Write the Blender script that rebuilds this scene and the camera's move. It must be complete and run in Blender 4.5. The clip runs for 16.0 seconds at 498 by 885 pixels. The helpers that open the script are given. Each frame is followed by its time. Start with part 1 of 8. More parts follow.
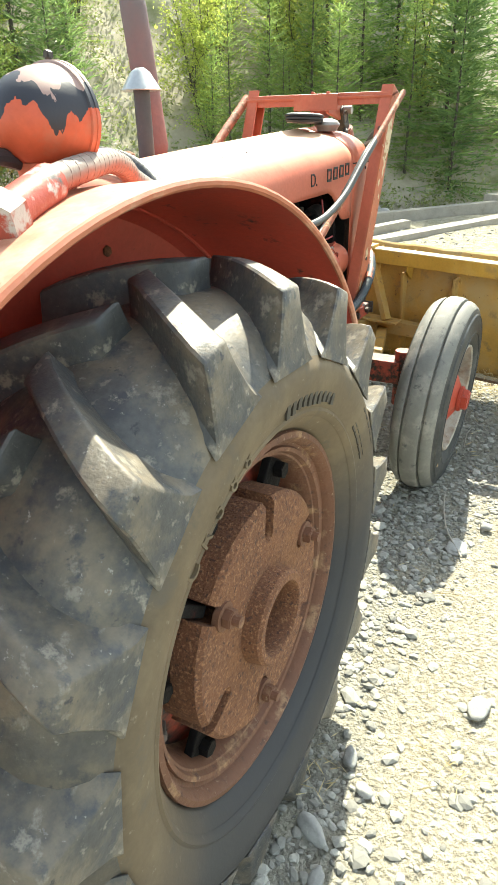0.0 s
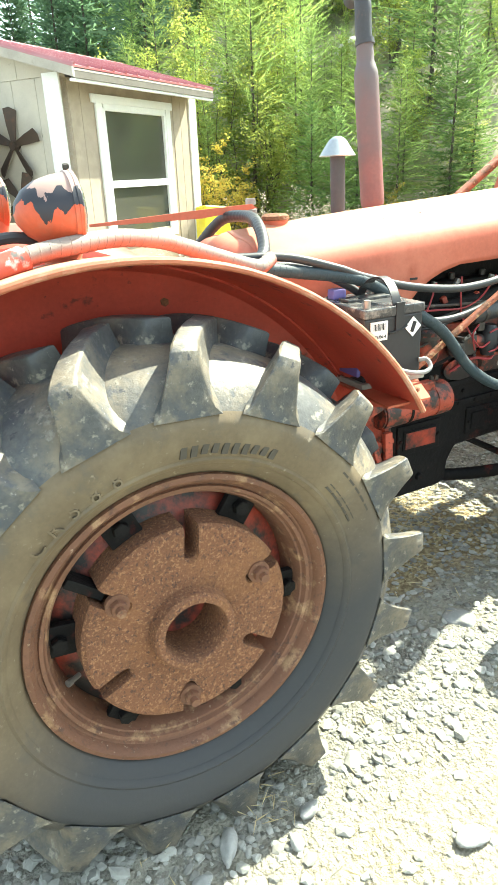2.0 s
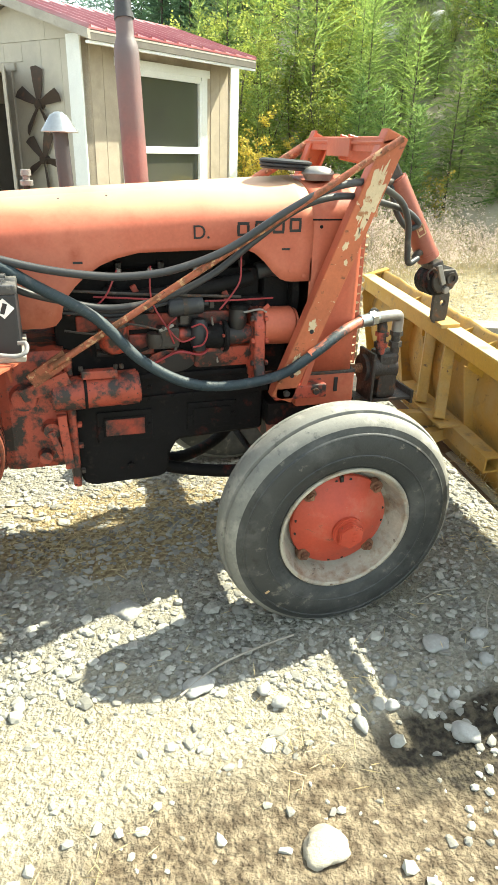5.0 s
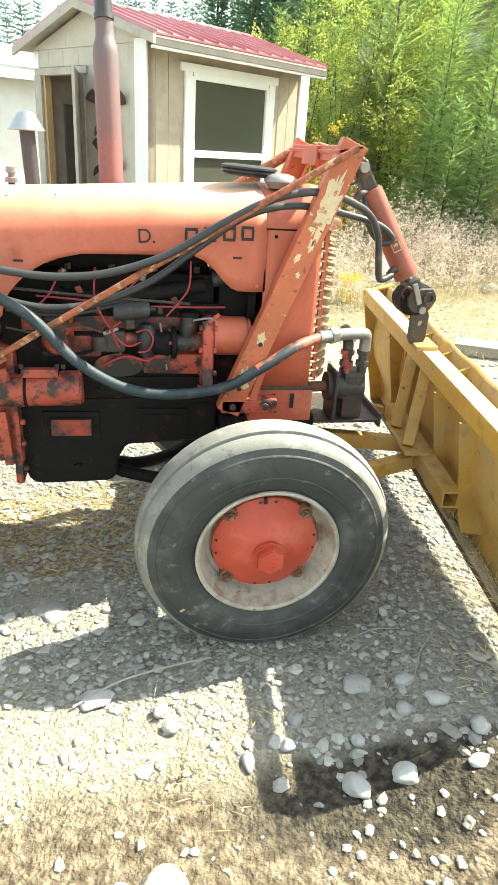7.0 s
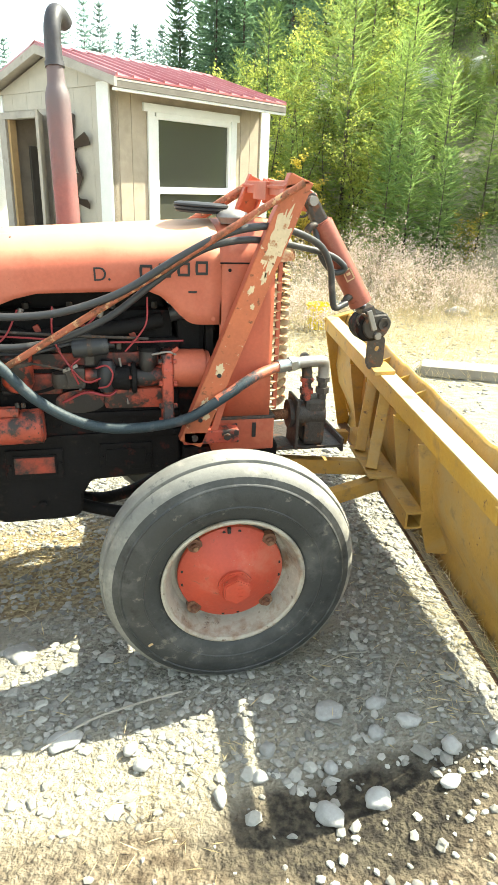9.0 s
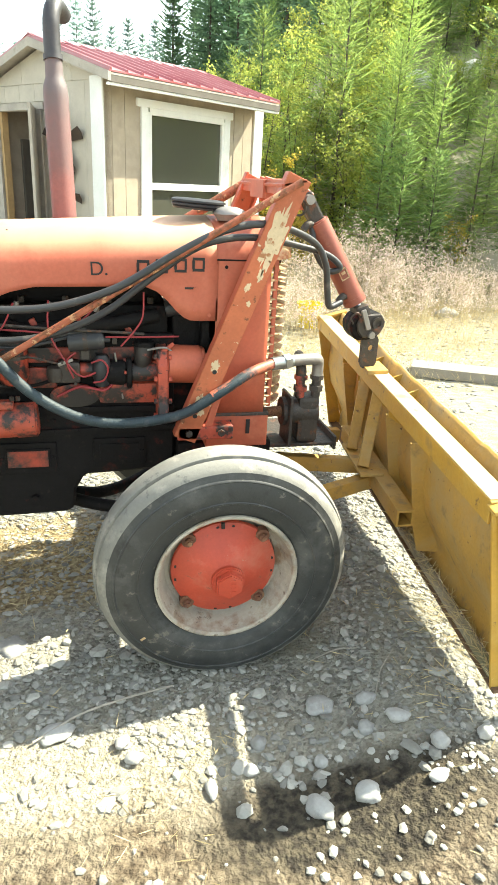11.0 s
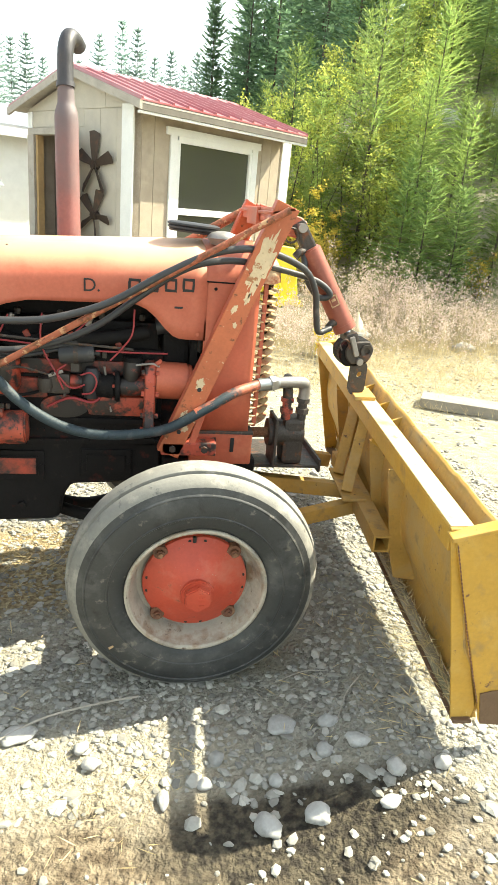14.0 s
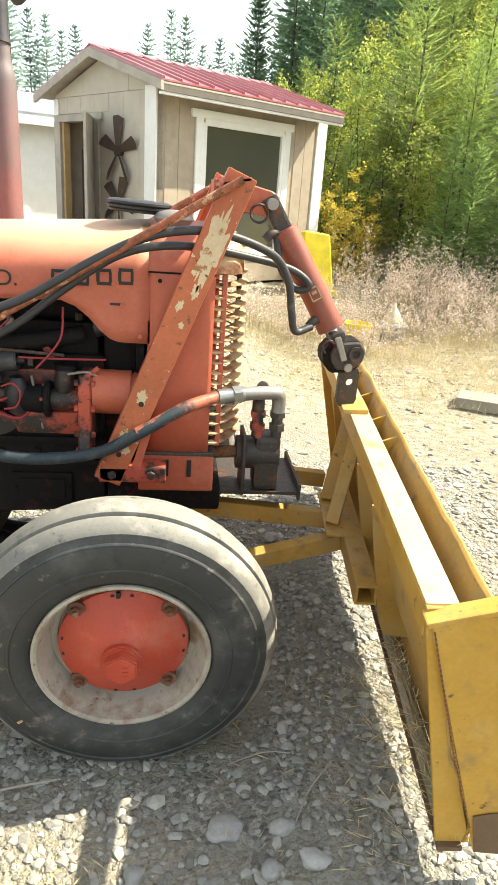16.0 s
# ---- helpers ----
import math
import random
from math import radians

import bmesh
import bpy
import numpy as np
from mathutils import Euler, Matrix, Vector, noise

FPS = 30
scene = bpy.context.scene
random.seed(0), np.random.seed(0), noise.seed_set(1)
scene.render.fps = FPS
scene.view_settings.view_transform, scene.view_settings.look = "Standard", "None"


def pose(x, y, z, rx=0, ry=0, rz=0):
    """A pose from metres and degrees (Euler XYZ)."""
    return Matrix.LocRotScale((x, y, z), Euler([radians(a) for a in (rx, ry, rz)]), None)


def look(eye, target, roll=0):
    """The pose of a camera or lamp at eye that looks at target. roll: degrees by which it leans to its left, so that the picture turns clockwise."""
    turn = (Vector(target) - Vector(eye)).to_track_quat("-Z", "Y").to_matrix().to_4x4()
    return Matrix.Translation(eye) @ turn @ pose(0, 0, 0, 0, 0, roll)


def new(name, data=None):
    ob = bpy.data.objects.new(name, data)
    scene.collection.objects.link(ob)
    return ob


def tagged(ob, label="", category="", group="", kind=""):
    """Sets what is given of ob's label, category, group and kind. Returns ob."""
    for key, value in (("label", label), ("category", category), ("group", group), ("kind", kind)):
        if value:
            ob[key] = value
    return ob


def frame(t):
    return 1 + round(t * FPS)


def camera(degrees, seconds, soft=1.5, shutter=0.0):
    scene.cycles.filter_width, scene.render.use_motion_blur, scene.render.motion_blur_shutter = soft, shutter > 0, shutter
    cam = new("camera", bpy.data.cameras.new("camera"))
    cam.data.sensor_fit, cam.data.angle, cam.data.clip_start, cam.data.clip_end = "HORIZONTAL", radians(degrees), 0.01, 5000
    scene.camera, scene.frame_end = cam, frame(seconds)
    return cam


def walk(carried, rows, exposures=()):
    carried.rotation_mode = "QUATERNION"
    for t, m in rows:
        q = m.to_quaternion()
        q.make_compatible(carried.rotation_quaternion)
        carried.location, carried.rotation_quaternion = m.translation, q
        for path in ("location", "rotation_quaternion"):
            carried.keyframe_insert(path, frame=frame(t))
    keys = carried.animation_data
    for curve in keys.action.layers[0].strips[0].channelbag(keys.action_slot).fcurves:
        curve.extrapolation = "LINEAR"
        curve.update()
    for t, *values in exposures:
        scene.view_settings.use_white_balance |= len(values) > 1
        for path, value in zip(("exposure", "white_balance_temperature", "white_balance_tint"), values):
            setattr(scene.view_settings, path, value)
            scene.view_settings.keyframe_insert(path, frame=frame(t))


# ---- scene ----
cam = camera(41.6, 16.0)
PATH = [
    (0, (-2.652, -0.439, 1.418), (-1.073, 0.434, 0.554), -1.1),
    (0.5, (-2.589, -0.602, 1.431), (-1.142, 0.518, 0.622), 0.1),
    (1, (-2.393, -0.721, 1.409), (-1.211, 0.596, 0.478), 0.7),
    (1.5, (-2.269, -0.91, 1.451), (-1.317, 0.644, 0.626), -2.3),
    (2, (-2.171, -1.098, 1.492), (-1.347, 0.558, 0.73), -2.4),
    (2.5, (-1.952, -1.205, 1.469), (-1.283, 0.515, 0.697), -0.3),
    (3, (-1.757, -1.341, 1.504), (-1.071, 0.358, 0.702), 0.4),
    (3.5, (-1.582, -1.514, 1.537), (-0.993, 0.227, 0.749), 2.6),
    (4, (-1.324, -1.594, 1.51), (-0.709, 0.139, 0.723), 1.1),
    (4.5, (-1.051, -1.595, 1.515), (-0.405, 0.126, 0.726), 2.6),
    (4.7, (-0.965, -1.606, 1.51), (-0.376, 0.12, 0.693), 1.5),
    (6.8, (-0.419, -1.62, 1.515), (-0.034, 0.156, 0.68), 5.1),
    (7, (-0.394, -1.634, 1.521), (-0.048, 0.158, 0.703), 3.7),
    (7.5, (-0.374, -1.66, 1.528), (-0.011, 0.162, 0.786), 4.1),
    (8, (-0.357, -1.664, 1.528), (0.03, 0.155, 0.792), 3.1),
    (8.5, (-0.347, -1.666, 1.529), (0.048, 0.157, 0.809), 2.2),
    (8.7, (-0.336, -1.662, 1.534), (0.071, 0.156, 0.797), 1.9),
    (10.8, (-0.361, -1.667, 1.529), (0.065, 0.153, 0.819), 2.3),
    (11, (-0.362, -1.671, 1.532), (0.082, 0.134, 0.794), 3.1),
    (11.5, (-0.357, -1.679, 1.536), (0.083, 0.135, 0.819), 3.2),
    (12, (-0.338, -1.671, 1.532), (0.092, 0.124, 0.762), 2.8),
    (12.5, (-0.314, -1.687, 1.534), (0.09, 0.129, 0.801), 2.5),
    (13, (-0.262, -1.71, 1.534), (0.123, 0.118, 0.818), 2.7),
    (13.5, (-0.226, -1.755, 1.531), (0.112, 0.094, 0.848), 3.9),
    (14, (-0.232, -1.747, 1.534), (0.148, 0.099, 0.864), 5.3),
    (14.5, (-0.222, -1.711, 1.524), (0.169, 0.121, 0.826), 3.9),
    (15, (-0.18, -1.655, 1.508), (0.224, 0.186, 0.841), 3.2),
    (15.5, (-0.081, -1.504, 1.498), (0.363, 0.29, 0.733), 3.8),
    (16, (0.125, -1.353, 1.509), (0.354, 0.503, 0.8), 4.1),
]
walk(cam, [(t, look(eye, target, roll)) for t, eye, target, roll in PATH], exposures=((0, 1.66, 6500, -1), (0.8, 2.08, 6250, -4), (2.2, 2.08, 6300, -6), (3.5, 1.65, 6650, -4), (4.5, 1.66, 6650, -3), (7, 1.90, 6600, -2), (13, 1.79, 6800, 0), (14.2, 1.72, 6900, 1), (15.2, 1.65, 6980, 3), (16, 1.45, 6950, 5)))

# ---- light: high sun in front of the tractor, hazy bright sky ----
SUN = Vector((0.8625, 0.205, 1.0)).normalized()
world = bpy.data.worlds.new("sky")
scene.world = world
world.use_nodes = True
wt = world.node_tree
sky = wt.nodes.new("ShaderNodeTexSky")
sky.sky_type, sky.sun_disc = "NISHITA", False
sky.sun_elevation = math.asin(SUN.z)
sky.sun_rotation = math.atan2(SUN.x, SUN.y)
sky.dust_density, sky.air_density, sky.ozone_density = 1.2, 1.0, 0.6
haze = wt.nodes.new("ShaderNodeHueSaturation")
haze.inputs["Saturation"].default_value = 0.45
wt.links.new(sky.outputs[0], haze.inputs["Color"])
wt.links.new(haze.outputs[0], wt.nodes["Background"].inputs[0])
wt.nodes["Background"].inputs[1].default_value = 0.15
sun_data = bpy.data.lights.new("sun", "SUN")
sun_data.energy, sun_data.angle, sun_data.color = 4.7, radians(0.55), (1.0, 0.915, 0.775)
sun = new("sun", sun_data)
sun.matrix_basis = look(SUN * 30, (0, 0, 0))

# ---- materials ----
def material(name, base, rough=0.6, metal=0.0, spots=(), bump=0.15, bump_scale=60.0, vary=0.18, vary_scale=6.0, grain=0.08, grain_scale=90.0, per_object=0.0, spec=0.5, per_island=0.0):
    """Base colour varied at two scales, with spots: (colour, noise scale, threshold, softness)."""
    m = bpy.data.materials.new(name)
    m.use_nodes = True
    nt = m.node_tree
    N, L = nt.nodes, nt.links
    p = N["Principled BSDF"]
    tc = N.new("ShaderNodeTexCoord")
    def noise_tex(scale, detail=5, rgh=0.6):
        n = N.new("ShaderNodeTexNoise")
        n.inputs["Scale"].default_value, n.inputs["Detail"].default_value, n.inputs["Roughness"].default_value = scale, detail, rgh
        L.new(tc.outputs["Object"], n.inputs["Vector"])
        return n
    def gain(source, amount):
        r = N.new("ShaderNodeMapRange")
        r.inputs["From Min"].default_value, r.inputs["From Max"].default_value = 0.25, 0.75
        r.inputs["To Min"].default_value, r.inputs["To Max"].default_value = 1 - amount, 1 + amount
        L.new(source, r.inputs["Value"])
        return r.outputs[0]
    def mul(a, b):
        x = N.new("ShaderNodeMath")
        x.operation = "MULTIPLY"
        L.new(a, x.inputs[0])
        L.new(b, x.inputs[1])
        return x.outputs[0]
    big, fine = noise_tex(vary_scale), noise_tex(grain_scale, 3)
    g = mul(gain(big.outputs[0], vary), gain(fine.outputs[0], grain))
    if per_object or per_island:
        src = N.new("ShaderNodeObjectInfo").outputs["Random"] if per_object else N.new("ShaderNodeNewGeometry").outputs["Random Per Island"]
        r = N.new("ShaderNodeMapRange")
        k = per_object or per_island
        r.inputs["To Min"].default_value, r.inputs["To Max"].default_value = 1 - k, 1 + k
        L.new(src, r.inputs["Value"])
        g = mul(g, r.outputs[0])
    col = N.new("ShaderNodeVectorMath")
    col.operation = "SCALE"
    col.inputs[0].default_value = base
    L.new(g, col.inputs["Scale"])
    out = col.outputs[0]
    for colour, scale, cut, soft in spots:
        n = noise_tex(scale, 7, 0.65)
        r = N.new("ShaderNodeMapRange")
        r.inputs["From Min"].default_value, r.inputs["From Max"].default_value = cut, cut + soft
        L.new(n.outputs[0], r.inputs["Value"])
        mix = N.new("ShaderNodeMix")
        mix.data_type = "RGBA"
        L.new(r.outputs[0], mix.inputs[0])
        L.new(out, mix.inputs[6])
        mix.inputs[7].default_value = (*colour, 1)
        out = mix.outputs[2]
    L.new(out, p.inputs["Base Color"])
    p.inputs["Roughness"].default_value, p.inputs["Metallic"].default_value = rough, metal
    p.inputs["Specular IOR Level"].default_value = spec
    rr = N.new("ShaderNodeMapRange")
    rr.inputs["To Min"].default_value, rr.inputs["To Max"].default_value = max(0.02, rough - 0.12), min(1, rough + 0.15)
    L.new(big.outputs[0], rr.inputs["Value"])
    L.new(rr.outputs[0], p.inputs["Roughness"])
    if bump:
        b = N.new("ShaderNodeBump")
        b.inputs["Strength"].default_value, b.inputs["Distance"].default_value = bump, 0.01
        n = noise_tex(bump_scale, 6)
        L.new(n.outputs[0], b.inputs["Height"])
        L.new(b.outputs[0], p.inputs["Normal"])
    return m


RUST = (0.16, 0.06, 0.025)
paint = material("faded_orange_paint", (0.45, 0.11, 0.058), 0.5, spots=[((0.60, 0.22, 0.12), 5, 0.55, 0.25), ((0.22, 0.07, 0.03), 28, 0.68, 0.08)], bump=0.04, vary=0.16)
hood_paint = material("faded_hood_paint_lit_crown", (0.47, 0.13, 0.078), 0.58, spots=[((0.54, 0.20, 0.13), 3, 0.50, 0.3), ((0.36, 0.085, 0.045), 6, 0.58, 0.2), ((0.20, 0.08, 0.05), 42, 0.70, 0.05)], bump=0.04, vary=0.12, spec=0.3)
# Fender's faded upper face, lifted paler to stand in for sun glare.
pale_top = material("lit_faded_fender_paint", (0.54, 0.23, 0.145), 0.55, spots=[((0.68, 0.46, 0.33), 5, 0.46, 0.2), ((0.25, 0.09, 0.05), 30, 0.68, 0.08)], bump=0.05)
lip_paint = material("worn_orange_fender_edge", (0.46, 0.15, 0.08), 0.5, spots=[((0.62, 0.40, 0.28), 9, 0.5, 0.2), ((0.20, 0.08, 0.05), 40, 0.66, 0.06)], bump=0.05)
ram_paint = material("brown_red_ram_paint", (0.25, 0.070, 0.045), 0.45, spots=[((0.40, 0.16, 0.11), 9, 0.58, 0.2), ((0.06, 0.04, 0.035), 20, 0.62, 0.1)], bump=0.08)
fender_paint = material("worn_red_fender_paint", (0.50, 0.072, 0.045), 0.45, spots=[((0.05, 0.03, 0.025), 11, 0.61, 0.07), ((0.05, 0.03, 0.025), 42, 0.68, 0.05), ((0.44, 0.10, 0.07), 5, 0.55, 0.3)], bump=0.06, vary=0.2)
engine_red = material("oily_red_engine_paint", (0.36, 0.05, 0.025), 0.5, spots=[((0.020, 0.016, 0.015), 8, 0.40, 0.16), (RUST, 30, 0.62, 0.1)], bump=0.25, bump_scale=45, vary=0.3)
cast_red = material("weathered_red_casting", (0.40, 0.072, 0.04), 0.55, spots=[((0.30, 0.13, 0.08), 26, 0.6, 0.12), ((0.035, 0.026, 0.022), 13, 0.47, 0.10), ((0.045, 0.032, 0.026), 55, 0.60, 0.06)], bump=0.25, bump_scale=55, vary=0.22)
half_oily = material("half_oily_red_paint", (0.36, 0.052, 0.026), 0.5, spots=[((0.022, 0.018, 0.016), 7, 0.41, 0.08), ((0.04, 0.03, 0.025), 30, 0.60, 0.08)], bump=0.25, bump_scale=45, vary=0.25)
grime = material("black_oily_grime", (0.010, 0.009, 0.009), 0.68, spots=[((0.10, 0.016, 0.010), 8, 0.60, 0.12), ((0.030, 0.024, 0.020), 26, 0.60, 0.12)], bump=0.5, bump_scale=45, spec=0.16, vary=0.4)
chipped = material("chipped_paint_bar", (0.44, 0.12, 0.05), 0.55, spots=[((0.62, 0.50, 0.33), 34, 0.64, 0.02), (RUST, 26, 0.60, 0.06)], bump=0.15, bump_scale=70, vary=0.2)
rusty_tube = material("rusty_orange_tube", (0.33, 0.095, 0.048), 0.65, spots=[(RUST, 26, 0.48, 0.10), ((0.50, 0.30, 0.16), 38, 0.57, 0.06), ((0.06, 0.03, 0.02), 70, 0.63, 0.05)], bump=0.3, bump_scale=120)
rust = material("rusted_cast_iron", (0.185, 0.080, 0.040), 0.85, spots=[((0.34, 0.17, 0.085), 170, 0.52, 0.10), ((0.09, 0.042, 0.030), 130, 0.55, 0.08), ((0.25, 0.115, 0.05), 5, 0.50, 0.2)], bump=0.6, bump_scale=160, vary=0.2, grain=0.25, grain_scale=220)
rim_rust = material("rusted_red_rim", (0.165, 0.075, 0.043), 0.7, spots=[((0.35, 0.215, 0.12), 16, 0.54, 0.12), ((0.10, 0.05, 0.035), 38, 0.56, 0.1), ((0.36, 0.25, 0.17), 70, 0.64, 0.06)], bump=0.35, bump_scale=90, vary=0.25)
rubber = material("dusty_tyre_rubber", (0.080, 0.080, 0.079), 0.5, spots=[((0.24, 0.195, 0.135), 4, 0.46, 0.16), ((0.060, 0.064, 0.072), 15, 0.53, 0.10), ((0.27, 0.245, 0.20), 24, 0.58, 0.08), ((0.33, 0.31, 0.27), 80, 0.63, 0.06), ((0.045, 0.045, 0.05), 40, 0.63, 0.06)], bump=0.22, bump_scale=70, vary=0.3, spec=0.5, grain=0.2)
side_rubber = material("dusted_tyre_wall_shaded_low", (0.150, 0.114, 0.073), 0.62, spots=[((0.21, 0.165, 0.105), 5, 0.50, 0.2), ((0.12, 0.10, 0.075), 14, 0.55, 0.15), ((0.24, 0.20, 0.145), 60, 0.62, 0.08)], bump=0.06, bump_scale=120, vary=0.2, spec=0.28)
front_rubber = material("grey_weathered_tyre_rubber", (0.042, 0.044, 0.044), 0.48, spots=[((0.098, 0.098, 0.095), 6, 0.50, 0.2), ((0.15, 0.14, 0.12), 24, 0.60, 0.08), ((0.024, 0.024, 0.025), 14, 0.57, 0.12)], bump=0.1, bump_scale=110, vary=0.25, spec=0.4)
tread_rubber = material("scuffed_pale_tread", (0.20, 0.195, 0.175), 0.75, spots=[((0.33, 0.31, 0.27), 12, 0.52, 0.15), ((0.09, 0.09, 0.088), 22, 0.60, 0.10)], bump=0.12, bump_scale=120)
letter_rubber = material("dark_raised_tyre_marking", (0.060, 0.050, 0.038), 0.6, bump=0)
pulley_red = material("rusted_red_pulley", (0.25, 0.065, 0.032), 0.75, spots=[((0.13, 0.05, 0.03), 30, 0.52, 0.12), ((0.30, 0.14, 0.07), 70, 0.6, 0.08)], bump=0.25)
rim_white = material("dirty_white_rim", (0.41, 0.375, 0.31), 0.6, spots=[((0.23, 0.14, 0.08), 8, 0.51, 0.14), ((0.20, 0.20, 0.185), 5, 0.5, 0.2), ((0.12, 0.08, 0.055), 34, 0.62, 0.08)], bump=0.15, bump_scale=60)
cap_red = material("red_hub_cap_paint", (0.46, 0.062, 0.032), 0.5, spots=[((0.50, 0.15, 0.10), 7, 0.50, 0.2), ((0.20, 0.06, 0.035), 28, 0.63, 0.06), ((0.42, 0.26, 0.18), 60, 0.68, 0.05)], bump=0.05)
hose_black = material("black_rubber_hose", (0.032, 0.033, 0.036), 0.45, spots=[((0.11, 0.10, 0.09), 16, 0.58, 0.2)], bump=0.1, bump_scale=150)
coupling_paint = material("chipped_red_coupling", (0.36, 0.06, 0.035), 0.5, spots=[((0.42, 0.41, 0.38), 16, 0.57, 0.06), ((0.10, 0.09, 0.085), 30, 0.58, 0.08)], bump=0.2)
hose_teal = material("teal_rubber_hose", (0.022, 0.038, 0.047), 0.58, spots=[((0.085, 0.09, 0.09), 14, 0.57, 0.15), ((0.20, 0.06, 0.04), 7, 0.68, 0.05)], bump=0.15, bump_scale=140)
hose_orange = material("overpainted_orange_hose", (0.36, 0.090, 0.058), 0.6, spots=[((0.26, 0.10, 0.075), 20, 0.55, 0.12), ((0.05, 0.055, 0.075), 4, 0.60, 0.06)], bump=0.15, bump_scale=110)
hose_patchy = material("patchily_painted_hose", (0.030, 0.042, 0.050), 0.5, spots=[((0.40, 0.12, 0.065), 8, 0.47, 0.08), ((0.09, 0.09, 0.09), 20, 0.58, 0.1)], bump=0.2, bump_scale=120)
steel = material("dull_grey_steel", (0.30, 0.28, 0.26), 0.45, 0.6, spots=[((0.14, 0.09, 0.06), 20, 0.62, 0.1)], bump=0.1)
dark_steel = material("greasy_dark_steel", (0.052, 0.043, 0.036), 0.55, 0.15, spots=[(RUST, 25, 0.56, 0.12), ((0.12, 0.10, 0.08), 45, 0.6, 0.1)], bump=0.35)
galv = material("galvanised_cap", (0.42, 0.44, 0.45), 0.35, 0.8, bump=0.05)
chrome = material("worn_chrome", (0.55, 0.56, 0.58), 0.22, 0.9, bump=0.02)
stack_paint = material("rust_red_exhaust_stack", (0.205, 0.085, 0.078), 0.6, spots=[((0.15, 0.085, 0.082), 5, 0.50, 0.2), ((0.24, 0.12, 0.09), 30, 0.66, 0.1)], bump=0.12, bump_scale=90)
stack_grey = material("burnt_grey_pipe", (0.060, 0.058, 0.064), 0.5, 0.3, spots=[((0.15, 0.10, 0.08), 12, 0.62, 0.15)], bump=0.12)
black_plastic = material("black_plastic", (0.020, 0.020, 0.023), 0.48, spots=[((0.10, 0.09, 0.08), 12, 0.66, 0.2)], bump=0.03)
# Pale mottling on the black lid stands in for reflected sky.
lid_plastic = material("sky_sheen_lid_plastic", (0.045, 0.045, 0.048), 0.25, spots=[((0.30, 0.28, 0.25), 16, 0.52, 0.2)], bump=0.03)
white_paper = material("white_label_paper", (0.72, 0.72, 0.70), 0.6, bump=0)
ink = material("black_ink", (0.015, 0.015, 0.015), 0.6, bump=0)
purple = material("blue_purple_plastic", (0.14, 0.12, 0.34), 0.45, bump=0.02)
wire_red = material("red_wire", (0.30, 0.03, 0.035), 0.45, bump=0)
wire_grey = material("grey_cable", (0.22, 0.215, 0.21), 0.5, spots=[((0.32, 0.30, 0.27), 30, 0.55, 0.1)], bump=0)
yellow = material("yellow_bucket_paint", (0.50, 0.285, 0.04), 0.5, spots=[((0.55, 0.37, 0.11), 4, 0.50, 0.25), ((0.30, 0.19, 0.07), 9, 0.58, 0.15), ((0.16, 0.08, 0.035), 22, 0.64, 0.05), ((0.14, 0.07, 0.03), 60, 0.70, 0.04)], bump=0.08, bump_scale=50, vary=0.14)
rail_yellow = material("lit_worn_rail_yellow", (0.66, 0.52, 0.27), 0.45, spots=[((0.52, 0.34, 0.10), 6, 0.56, 0.15), ((0.28, 0.19, 0.11), 22, 0.64, 0.08)], bump=0.06)
dusty_yellow = material("dust_covered_yellow_paint", (0.46, 0.27, 0.060), 0.6, spots=[((0.42, 0.29, 0.12), 5, 0.48, 0.2), ((0.27, 0.18, 0.08), 14, 0.56, 0.12), ((0.13, 0.07, 0.035), 30, 0.64, 0.06)], bump=0.15, bump_scale=60, vary=0.2)
grille_dark = material("dark_rusty_grille_mesh", (0.075, 0.040, 0.026), 0.75, spots=[((0.17, 0.075, 0.035), 18, 0.55, 0.12)], bump=0.3)
flake = material("bare_cream_primer", (0.60, 0.47, 0.30), 0.7, spots=[((0.36, 0.16, 0.07), 40, 0.56, 0.06), (RUST, 60, 0.62, 0.05)], bump=0.2)
scraped = material("scraped_brown_steel", (0.16, 0.10, 0.06), 0.6, 0.3, spots=[((0.30, 0.19, 0.06), 10, 0.58, 0.15)], bump=0.2)
bright_yellow = material("bright_yellow_plastic", (0.75, 0.60, 0.03), 0.5, bump=0.02)
slat_cream = material("cream_grille_slat", (0.52, 0.36, 0.20), 0.5, spots=[((0.34, 0.11, 0.045), 12, 0.50, 0.12), ((0.10, 0.06, 0.04), 26, 0.60, 0.1)], bump=0.1)
cone_cream = material("weathered_cream_plastic", (0.62, 0.54, 0.38), 0.6, spots=[((0.50, 0.38, 0.22), 6, 0.55, 0.2)], bump=0.05)
# Same siding as the side wall, coloured paler and greyer for sky-lit shade.
gable_siding = material("skylit_gable_siding", (0.50, 0.455, 0.385), 0.8, spots=[((0.40, 0.36, 0.30), 3.0, 0.52, 0.25), ((0.33, 0.29, 0.24), 16, 0.66, 0.12)], bump=0.2, bump_scale=40, vary=0.10)
siding = material("weathered_tan_siding", (0.40, 0.335, 0.26), 0.8, spots=[((0.31, 0.26, 0.20), 3.5, 0.5, 0.25)], bump=0.2, bump_scale=40, vary=0.12)
trim_white = material("white_trim_paint", (0.80, 0.80, 0.78), 0.5, spots=[((0.55, 0.53, 0.48), 6, 0.66, 0.15)], bump=0.06, vary=0.06)
eave_wood = material("grey_eave_board", (0.15, 0.135, 0.115), 0.8, spots=[((0.13, 0.11, 0.10), 8, 0.55, 0.15)], bump=0.2)
fascia_wood = material("greyed_fascia_wood", (0.40, 0.36, 0.31), 0.8, spots=[((0.26, 0.22, 0.18), 8, 0.6, 0.15)], bump=0.2)
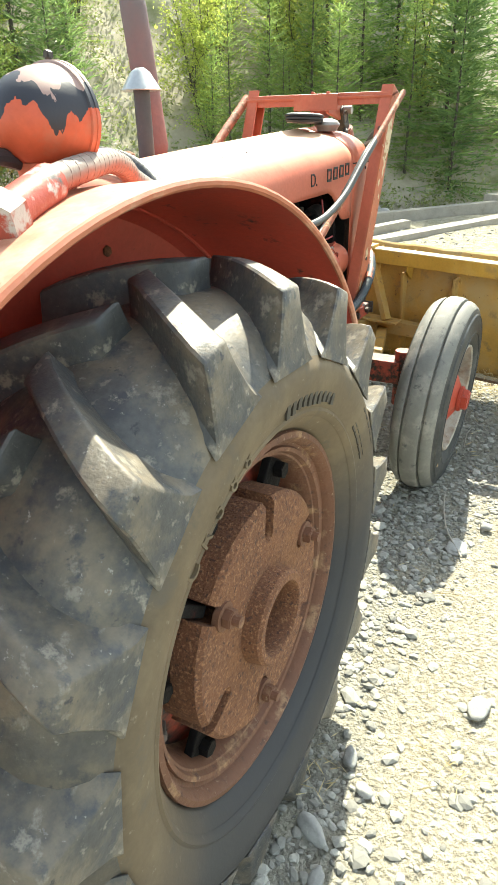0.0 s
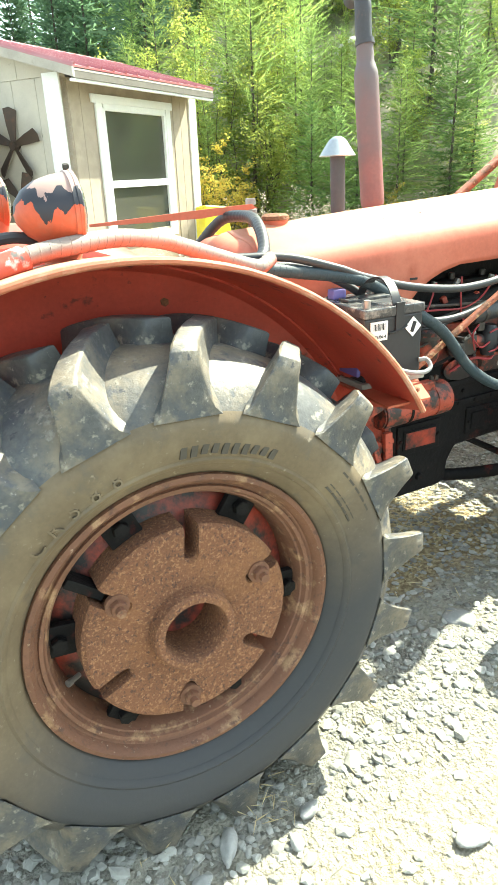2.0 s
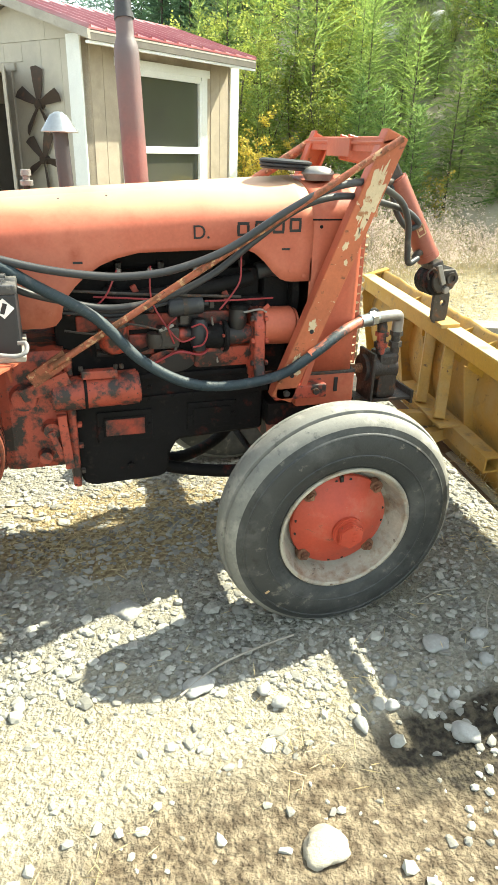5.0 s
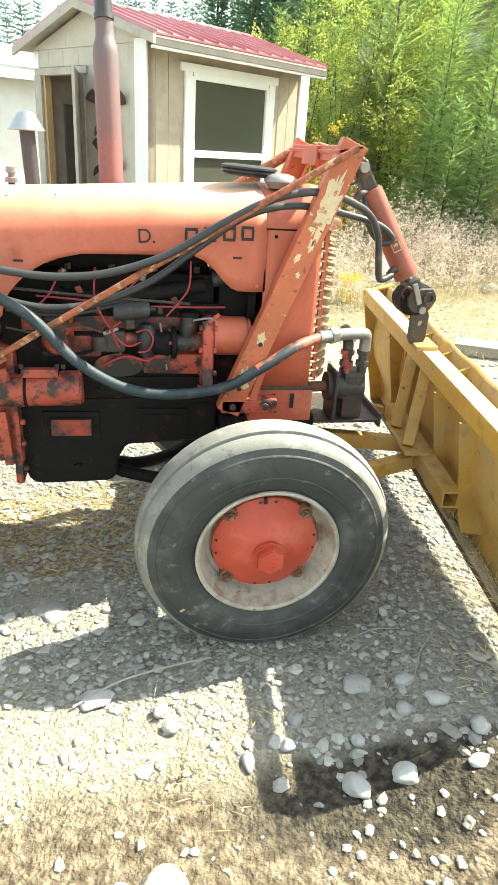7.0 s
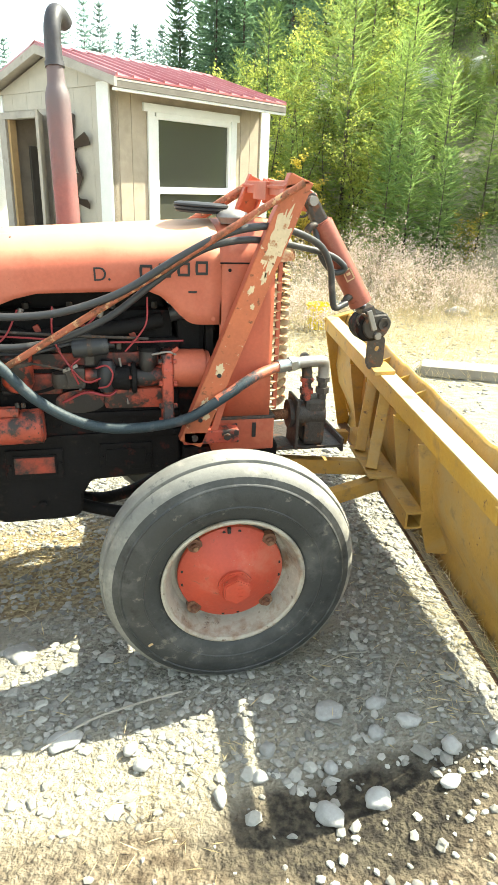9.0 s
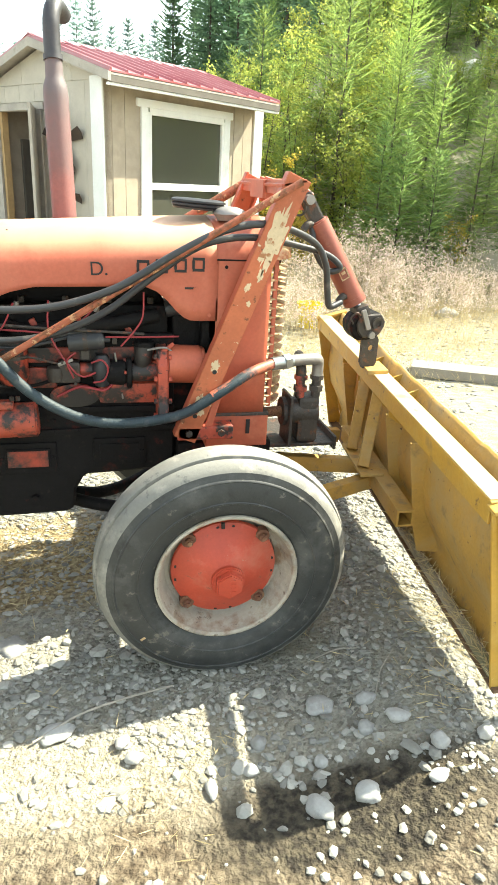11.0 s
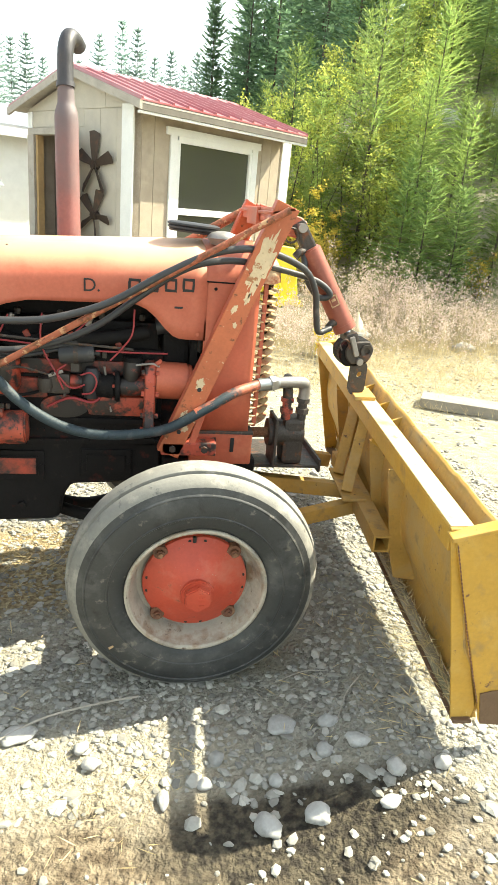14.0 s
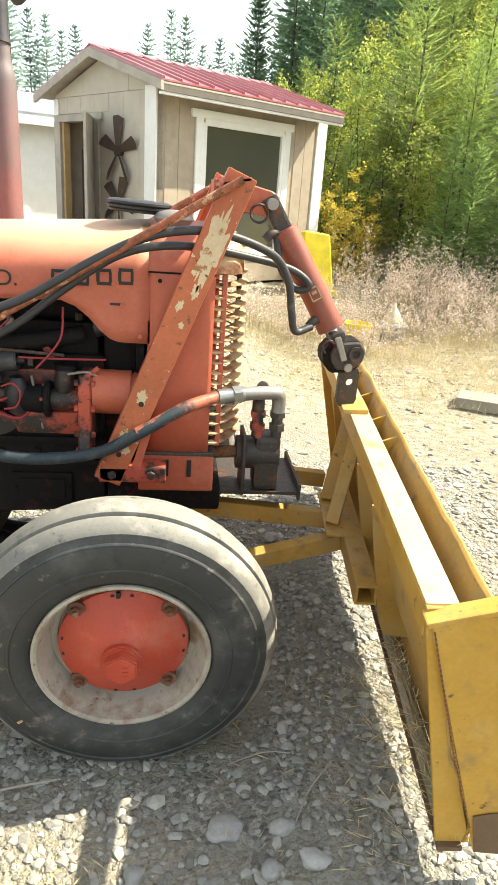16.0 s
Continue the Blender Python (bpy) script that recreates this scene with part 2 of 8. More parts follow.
raw_wood = material("raw_framing_wood", (0.46, 0.30, 0.14), 0.75, bump=0.15)
roof_red = material("red_roof_steel", (0.36, 0.095, 0.105), 0.32, spots=[((0.50, 0.27, 0.27), 0.9, 0.38, 0.5)], bump=0, vary=0.06, grain=0.02, spec=0.8)
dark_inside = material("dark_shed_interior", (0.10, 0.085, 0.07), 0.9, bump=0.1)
fan_iron = material("dark_rusty_fan_iron", (0.07, 0.05, 0.04), 0.6, 0.3, spots=[((0.16, 0.08, 0.05), 10, 0.55, 0.2)], bump=0.2)
timber_mat = material("grey_weathered_timber", (0.31, 0.285, 0.24), 0.85, spots=[((0.24, 0.21, 0.17), 9, 0.56, 0.2)], bump=0.35, bump_scale=35, per_object=0.15)
white_rock = material("white_rock", (0.62, 0.61, 0.57), 0.85, spots=[((0.42, 0.40, 0.36), 4, 0.55, 0.2)], bump=0.3, bump_scale=20)
buff_stone = material("buff_stone", (0.40, 0.36, 0.29), 0.95, spots=[((0.26, 0.22, 0.16), 22, 0.55, 0.2), ((0.46, 0.43, 0.36), 60, 0.6, 0.1)], bump=1.0, bump_scale=40)
stone_mat = material("pale_grey_stone", (0.36, 0.355, 0.335), 0.85, spots=[((0.24, 0.235, 0.23), 18, 0.53, 0.2), ((0.46, 0.44, 0.39), 60, 0.6, 0.1)], bump=0.35, bump_scale=55, per_object=0.22)
pebble_mat = material("river_gravel", (0.30, 0.292, 0.26), 0.9, bump=0.2, bump_scale=70, per_island=0.38, vary=0.12)
bark = material("grey_brown_bark", (0.085, 0.07, 0.055), 0.9, bump=0.5, bump_scale=25)


def overlay(mat, colour, along, lo, hi, ragged=0.0, ragged_scale=8.0, most=1.0, normal=False):
    """A second coat over a material: grows from lo to hi along a direction (or with the facing of the surface), with a ragged edge."""
    N, L = mat.node_tree.nodes, mat.node_tree.links
    p = N["Principled BSDF"]
    src = p.inputs["Base Color"].links[0].from_socket
    tc = N.new("ShaderNodeTexCoord")
    dot = N.new("ShaderNodeVectorMath")
    dot.operation = "DOT_PRODUCT"
    L.new(tc.outputs["Normal" if normal else "Object"], dot.inputs[0])
    dot.inputs[1].default_value = along
    n = N.new("ShaderNodeTexNoise")
    n.inputs["Scale"].default_value, n.inputs["Detail"].default_value = ragged_scale, 6
    L.new(tc.outputs["Object"], n.inputs["Vector"])
    add = N.new("ShaderNodeMath")
    add.operation = "MULTIPLY_ADD"
    L.new(n.outputs[0], add.inputs[0])
    add.inputs[1].default_value = ragged
    L.new(dot.outputs["Value"], add.inputs[2])
    r = N.new("ShaderNodeMapRange")
    r.inputs["From Min"].default_value, r.inputs["From Max"].default_value = lo + ragged / 2, hi + ragged / 2
    r.inputs["To Max"].default_value = most
    L.new(add.outputs[0], r.inputs["Value"])
    mix = N.new("ShaderNodeMix")
    mix.data_type = "RGBA"
    L.new(r.outputs[0], mix.inputs[0])
    L.new(src, mix.inputs[6])
    mix.inputs[7].default_value = (*colour, 1)
    L.new(mix.outputs[2], p.inputs["Base Color"])


# shade painted into the colour of the lower tyre wall and tread
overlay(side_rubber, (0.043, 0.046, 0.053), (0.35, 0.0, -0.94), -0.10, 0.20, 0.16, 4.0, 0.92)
overlay(rubber, (0.072, 0.062, 0.048), (-0.45, 0.0, -0.89), -0.15, 0.30, 0.35, 5.0, 0.7)
# grey wear along hoses; paint burnt grey up the muffler
overlay(hose_orange, (0.23, 0.21, 0.185), (0.0, -0.2, 0.98), -0.25, 0.45, 0.6, 14.0, 0.92, True)
overlay(stack_paint, (0.135, 0.115, 0.12), (0, 0, 1), 1.50, 1.84, 0.20, 9.0, 0.9)


def leaf_material(name, a, b, thin=0.35):
    m = bpy.data.materials.new(name)
    m.use_nodes = True
    nt = m.node_tree
    N, L = nt.nodes, nt.links
    p = N["Principled BSDF"]
    p.inputs["Roughness"].default_value = 0.55
    geo = N.new("ShaderNodeNewGeometry")
    info = N.new("ShaderNodeObjectInfo")
    tc = N.new("ShaderNodeTexCoord")
    n = N.new("ShaderNodeTexNoise")
    n.inputs["Scale"].default_value = 1.6
    L.new(tc.outputs["Object"], n.inputs["Vector"])
    add = N.new("ShaderNodeMath")
    add.operation = "MULTIPLY_ADD"
    L.new(geo.outputs["Random Per Island"], add.inputs[0])
    add.inputs[1].default_value = 0.7
    off = N.new("ShaderNodeMapRange")
    off.inputs["From Min"].default_value, off.inputs["From Max"].default_value = 0.3, 0.7
    off.inputs["To Min"].default_value, off.inputs["To Max"].default_value = -0.1, 0.4
    L.new(n.outputs[0], off.inputs["Value"])
    L.new(off.outputs[0], add.inputs[2])
    mix = N.new("ShaderNodeMix")
    mix.data_type = "RGBA"
    L.new(add.outputs[0], mix.inputs[0])
    mix.inputs[6].default_value, mix.inputs[7].default_value = (*a, 1), (*b, 1)
    hue = N.new("ShaderNodeHueSaturation")
    vr = N.new("ShaderNodeMapRange")
    vr.inputs["To Min"].default_value, vr.inputs["To Max"].default_value = 0.75, 1.25
    L.new(info.outputs["Random"], vr.inputs["Value"])
    L.new(vr.outputs[0], hue.inputs["Value"])
    L.new(mix.outputs[2], hue.inputs["Color"])
    L.new(hue.outputs[0], p.inputs["Base Color"])
    tr = N.new("ShaderNodeBsdfTranslucent")
    L.new(hue.outputs[0], tr.inputs["Color"])
    sh = N.new("ShaderNodeMixShader")
    sh.inputs[0].default_value = thin
    L.new(p.outputs[0], sh.inputs[1])
    L.new(tr.outputs[0], sh.inputs[2])
    L.new(sh.outputs[0], N["Material Output"].inputs[0])
    return m


fir_leaf = leaf_material("young_fir_needles", (0.13, 0.22, 0.07), (0.40, 0.50, 0.14), 0.65)
# Far conifers: needle colour lifted lighter to stand in for luminous haze.
dark_fir = leaf_material("dark_fir_needles", (0.09, 0.165, 0.10), (0.23, 0.35, 0.18), 0.55)
mid_fir = leaf_material("green_fir_needles", (0.105, 0.185, 0.07), (0.32, 0.44, 0.14), 0.62)
alder_leaf = leaf_material("yellow_green_leaves", (0.21, 0.29, 0.06), (0.62, 0.65, 0.16), 0.70)
# Distance haze is put into these needles as a paler, bluer tint.
sky_fir = leaf_material("haze_tinted_fir_needles", (0.17, 0.26, 0.24), (0.31, 0.40, 0.34), 0.45)
yellowed_leaf = leaf_material("yellowed_leaves", (0.55, 0.50, 0.10), (0.75, 0.55, 0.12), 0.7)
weed_mat = leaf_material("dry_pale_weeds", (0.36, 0.31, 0.19), (0.60, 0.54, 0.38), 0.35)
bloom_mat = leaf_material("faded_pink_seed_heads", (0.42, 0.34, 0.28), (0.60, 0.50, 0.46), 0.3)
straw_mat = leaf_material("pale_straw", (0.42, 0.33, 0.17), (0.62, 0.52, 0.30), 0.3)
low_green = leaf_material("low_green_brush", (0.16, 0.21, 0.06), (0.48, 0.50, 0.20), 0.4)

# Olive base colour stands in for trees reflected in the panes.
glass = bpy.data.materials.new("reflection_tinted_glass")
glass.use_nodes = True
gp = glass.node_tree.nodes["Principled BSDF"]
gp.inputs["Base Color"].default_value = (0.10, 0.10, 0.08, 1)
gp.inputs["Roughness"].default_value = 0.06
gp.inputs["Specular IOR Level"].default_value = 0.9
gp.inputs["Transmission Weight"].default_value = 0.25


def ground_material():
    m = bpy.data.materials.new("gravel_ground")
    m.use_nodes = True
    nt = m.node_tree
    N, L = nt.nodes, nt.links
    p = N["Principled BSDF"]
    p.inputs["Roughness"].default_value = 0.95
    p.inputs["Specular IOR Level"].default_value = 0.2
    tc = N.new("ShaderNodeTexCoord")
    def nz(scale, detail=6, off=0.0):
        n = N.new("ShaderNodeTexNoise")
        n.inputs["Scale"].default_value, n.inputs["Detail"].default_value = scale, detail
        L.new(tc.outputs["Object"], n.inputs["Vector"])
        return n.outputs[0]
    def ramp(src, lo, hi, a, b):
        r = N.new("ShaderNodeMapRange")
        r.inputs["From Min"].default_value, r.inputs["From Max"].default_value = lo, hi
        L.new(src, r.inputs["Value"])
        mix = N.new("ShaderNodeMix")
        mix.data_type = "RGBA"
        L.new(r.outputs[0], mix.inputs[0])
        for k, v in ((6, a), (7, b)):
            if isinstance(v, tuple):
                mix.inputs[k].default_value = (*v, 1)
            else:
                L.new(v, mix.inputs[k])
        return mix.outputs[2]
    col = ramp(nz(1.3), 0.35, 0.65, (0.235, 0.22, 0.175), (0.33, 0.31, 0.25))
    vor = N.new("ShaderNodeTexVoronoi")
    vor.inputs["Scale"].default_value = 70
    L.new(tc.outputs["Object"], vor.inputs["Vector"])
    grey = N.new("ShaderNodeRGBToBW")
    L.new(vor.outputs["Color"], grey.inputs[0])
    chips = ramp(grey.outputs[0], 0.2, 0.8, (0.165, 0.158, 0.135), (0.38, 0.365, 0.315))
    col = ramp(nz(7), 0.38, 0.62, col, chips)
    # damp brown earth in one patch in front of the front wheel
    sep = N.new("ShaderNodeSeparateXYZ")
    L.new(tc.outputs["Object"], sep.inputs[0])
    def lin(src, a, b):
        x = N.new("ShaderNodeMath")
        x.operation = "MULTIPLY_ADD"
        L.new(src, x.inputs[0])
        x.inputs[1].default_value, x.inputs[2].default_value = a, b
        return x.outputs[0]
    def two(op, a, b):
        x = N.new("ShaderNodeMath")
        x.operation = op
        L.new(a, x.inputs[0])
        L.new(b, x.inputs[1])
        return x.outputs[0]
    # Paler sandy patch over the sunlit ground, sun glare partly in its colour.
    sx_, sy_ = lin(sep.outputs[0], 0.75, 0.75), lin(sep.outputs[1], 2.2, 1.15)
    sunlit_sand = two("ADD", two("ADD", two("MULTIPLY", sx_, sx_), two("MULTIPLY", sy_, sy_)), lin(nz(3), -1.6, 0.8))
    col = ramp(sunlit_sand, 0.5, 1.4, ramp(nz(45, 8), 0.38, 0.62, (0.27, 0.24, 0.18), (0.42, 0.385, 0.30)), col)
    ux_, uy_ = lin(sep.outputs[0], 1.5, 0.85), lin(sep.outputs[1], 2.6, -2.2)
    litter = two("ADD", two("ADD", two("MULTIPLY", ux_, ux_), two("MULTIPLY", uy_, uy_)), lin(nz(6), -1.8, 0.9))
    col = ramp(litter, 0.5, 1.2, ramp(nz(50, 8), 0.38, 0.62, (0.20, 0.15, 0.085), (0.42, 0.34, 0.20)), col)
    far = two("ADD", lin(sep.outputs[0], 0.6, -0.5), lin(sep.outputs[1], 0.4, -0.8))
    col = ramp(two("ADD", far, lin(nz(0.9), 2.4, -1.2)), 0.0, 1.2, col, ramp(nz(14, 8), 0.4, 0.62, (0.28, 0.25, 0.175), (0.40, 0.37, 0.285)))
    dx, dy = lin(sep.outputs[0], 0.95, 0.12), lin(sep.outputs[1], 2.9, 2.02)
    r2 = two("ADD", two("MULTIPLY", dx, dx), two("MULTIPLY", dy, dy))
    edge = two("ADD", r2, lin(nz(4), -1.6, 0.8))
    col = ramp(edge, 0.30, 1.1, ramp(nz(30, 8), 0.4, 0.62, (0.105, 0.080, 0.054), (0.26, 0.21, 0.145)), col)
    # Darker ellipse on the damp earth, deepened where the cast shadow lies.
    ex, ey = lin(sep.outputs[0], 2.1, -0.56), lin(sep.outputs[1], 5.6, 3.02)
    shaded_damp = two("ADD", two("ADD", two("MULTIPLY", ex, ex), two("MULTIPLY", ey, ey)), lin(nz(9), -1.4, 0.7))
    col = ramp(shaded_damp, 0.4, 1.1, ramp(nz(40, 8), 0.4, 0.6, (0.035, 0.030, 0.024), (0.10, 0.085, 0.06)), col)
    L.new(col, p.inputs["Base Color"])
    b = N.new("ShaderNodeBump")
    b.inputs["Strength"].default_value, b.inputs["Distance"].default_value = 1.0, 0.02
    hsum = two("ADD", two("ADD", nz(26, 9), nz(90)), lin(vor.outputs["Distance"], -0.2, 0.2))
    L.new(hsum, b.inputs["Height"])
    L.new(b.outputs[0], p.inputs["Normal"])
    return m


ground_mat = ground_material()
forest_floor = material("forest_floor", (0.20, 0.20, 0.11), 0.95, spots=[((0.32, 0.30, 0.18), 0.6, 0.5, 0.2)], bump=1.0, bump_scale=3)
bank_mat = material("bank_soil", (0.36, 0.32, 0.24), 0.95, spots=[((0.20, 0.21, 0.10), 0.8, 0.5, 0.15), ((0.34, 0.31, 0.26), 5, 0.6, 0.1)], bump=0.8, bump_scale=6)


def lighten_crown():
    """Paler paint blended in by height along the crown, standing in for sun glare."""
    nt = hood_paint.node_tree
    N, L = nt.nodes, nt.links
    p = N["Principled BSDF"]
    src = p.inputs["Base Color"].links[0].from_socket
    tc = N.new("ShaderNodeTexCoord")
    sep = N.new("ShaderNodeSeparateXYZ")
    L.new(tc.outputs["Object"], sep.inputs[0])
    n = N.new("ShaderNodeTexNoise")
    n.inputs["Scale"].default_value = 5
    L.new(tc.outputs["Object"], n.inputs["Vector"])
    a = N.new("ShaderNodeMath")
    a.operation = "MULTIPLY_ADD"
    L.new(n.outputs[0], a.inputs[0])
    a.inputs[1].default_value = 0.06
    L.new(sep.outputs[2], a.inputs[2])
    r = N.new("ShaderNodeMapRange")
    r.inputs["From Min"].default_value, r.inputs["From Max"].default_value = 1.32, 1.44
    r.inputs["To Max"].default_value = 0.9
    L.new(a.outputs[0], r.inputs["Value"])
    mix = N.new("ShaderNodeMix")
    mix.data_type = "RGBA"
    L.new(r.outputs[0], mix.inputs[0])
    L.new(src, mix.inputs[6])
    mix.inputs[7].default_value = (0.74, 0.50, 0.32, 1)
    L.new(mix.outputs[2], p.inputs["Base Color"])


lighten_crown()

# ---- building tools ----
def link(name, mesh, mat, parent=None, label="", smooth=False, m=None, pinv=None):
    if mat is not None and not mesh.materials:
        mesh.materials.append(mat)
    if smooth:
        mesh.shade_smooth()
        if smooth != "all":
            mesh.set_sharp_from_angle(angle=radians(35))
    ob = new(name, mesh)
    if parent is not None:
        ob.parent = parent
        if pinv is None:
            ob.matrix_parent_inverse = Matrix.Translation(-parent.location) if parent.type == "EMPTY" else Matrix.Identity(4)
        else:
            ob.matrix_parent_inverse = pinv
    if m is not None:
        ob.matrix_basis = m
    if label:
        ob["label"] = label
    return ob


def mesh_of(bm, name="mesh"):
    bmesh.ops.recalc_face_normals(bm, faces=bm.faces)
    me = bpy.data.meshes.new(name)
    bm.to_mesh(me)
    bm.free()
    return me


def part(name, bm, mat, parent=None, label="", smooth=False, m=None):
    """Links a bmesh, built in world places, as one mesh object under a thing or part."""
    return link(name, mesh_of(bm, name), mat, parent, label, smooth, m)


def empty(name, loc, label, category, group="", kind=""):
    e = new(name)
    e.location = loc
    e.empty_display_size = 0.05
    return tagged(e, label, category, group, kind)


def box(c, s, m=None, bevel=0.0, bm=None):
    bm = bm or bmesh.new()
    mat = Matrix.Translation(c) @ (m or Matrix.Identity(4)) @ Matrix.Diagonal((*s, 1))
    r = bmesh.ops.create_cube(bm, size=1.0, matrix=mat)
    if bevel:
        es = list({e for v in r["verts"] for e in v.link_edges})
        bmesh.ops.bevel(bm, geom=es, offset=bevel, segments=2, affect="EDGES", profile=0.6)
    return bm


def rod(a, b, r, r2=None, n=20, bm=None, bevel=0.0):
    bm = bm or bmesh.new()
    a, b = Vector(a), Vector(b)
    d = b - a
    m = Matrix.Translation((a + b) / 2) @ d.to_track_quat("Z", "Y").to_matrix().to_4x4()
    res = bmesh.ops.create_cone(bm, cap_ends=True, segments=n, radius1=r, radius2=r if r2 is None else r2, depth=d.length, matrix=m)
    if bevel:
        es = list({e for v in res["verts"] for e in v.link_edges if len(e.link_faces) == 2 and any(len(f.verts) > 4 for f in e.link_faces)})
        bmesh.ops.bevel(bm, geom=es, offset=bevel, segments=2, affect="EDGES")
    return bm


def lathe(profile, n=64, axis="Y", m=None, bm=None, closed=False):
    """Turns (radius, along) pairs round an axis through the origin."""
    bm = bm or bmesh.new()
    rings = []
    for r, h in profile:
        ring = []
        for k in range(n):
            a = 2 * math.pi * k / n
            c, s = r * math.cos(a), r * math.sin(a)
            co = Vector((c, h, s) if axis == "Y" else (c, s, h) if axis == "Z" else (h, c, s))
            ring.append(bm.verts.new(m @ co if m else co))
        rings.append(ring)
    pairs = list(zip(rings, rings[1:])) + ([(rings[-1], rings[0])] if closed else [])
    for a, b in pairs:
        for k in range(n):
            bm.faces.new((a[k], a[(k + 1) % n], b[(k + 1) % n], b[k]))
    bmesh.ops.remove_doubles(bm, verts=[v for ring, (r, h) in zip(rings, profile) if r < 1e-6 for v in ring], dist=1e-6)
    return bm


def smooth_path(pts, steps=8):
    """Catmull-Rom through the points."""
    p = [Vector(q) for q in pts]
    p = [2 * p[0] - p[1]] + p + [2 * p[-1] - p[-2]]
    out = []
    for i in range(1, len(p) - 2):
        a, b, c, d = p[i - 1:i + 3]
        for k in range(steps):
            t = k / steps
            out.append(0.5 * ((2 * b) + (c - a) * t + (2 * a - 5 * b + 4 * c - d) * t * t + (3 * b - a - 3 * c + d) * t ** 3))
    out.append(p[-2])
    return out


def tube(pts, r, n=12, steps=8, ribs=0.0, rib_len=0.02, bm=None, taper=None):
    """A hose along points; ribs: depth of a spiral wrap."""
    bm = bm or bmesh.new()
    path = smooth_path(pts, steps) if steps > 1 else [Vector(q) for q in pts]
    if ribs:
        fine = []
        for a, b in zip(path, path[1:]):
            cnt = max(1, round((b - a).length / (rib_len / 3)))
            fine += [a.lerp(b, k / cnt) for k in range(cnt)]
        path = fine + [path[-1]]
    side = Vector((0.3, 0.2, 1)).normalized()
    rings, dist = [], 0.0
    for i, q in enumerate(path):
        t = (path[min(i + 1, len(path) - 1)] - path[max(i - 1, 0)]).normalized()
        side = (side - t * side.dot(t)).normalized()
        up = t.cross(side)
        if i:
            dist += (q - path[i - 1]).length
        rr = r * (1 if taper is None else taper(i / (len(path) - 1)))
        if ribs:
            rr -= ribs * (1 if (i % 3) == 0 else 0)
        rings.append([bm.verts.new(q + rr * (math.cos(2 * math.pi * k / n) * side + math.sin(2 * math.pi * k / n) * up)) for k in range(n)])
    for a, b in zip(rings, rings[1:]):
        for k in range(n):
            bm.faces.new((a[k], a[(k + 1) % n], b[(k + 1) % n], b[k]))
    for ring in (rings[0], rings[-1]):
        bm.faces.new(ring)
    return bm


def prism(poly, lo, hi, axis="y", bevel=0.0, bm=None, m=None):
    """A plate: a polygon in the plane across the axis, from lo to hi along it."""
    bm = bm or bmesh.new()
    def place(p, h):
        co = Vector((p[0], h, p[1]) if axis == "y" else (h, p[0], p[1]) if axis == "x" else (p[0], p[1], h))
        return m @ co if m else co
    a = [bm.verts.new(place(p, lo)) for p in poly]
    b = [bm.verts.new(place(p, hi)) for p in poly]
    n = len(poly)
    fs = [bm.faces.new(a), bm.faces.new(b)]
    for k in range(n):
        fs.append(bm.faces.new((a[k], a[(k + 1) % n], b[(k + 1) % n], b[k])))
    if bevel:
        bmesh.ops.recalc_face_normals(bm, faces=fs)
        bmesh.ops.bevel(bm, geom=list({e for f in fs for e in f.edges}), offset=bevel, segments=1, affect="EDGES")
    return bm


def bar_between(a, b, w, t, across, bm=None, bevel=0.003):
    """A flat bar from a to b, w wide in the plane across 'across', t thick along it."""
    a, b, n = Vector(a), Vector(b), Vector(across).normalized()
    d = (b - a)
    x = d.normalized()
    n = (n - x * n.dot(x)).normalized()
    z = x.cross(n)
    m = Matrix((x, n, z)).transposed().to_4x4()
    return box((a + b) / 2, (d.length, t, w), m, bevel, bm)


def bolt(c, axis, r=0.012, h=0.01, bm=None):
    c, axis = Vector(c), Vector(axis).normalized()
    return rod(c, c + axis * h, r, n=6, bm=bm, bevel=0.0015)


def letters(name, text, size, depth, mat, parent, m, label=""):
    cu = bpy.data.curves.new("letters", "FONT")
    cu.body, cu.size, cu.extrude, cu.align_x, cu.align_y = text, size, depth, "CENTER", "CENTER"
    tmp = bpy.data.objects.new("letters", cu)
    scene.collection.objects.link(tmp)
    me = bpy.data.meshes.new_from_object(tmp.evaluated_get(bpy.context.evaluated_depsgraph_get()))
    bpy.data.objects.remove(tmp)
    me.materials.clear()
    me.transform(m)
    return link(name, me, mat, parent, label)


def interp(x, xs, ys):
    return float(np.interp(x, xs, ys))

# ---- ground: one sheet, flat yard, rising to a steep bank behind ----
def ground_z(x, y):
    d = 0.72 * x + 0.69 * y
    e = min(1, max(0, (x - 0.2) / 1.4))
    e = e * e * (3 - 2 * e)
    low = -0.10 * min(1, max(0, (y - 1.5) / 1.8)) + 0.38 * min(1, max(0, (y - 6.9) / 1.5))
    z = (0.30 * min(1, max(0, (y - 3.2) / 4)) * (1 - e) + low * e) * min(1, max(0, (7 - abs(x)) / 4))
    fade = min(1, max(0.0, (84 - math.degrees(math.atan2(y + 1.5, x))) / 12)) if y > -1.5 else 1.0
    rise = max(0.0, d - 9.3)
    z += fade * (min(rise, 7) * 0.80 + max(0.0, min(rise - 7, 60)) * 0.22)
    s = min(1, max(0, (x - 0.15) / 0.6))
    z += 0.11 * s * s * (3 - 2 * s) * min(1, max(0, (3.2 - y) / 1.7)) * min(1, max(0, (y + 4.5) / 3))
    return z


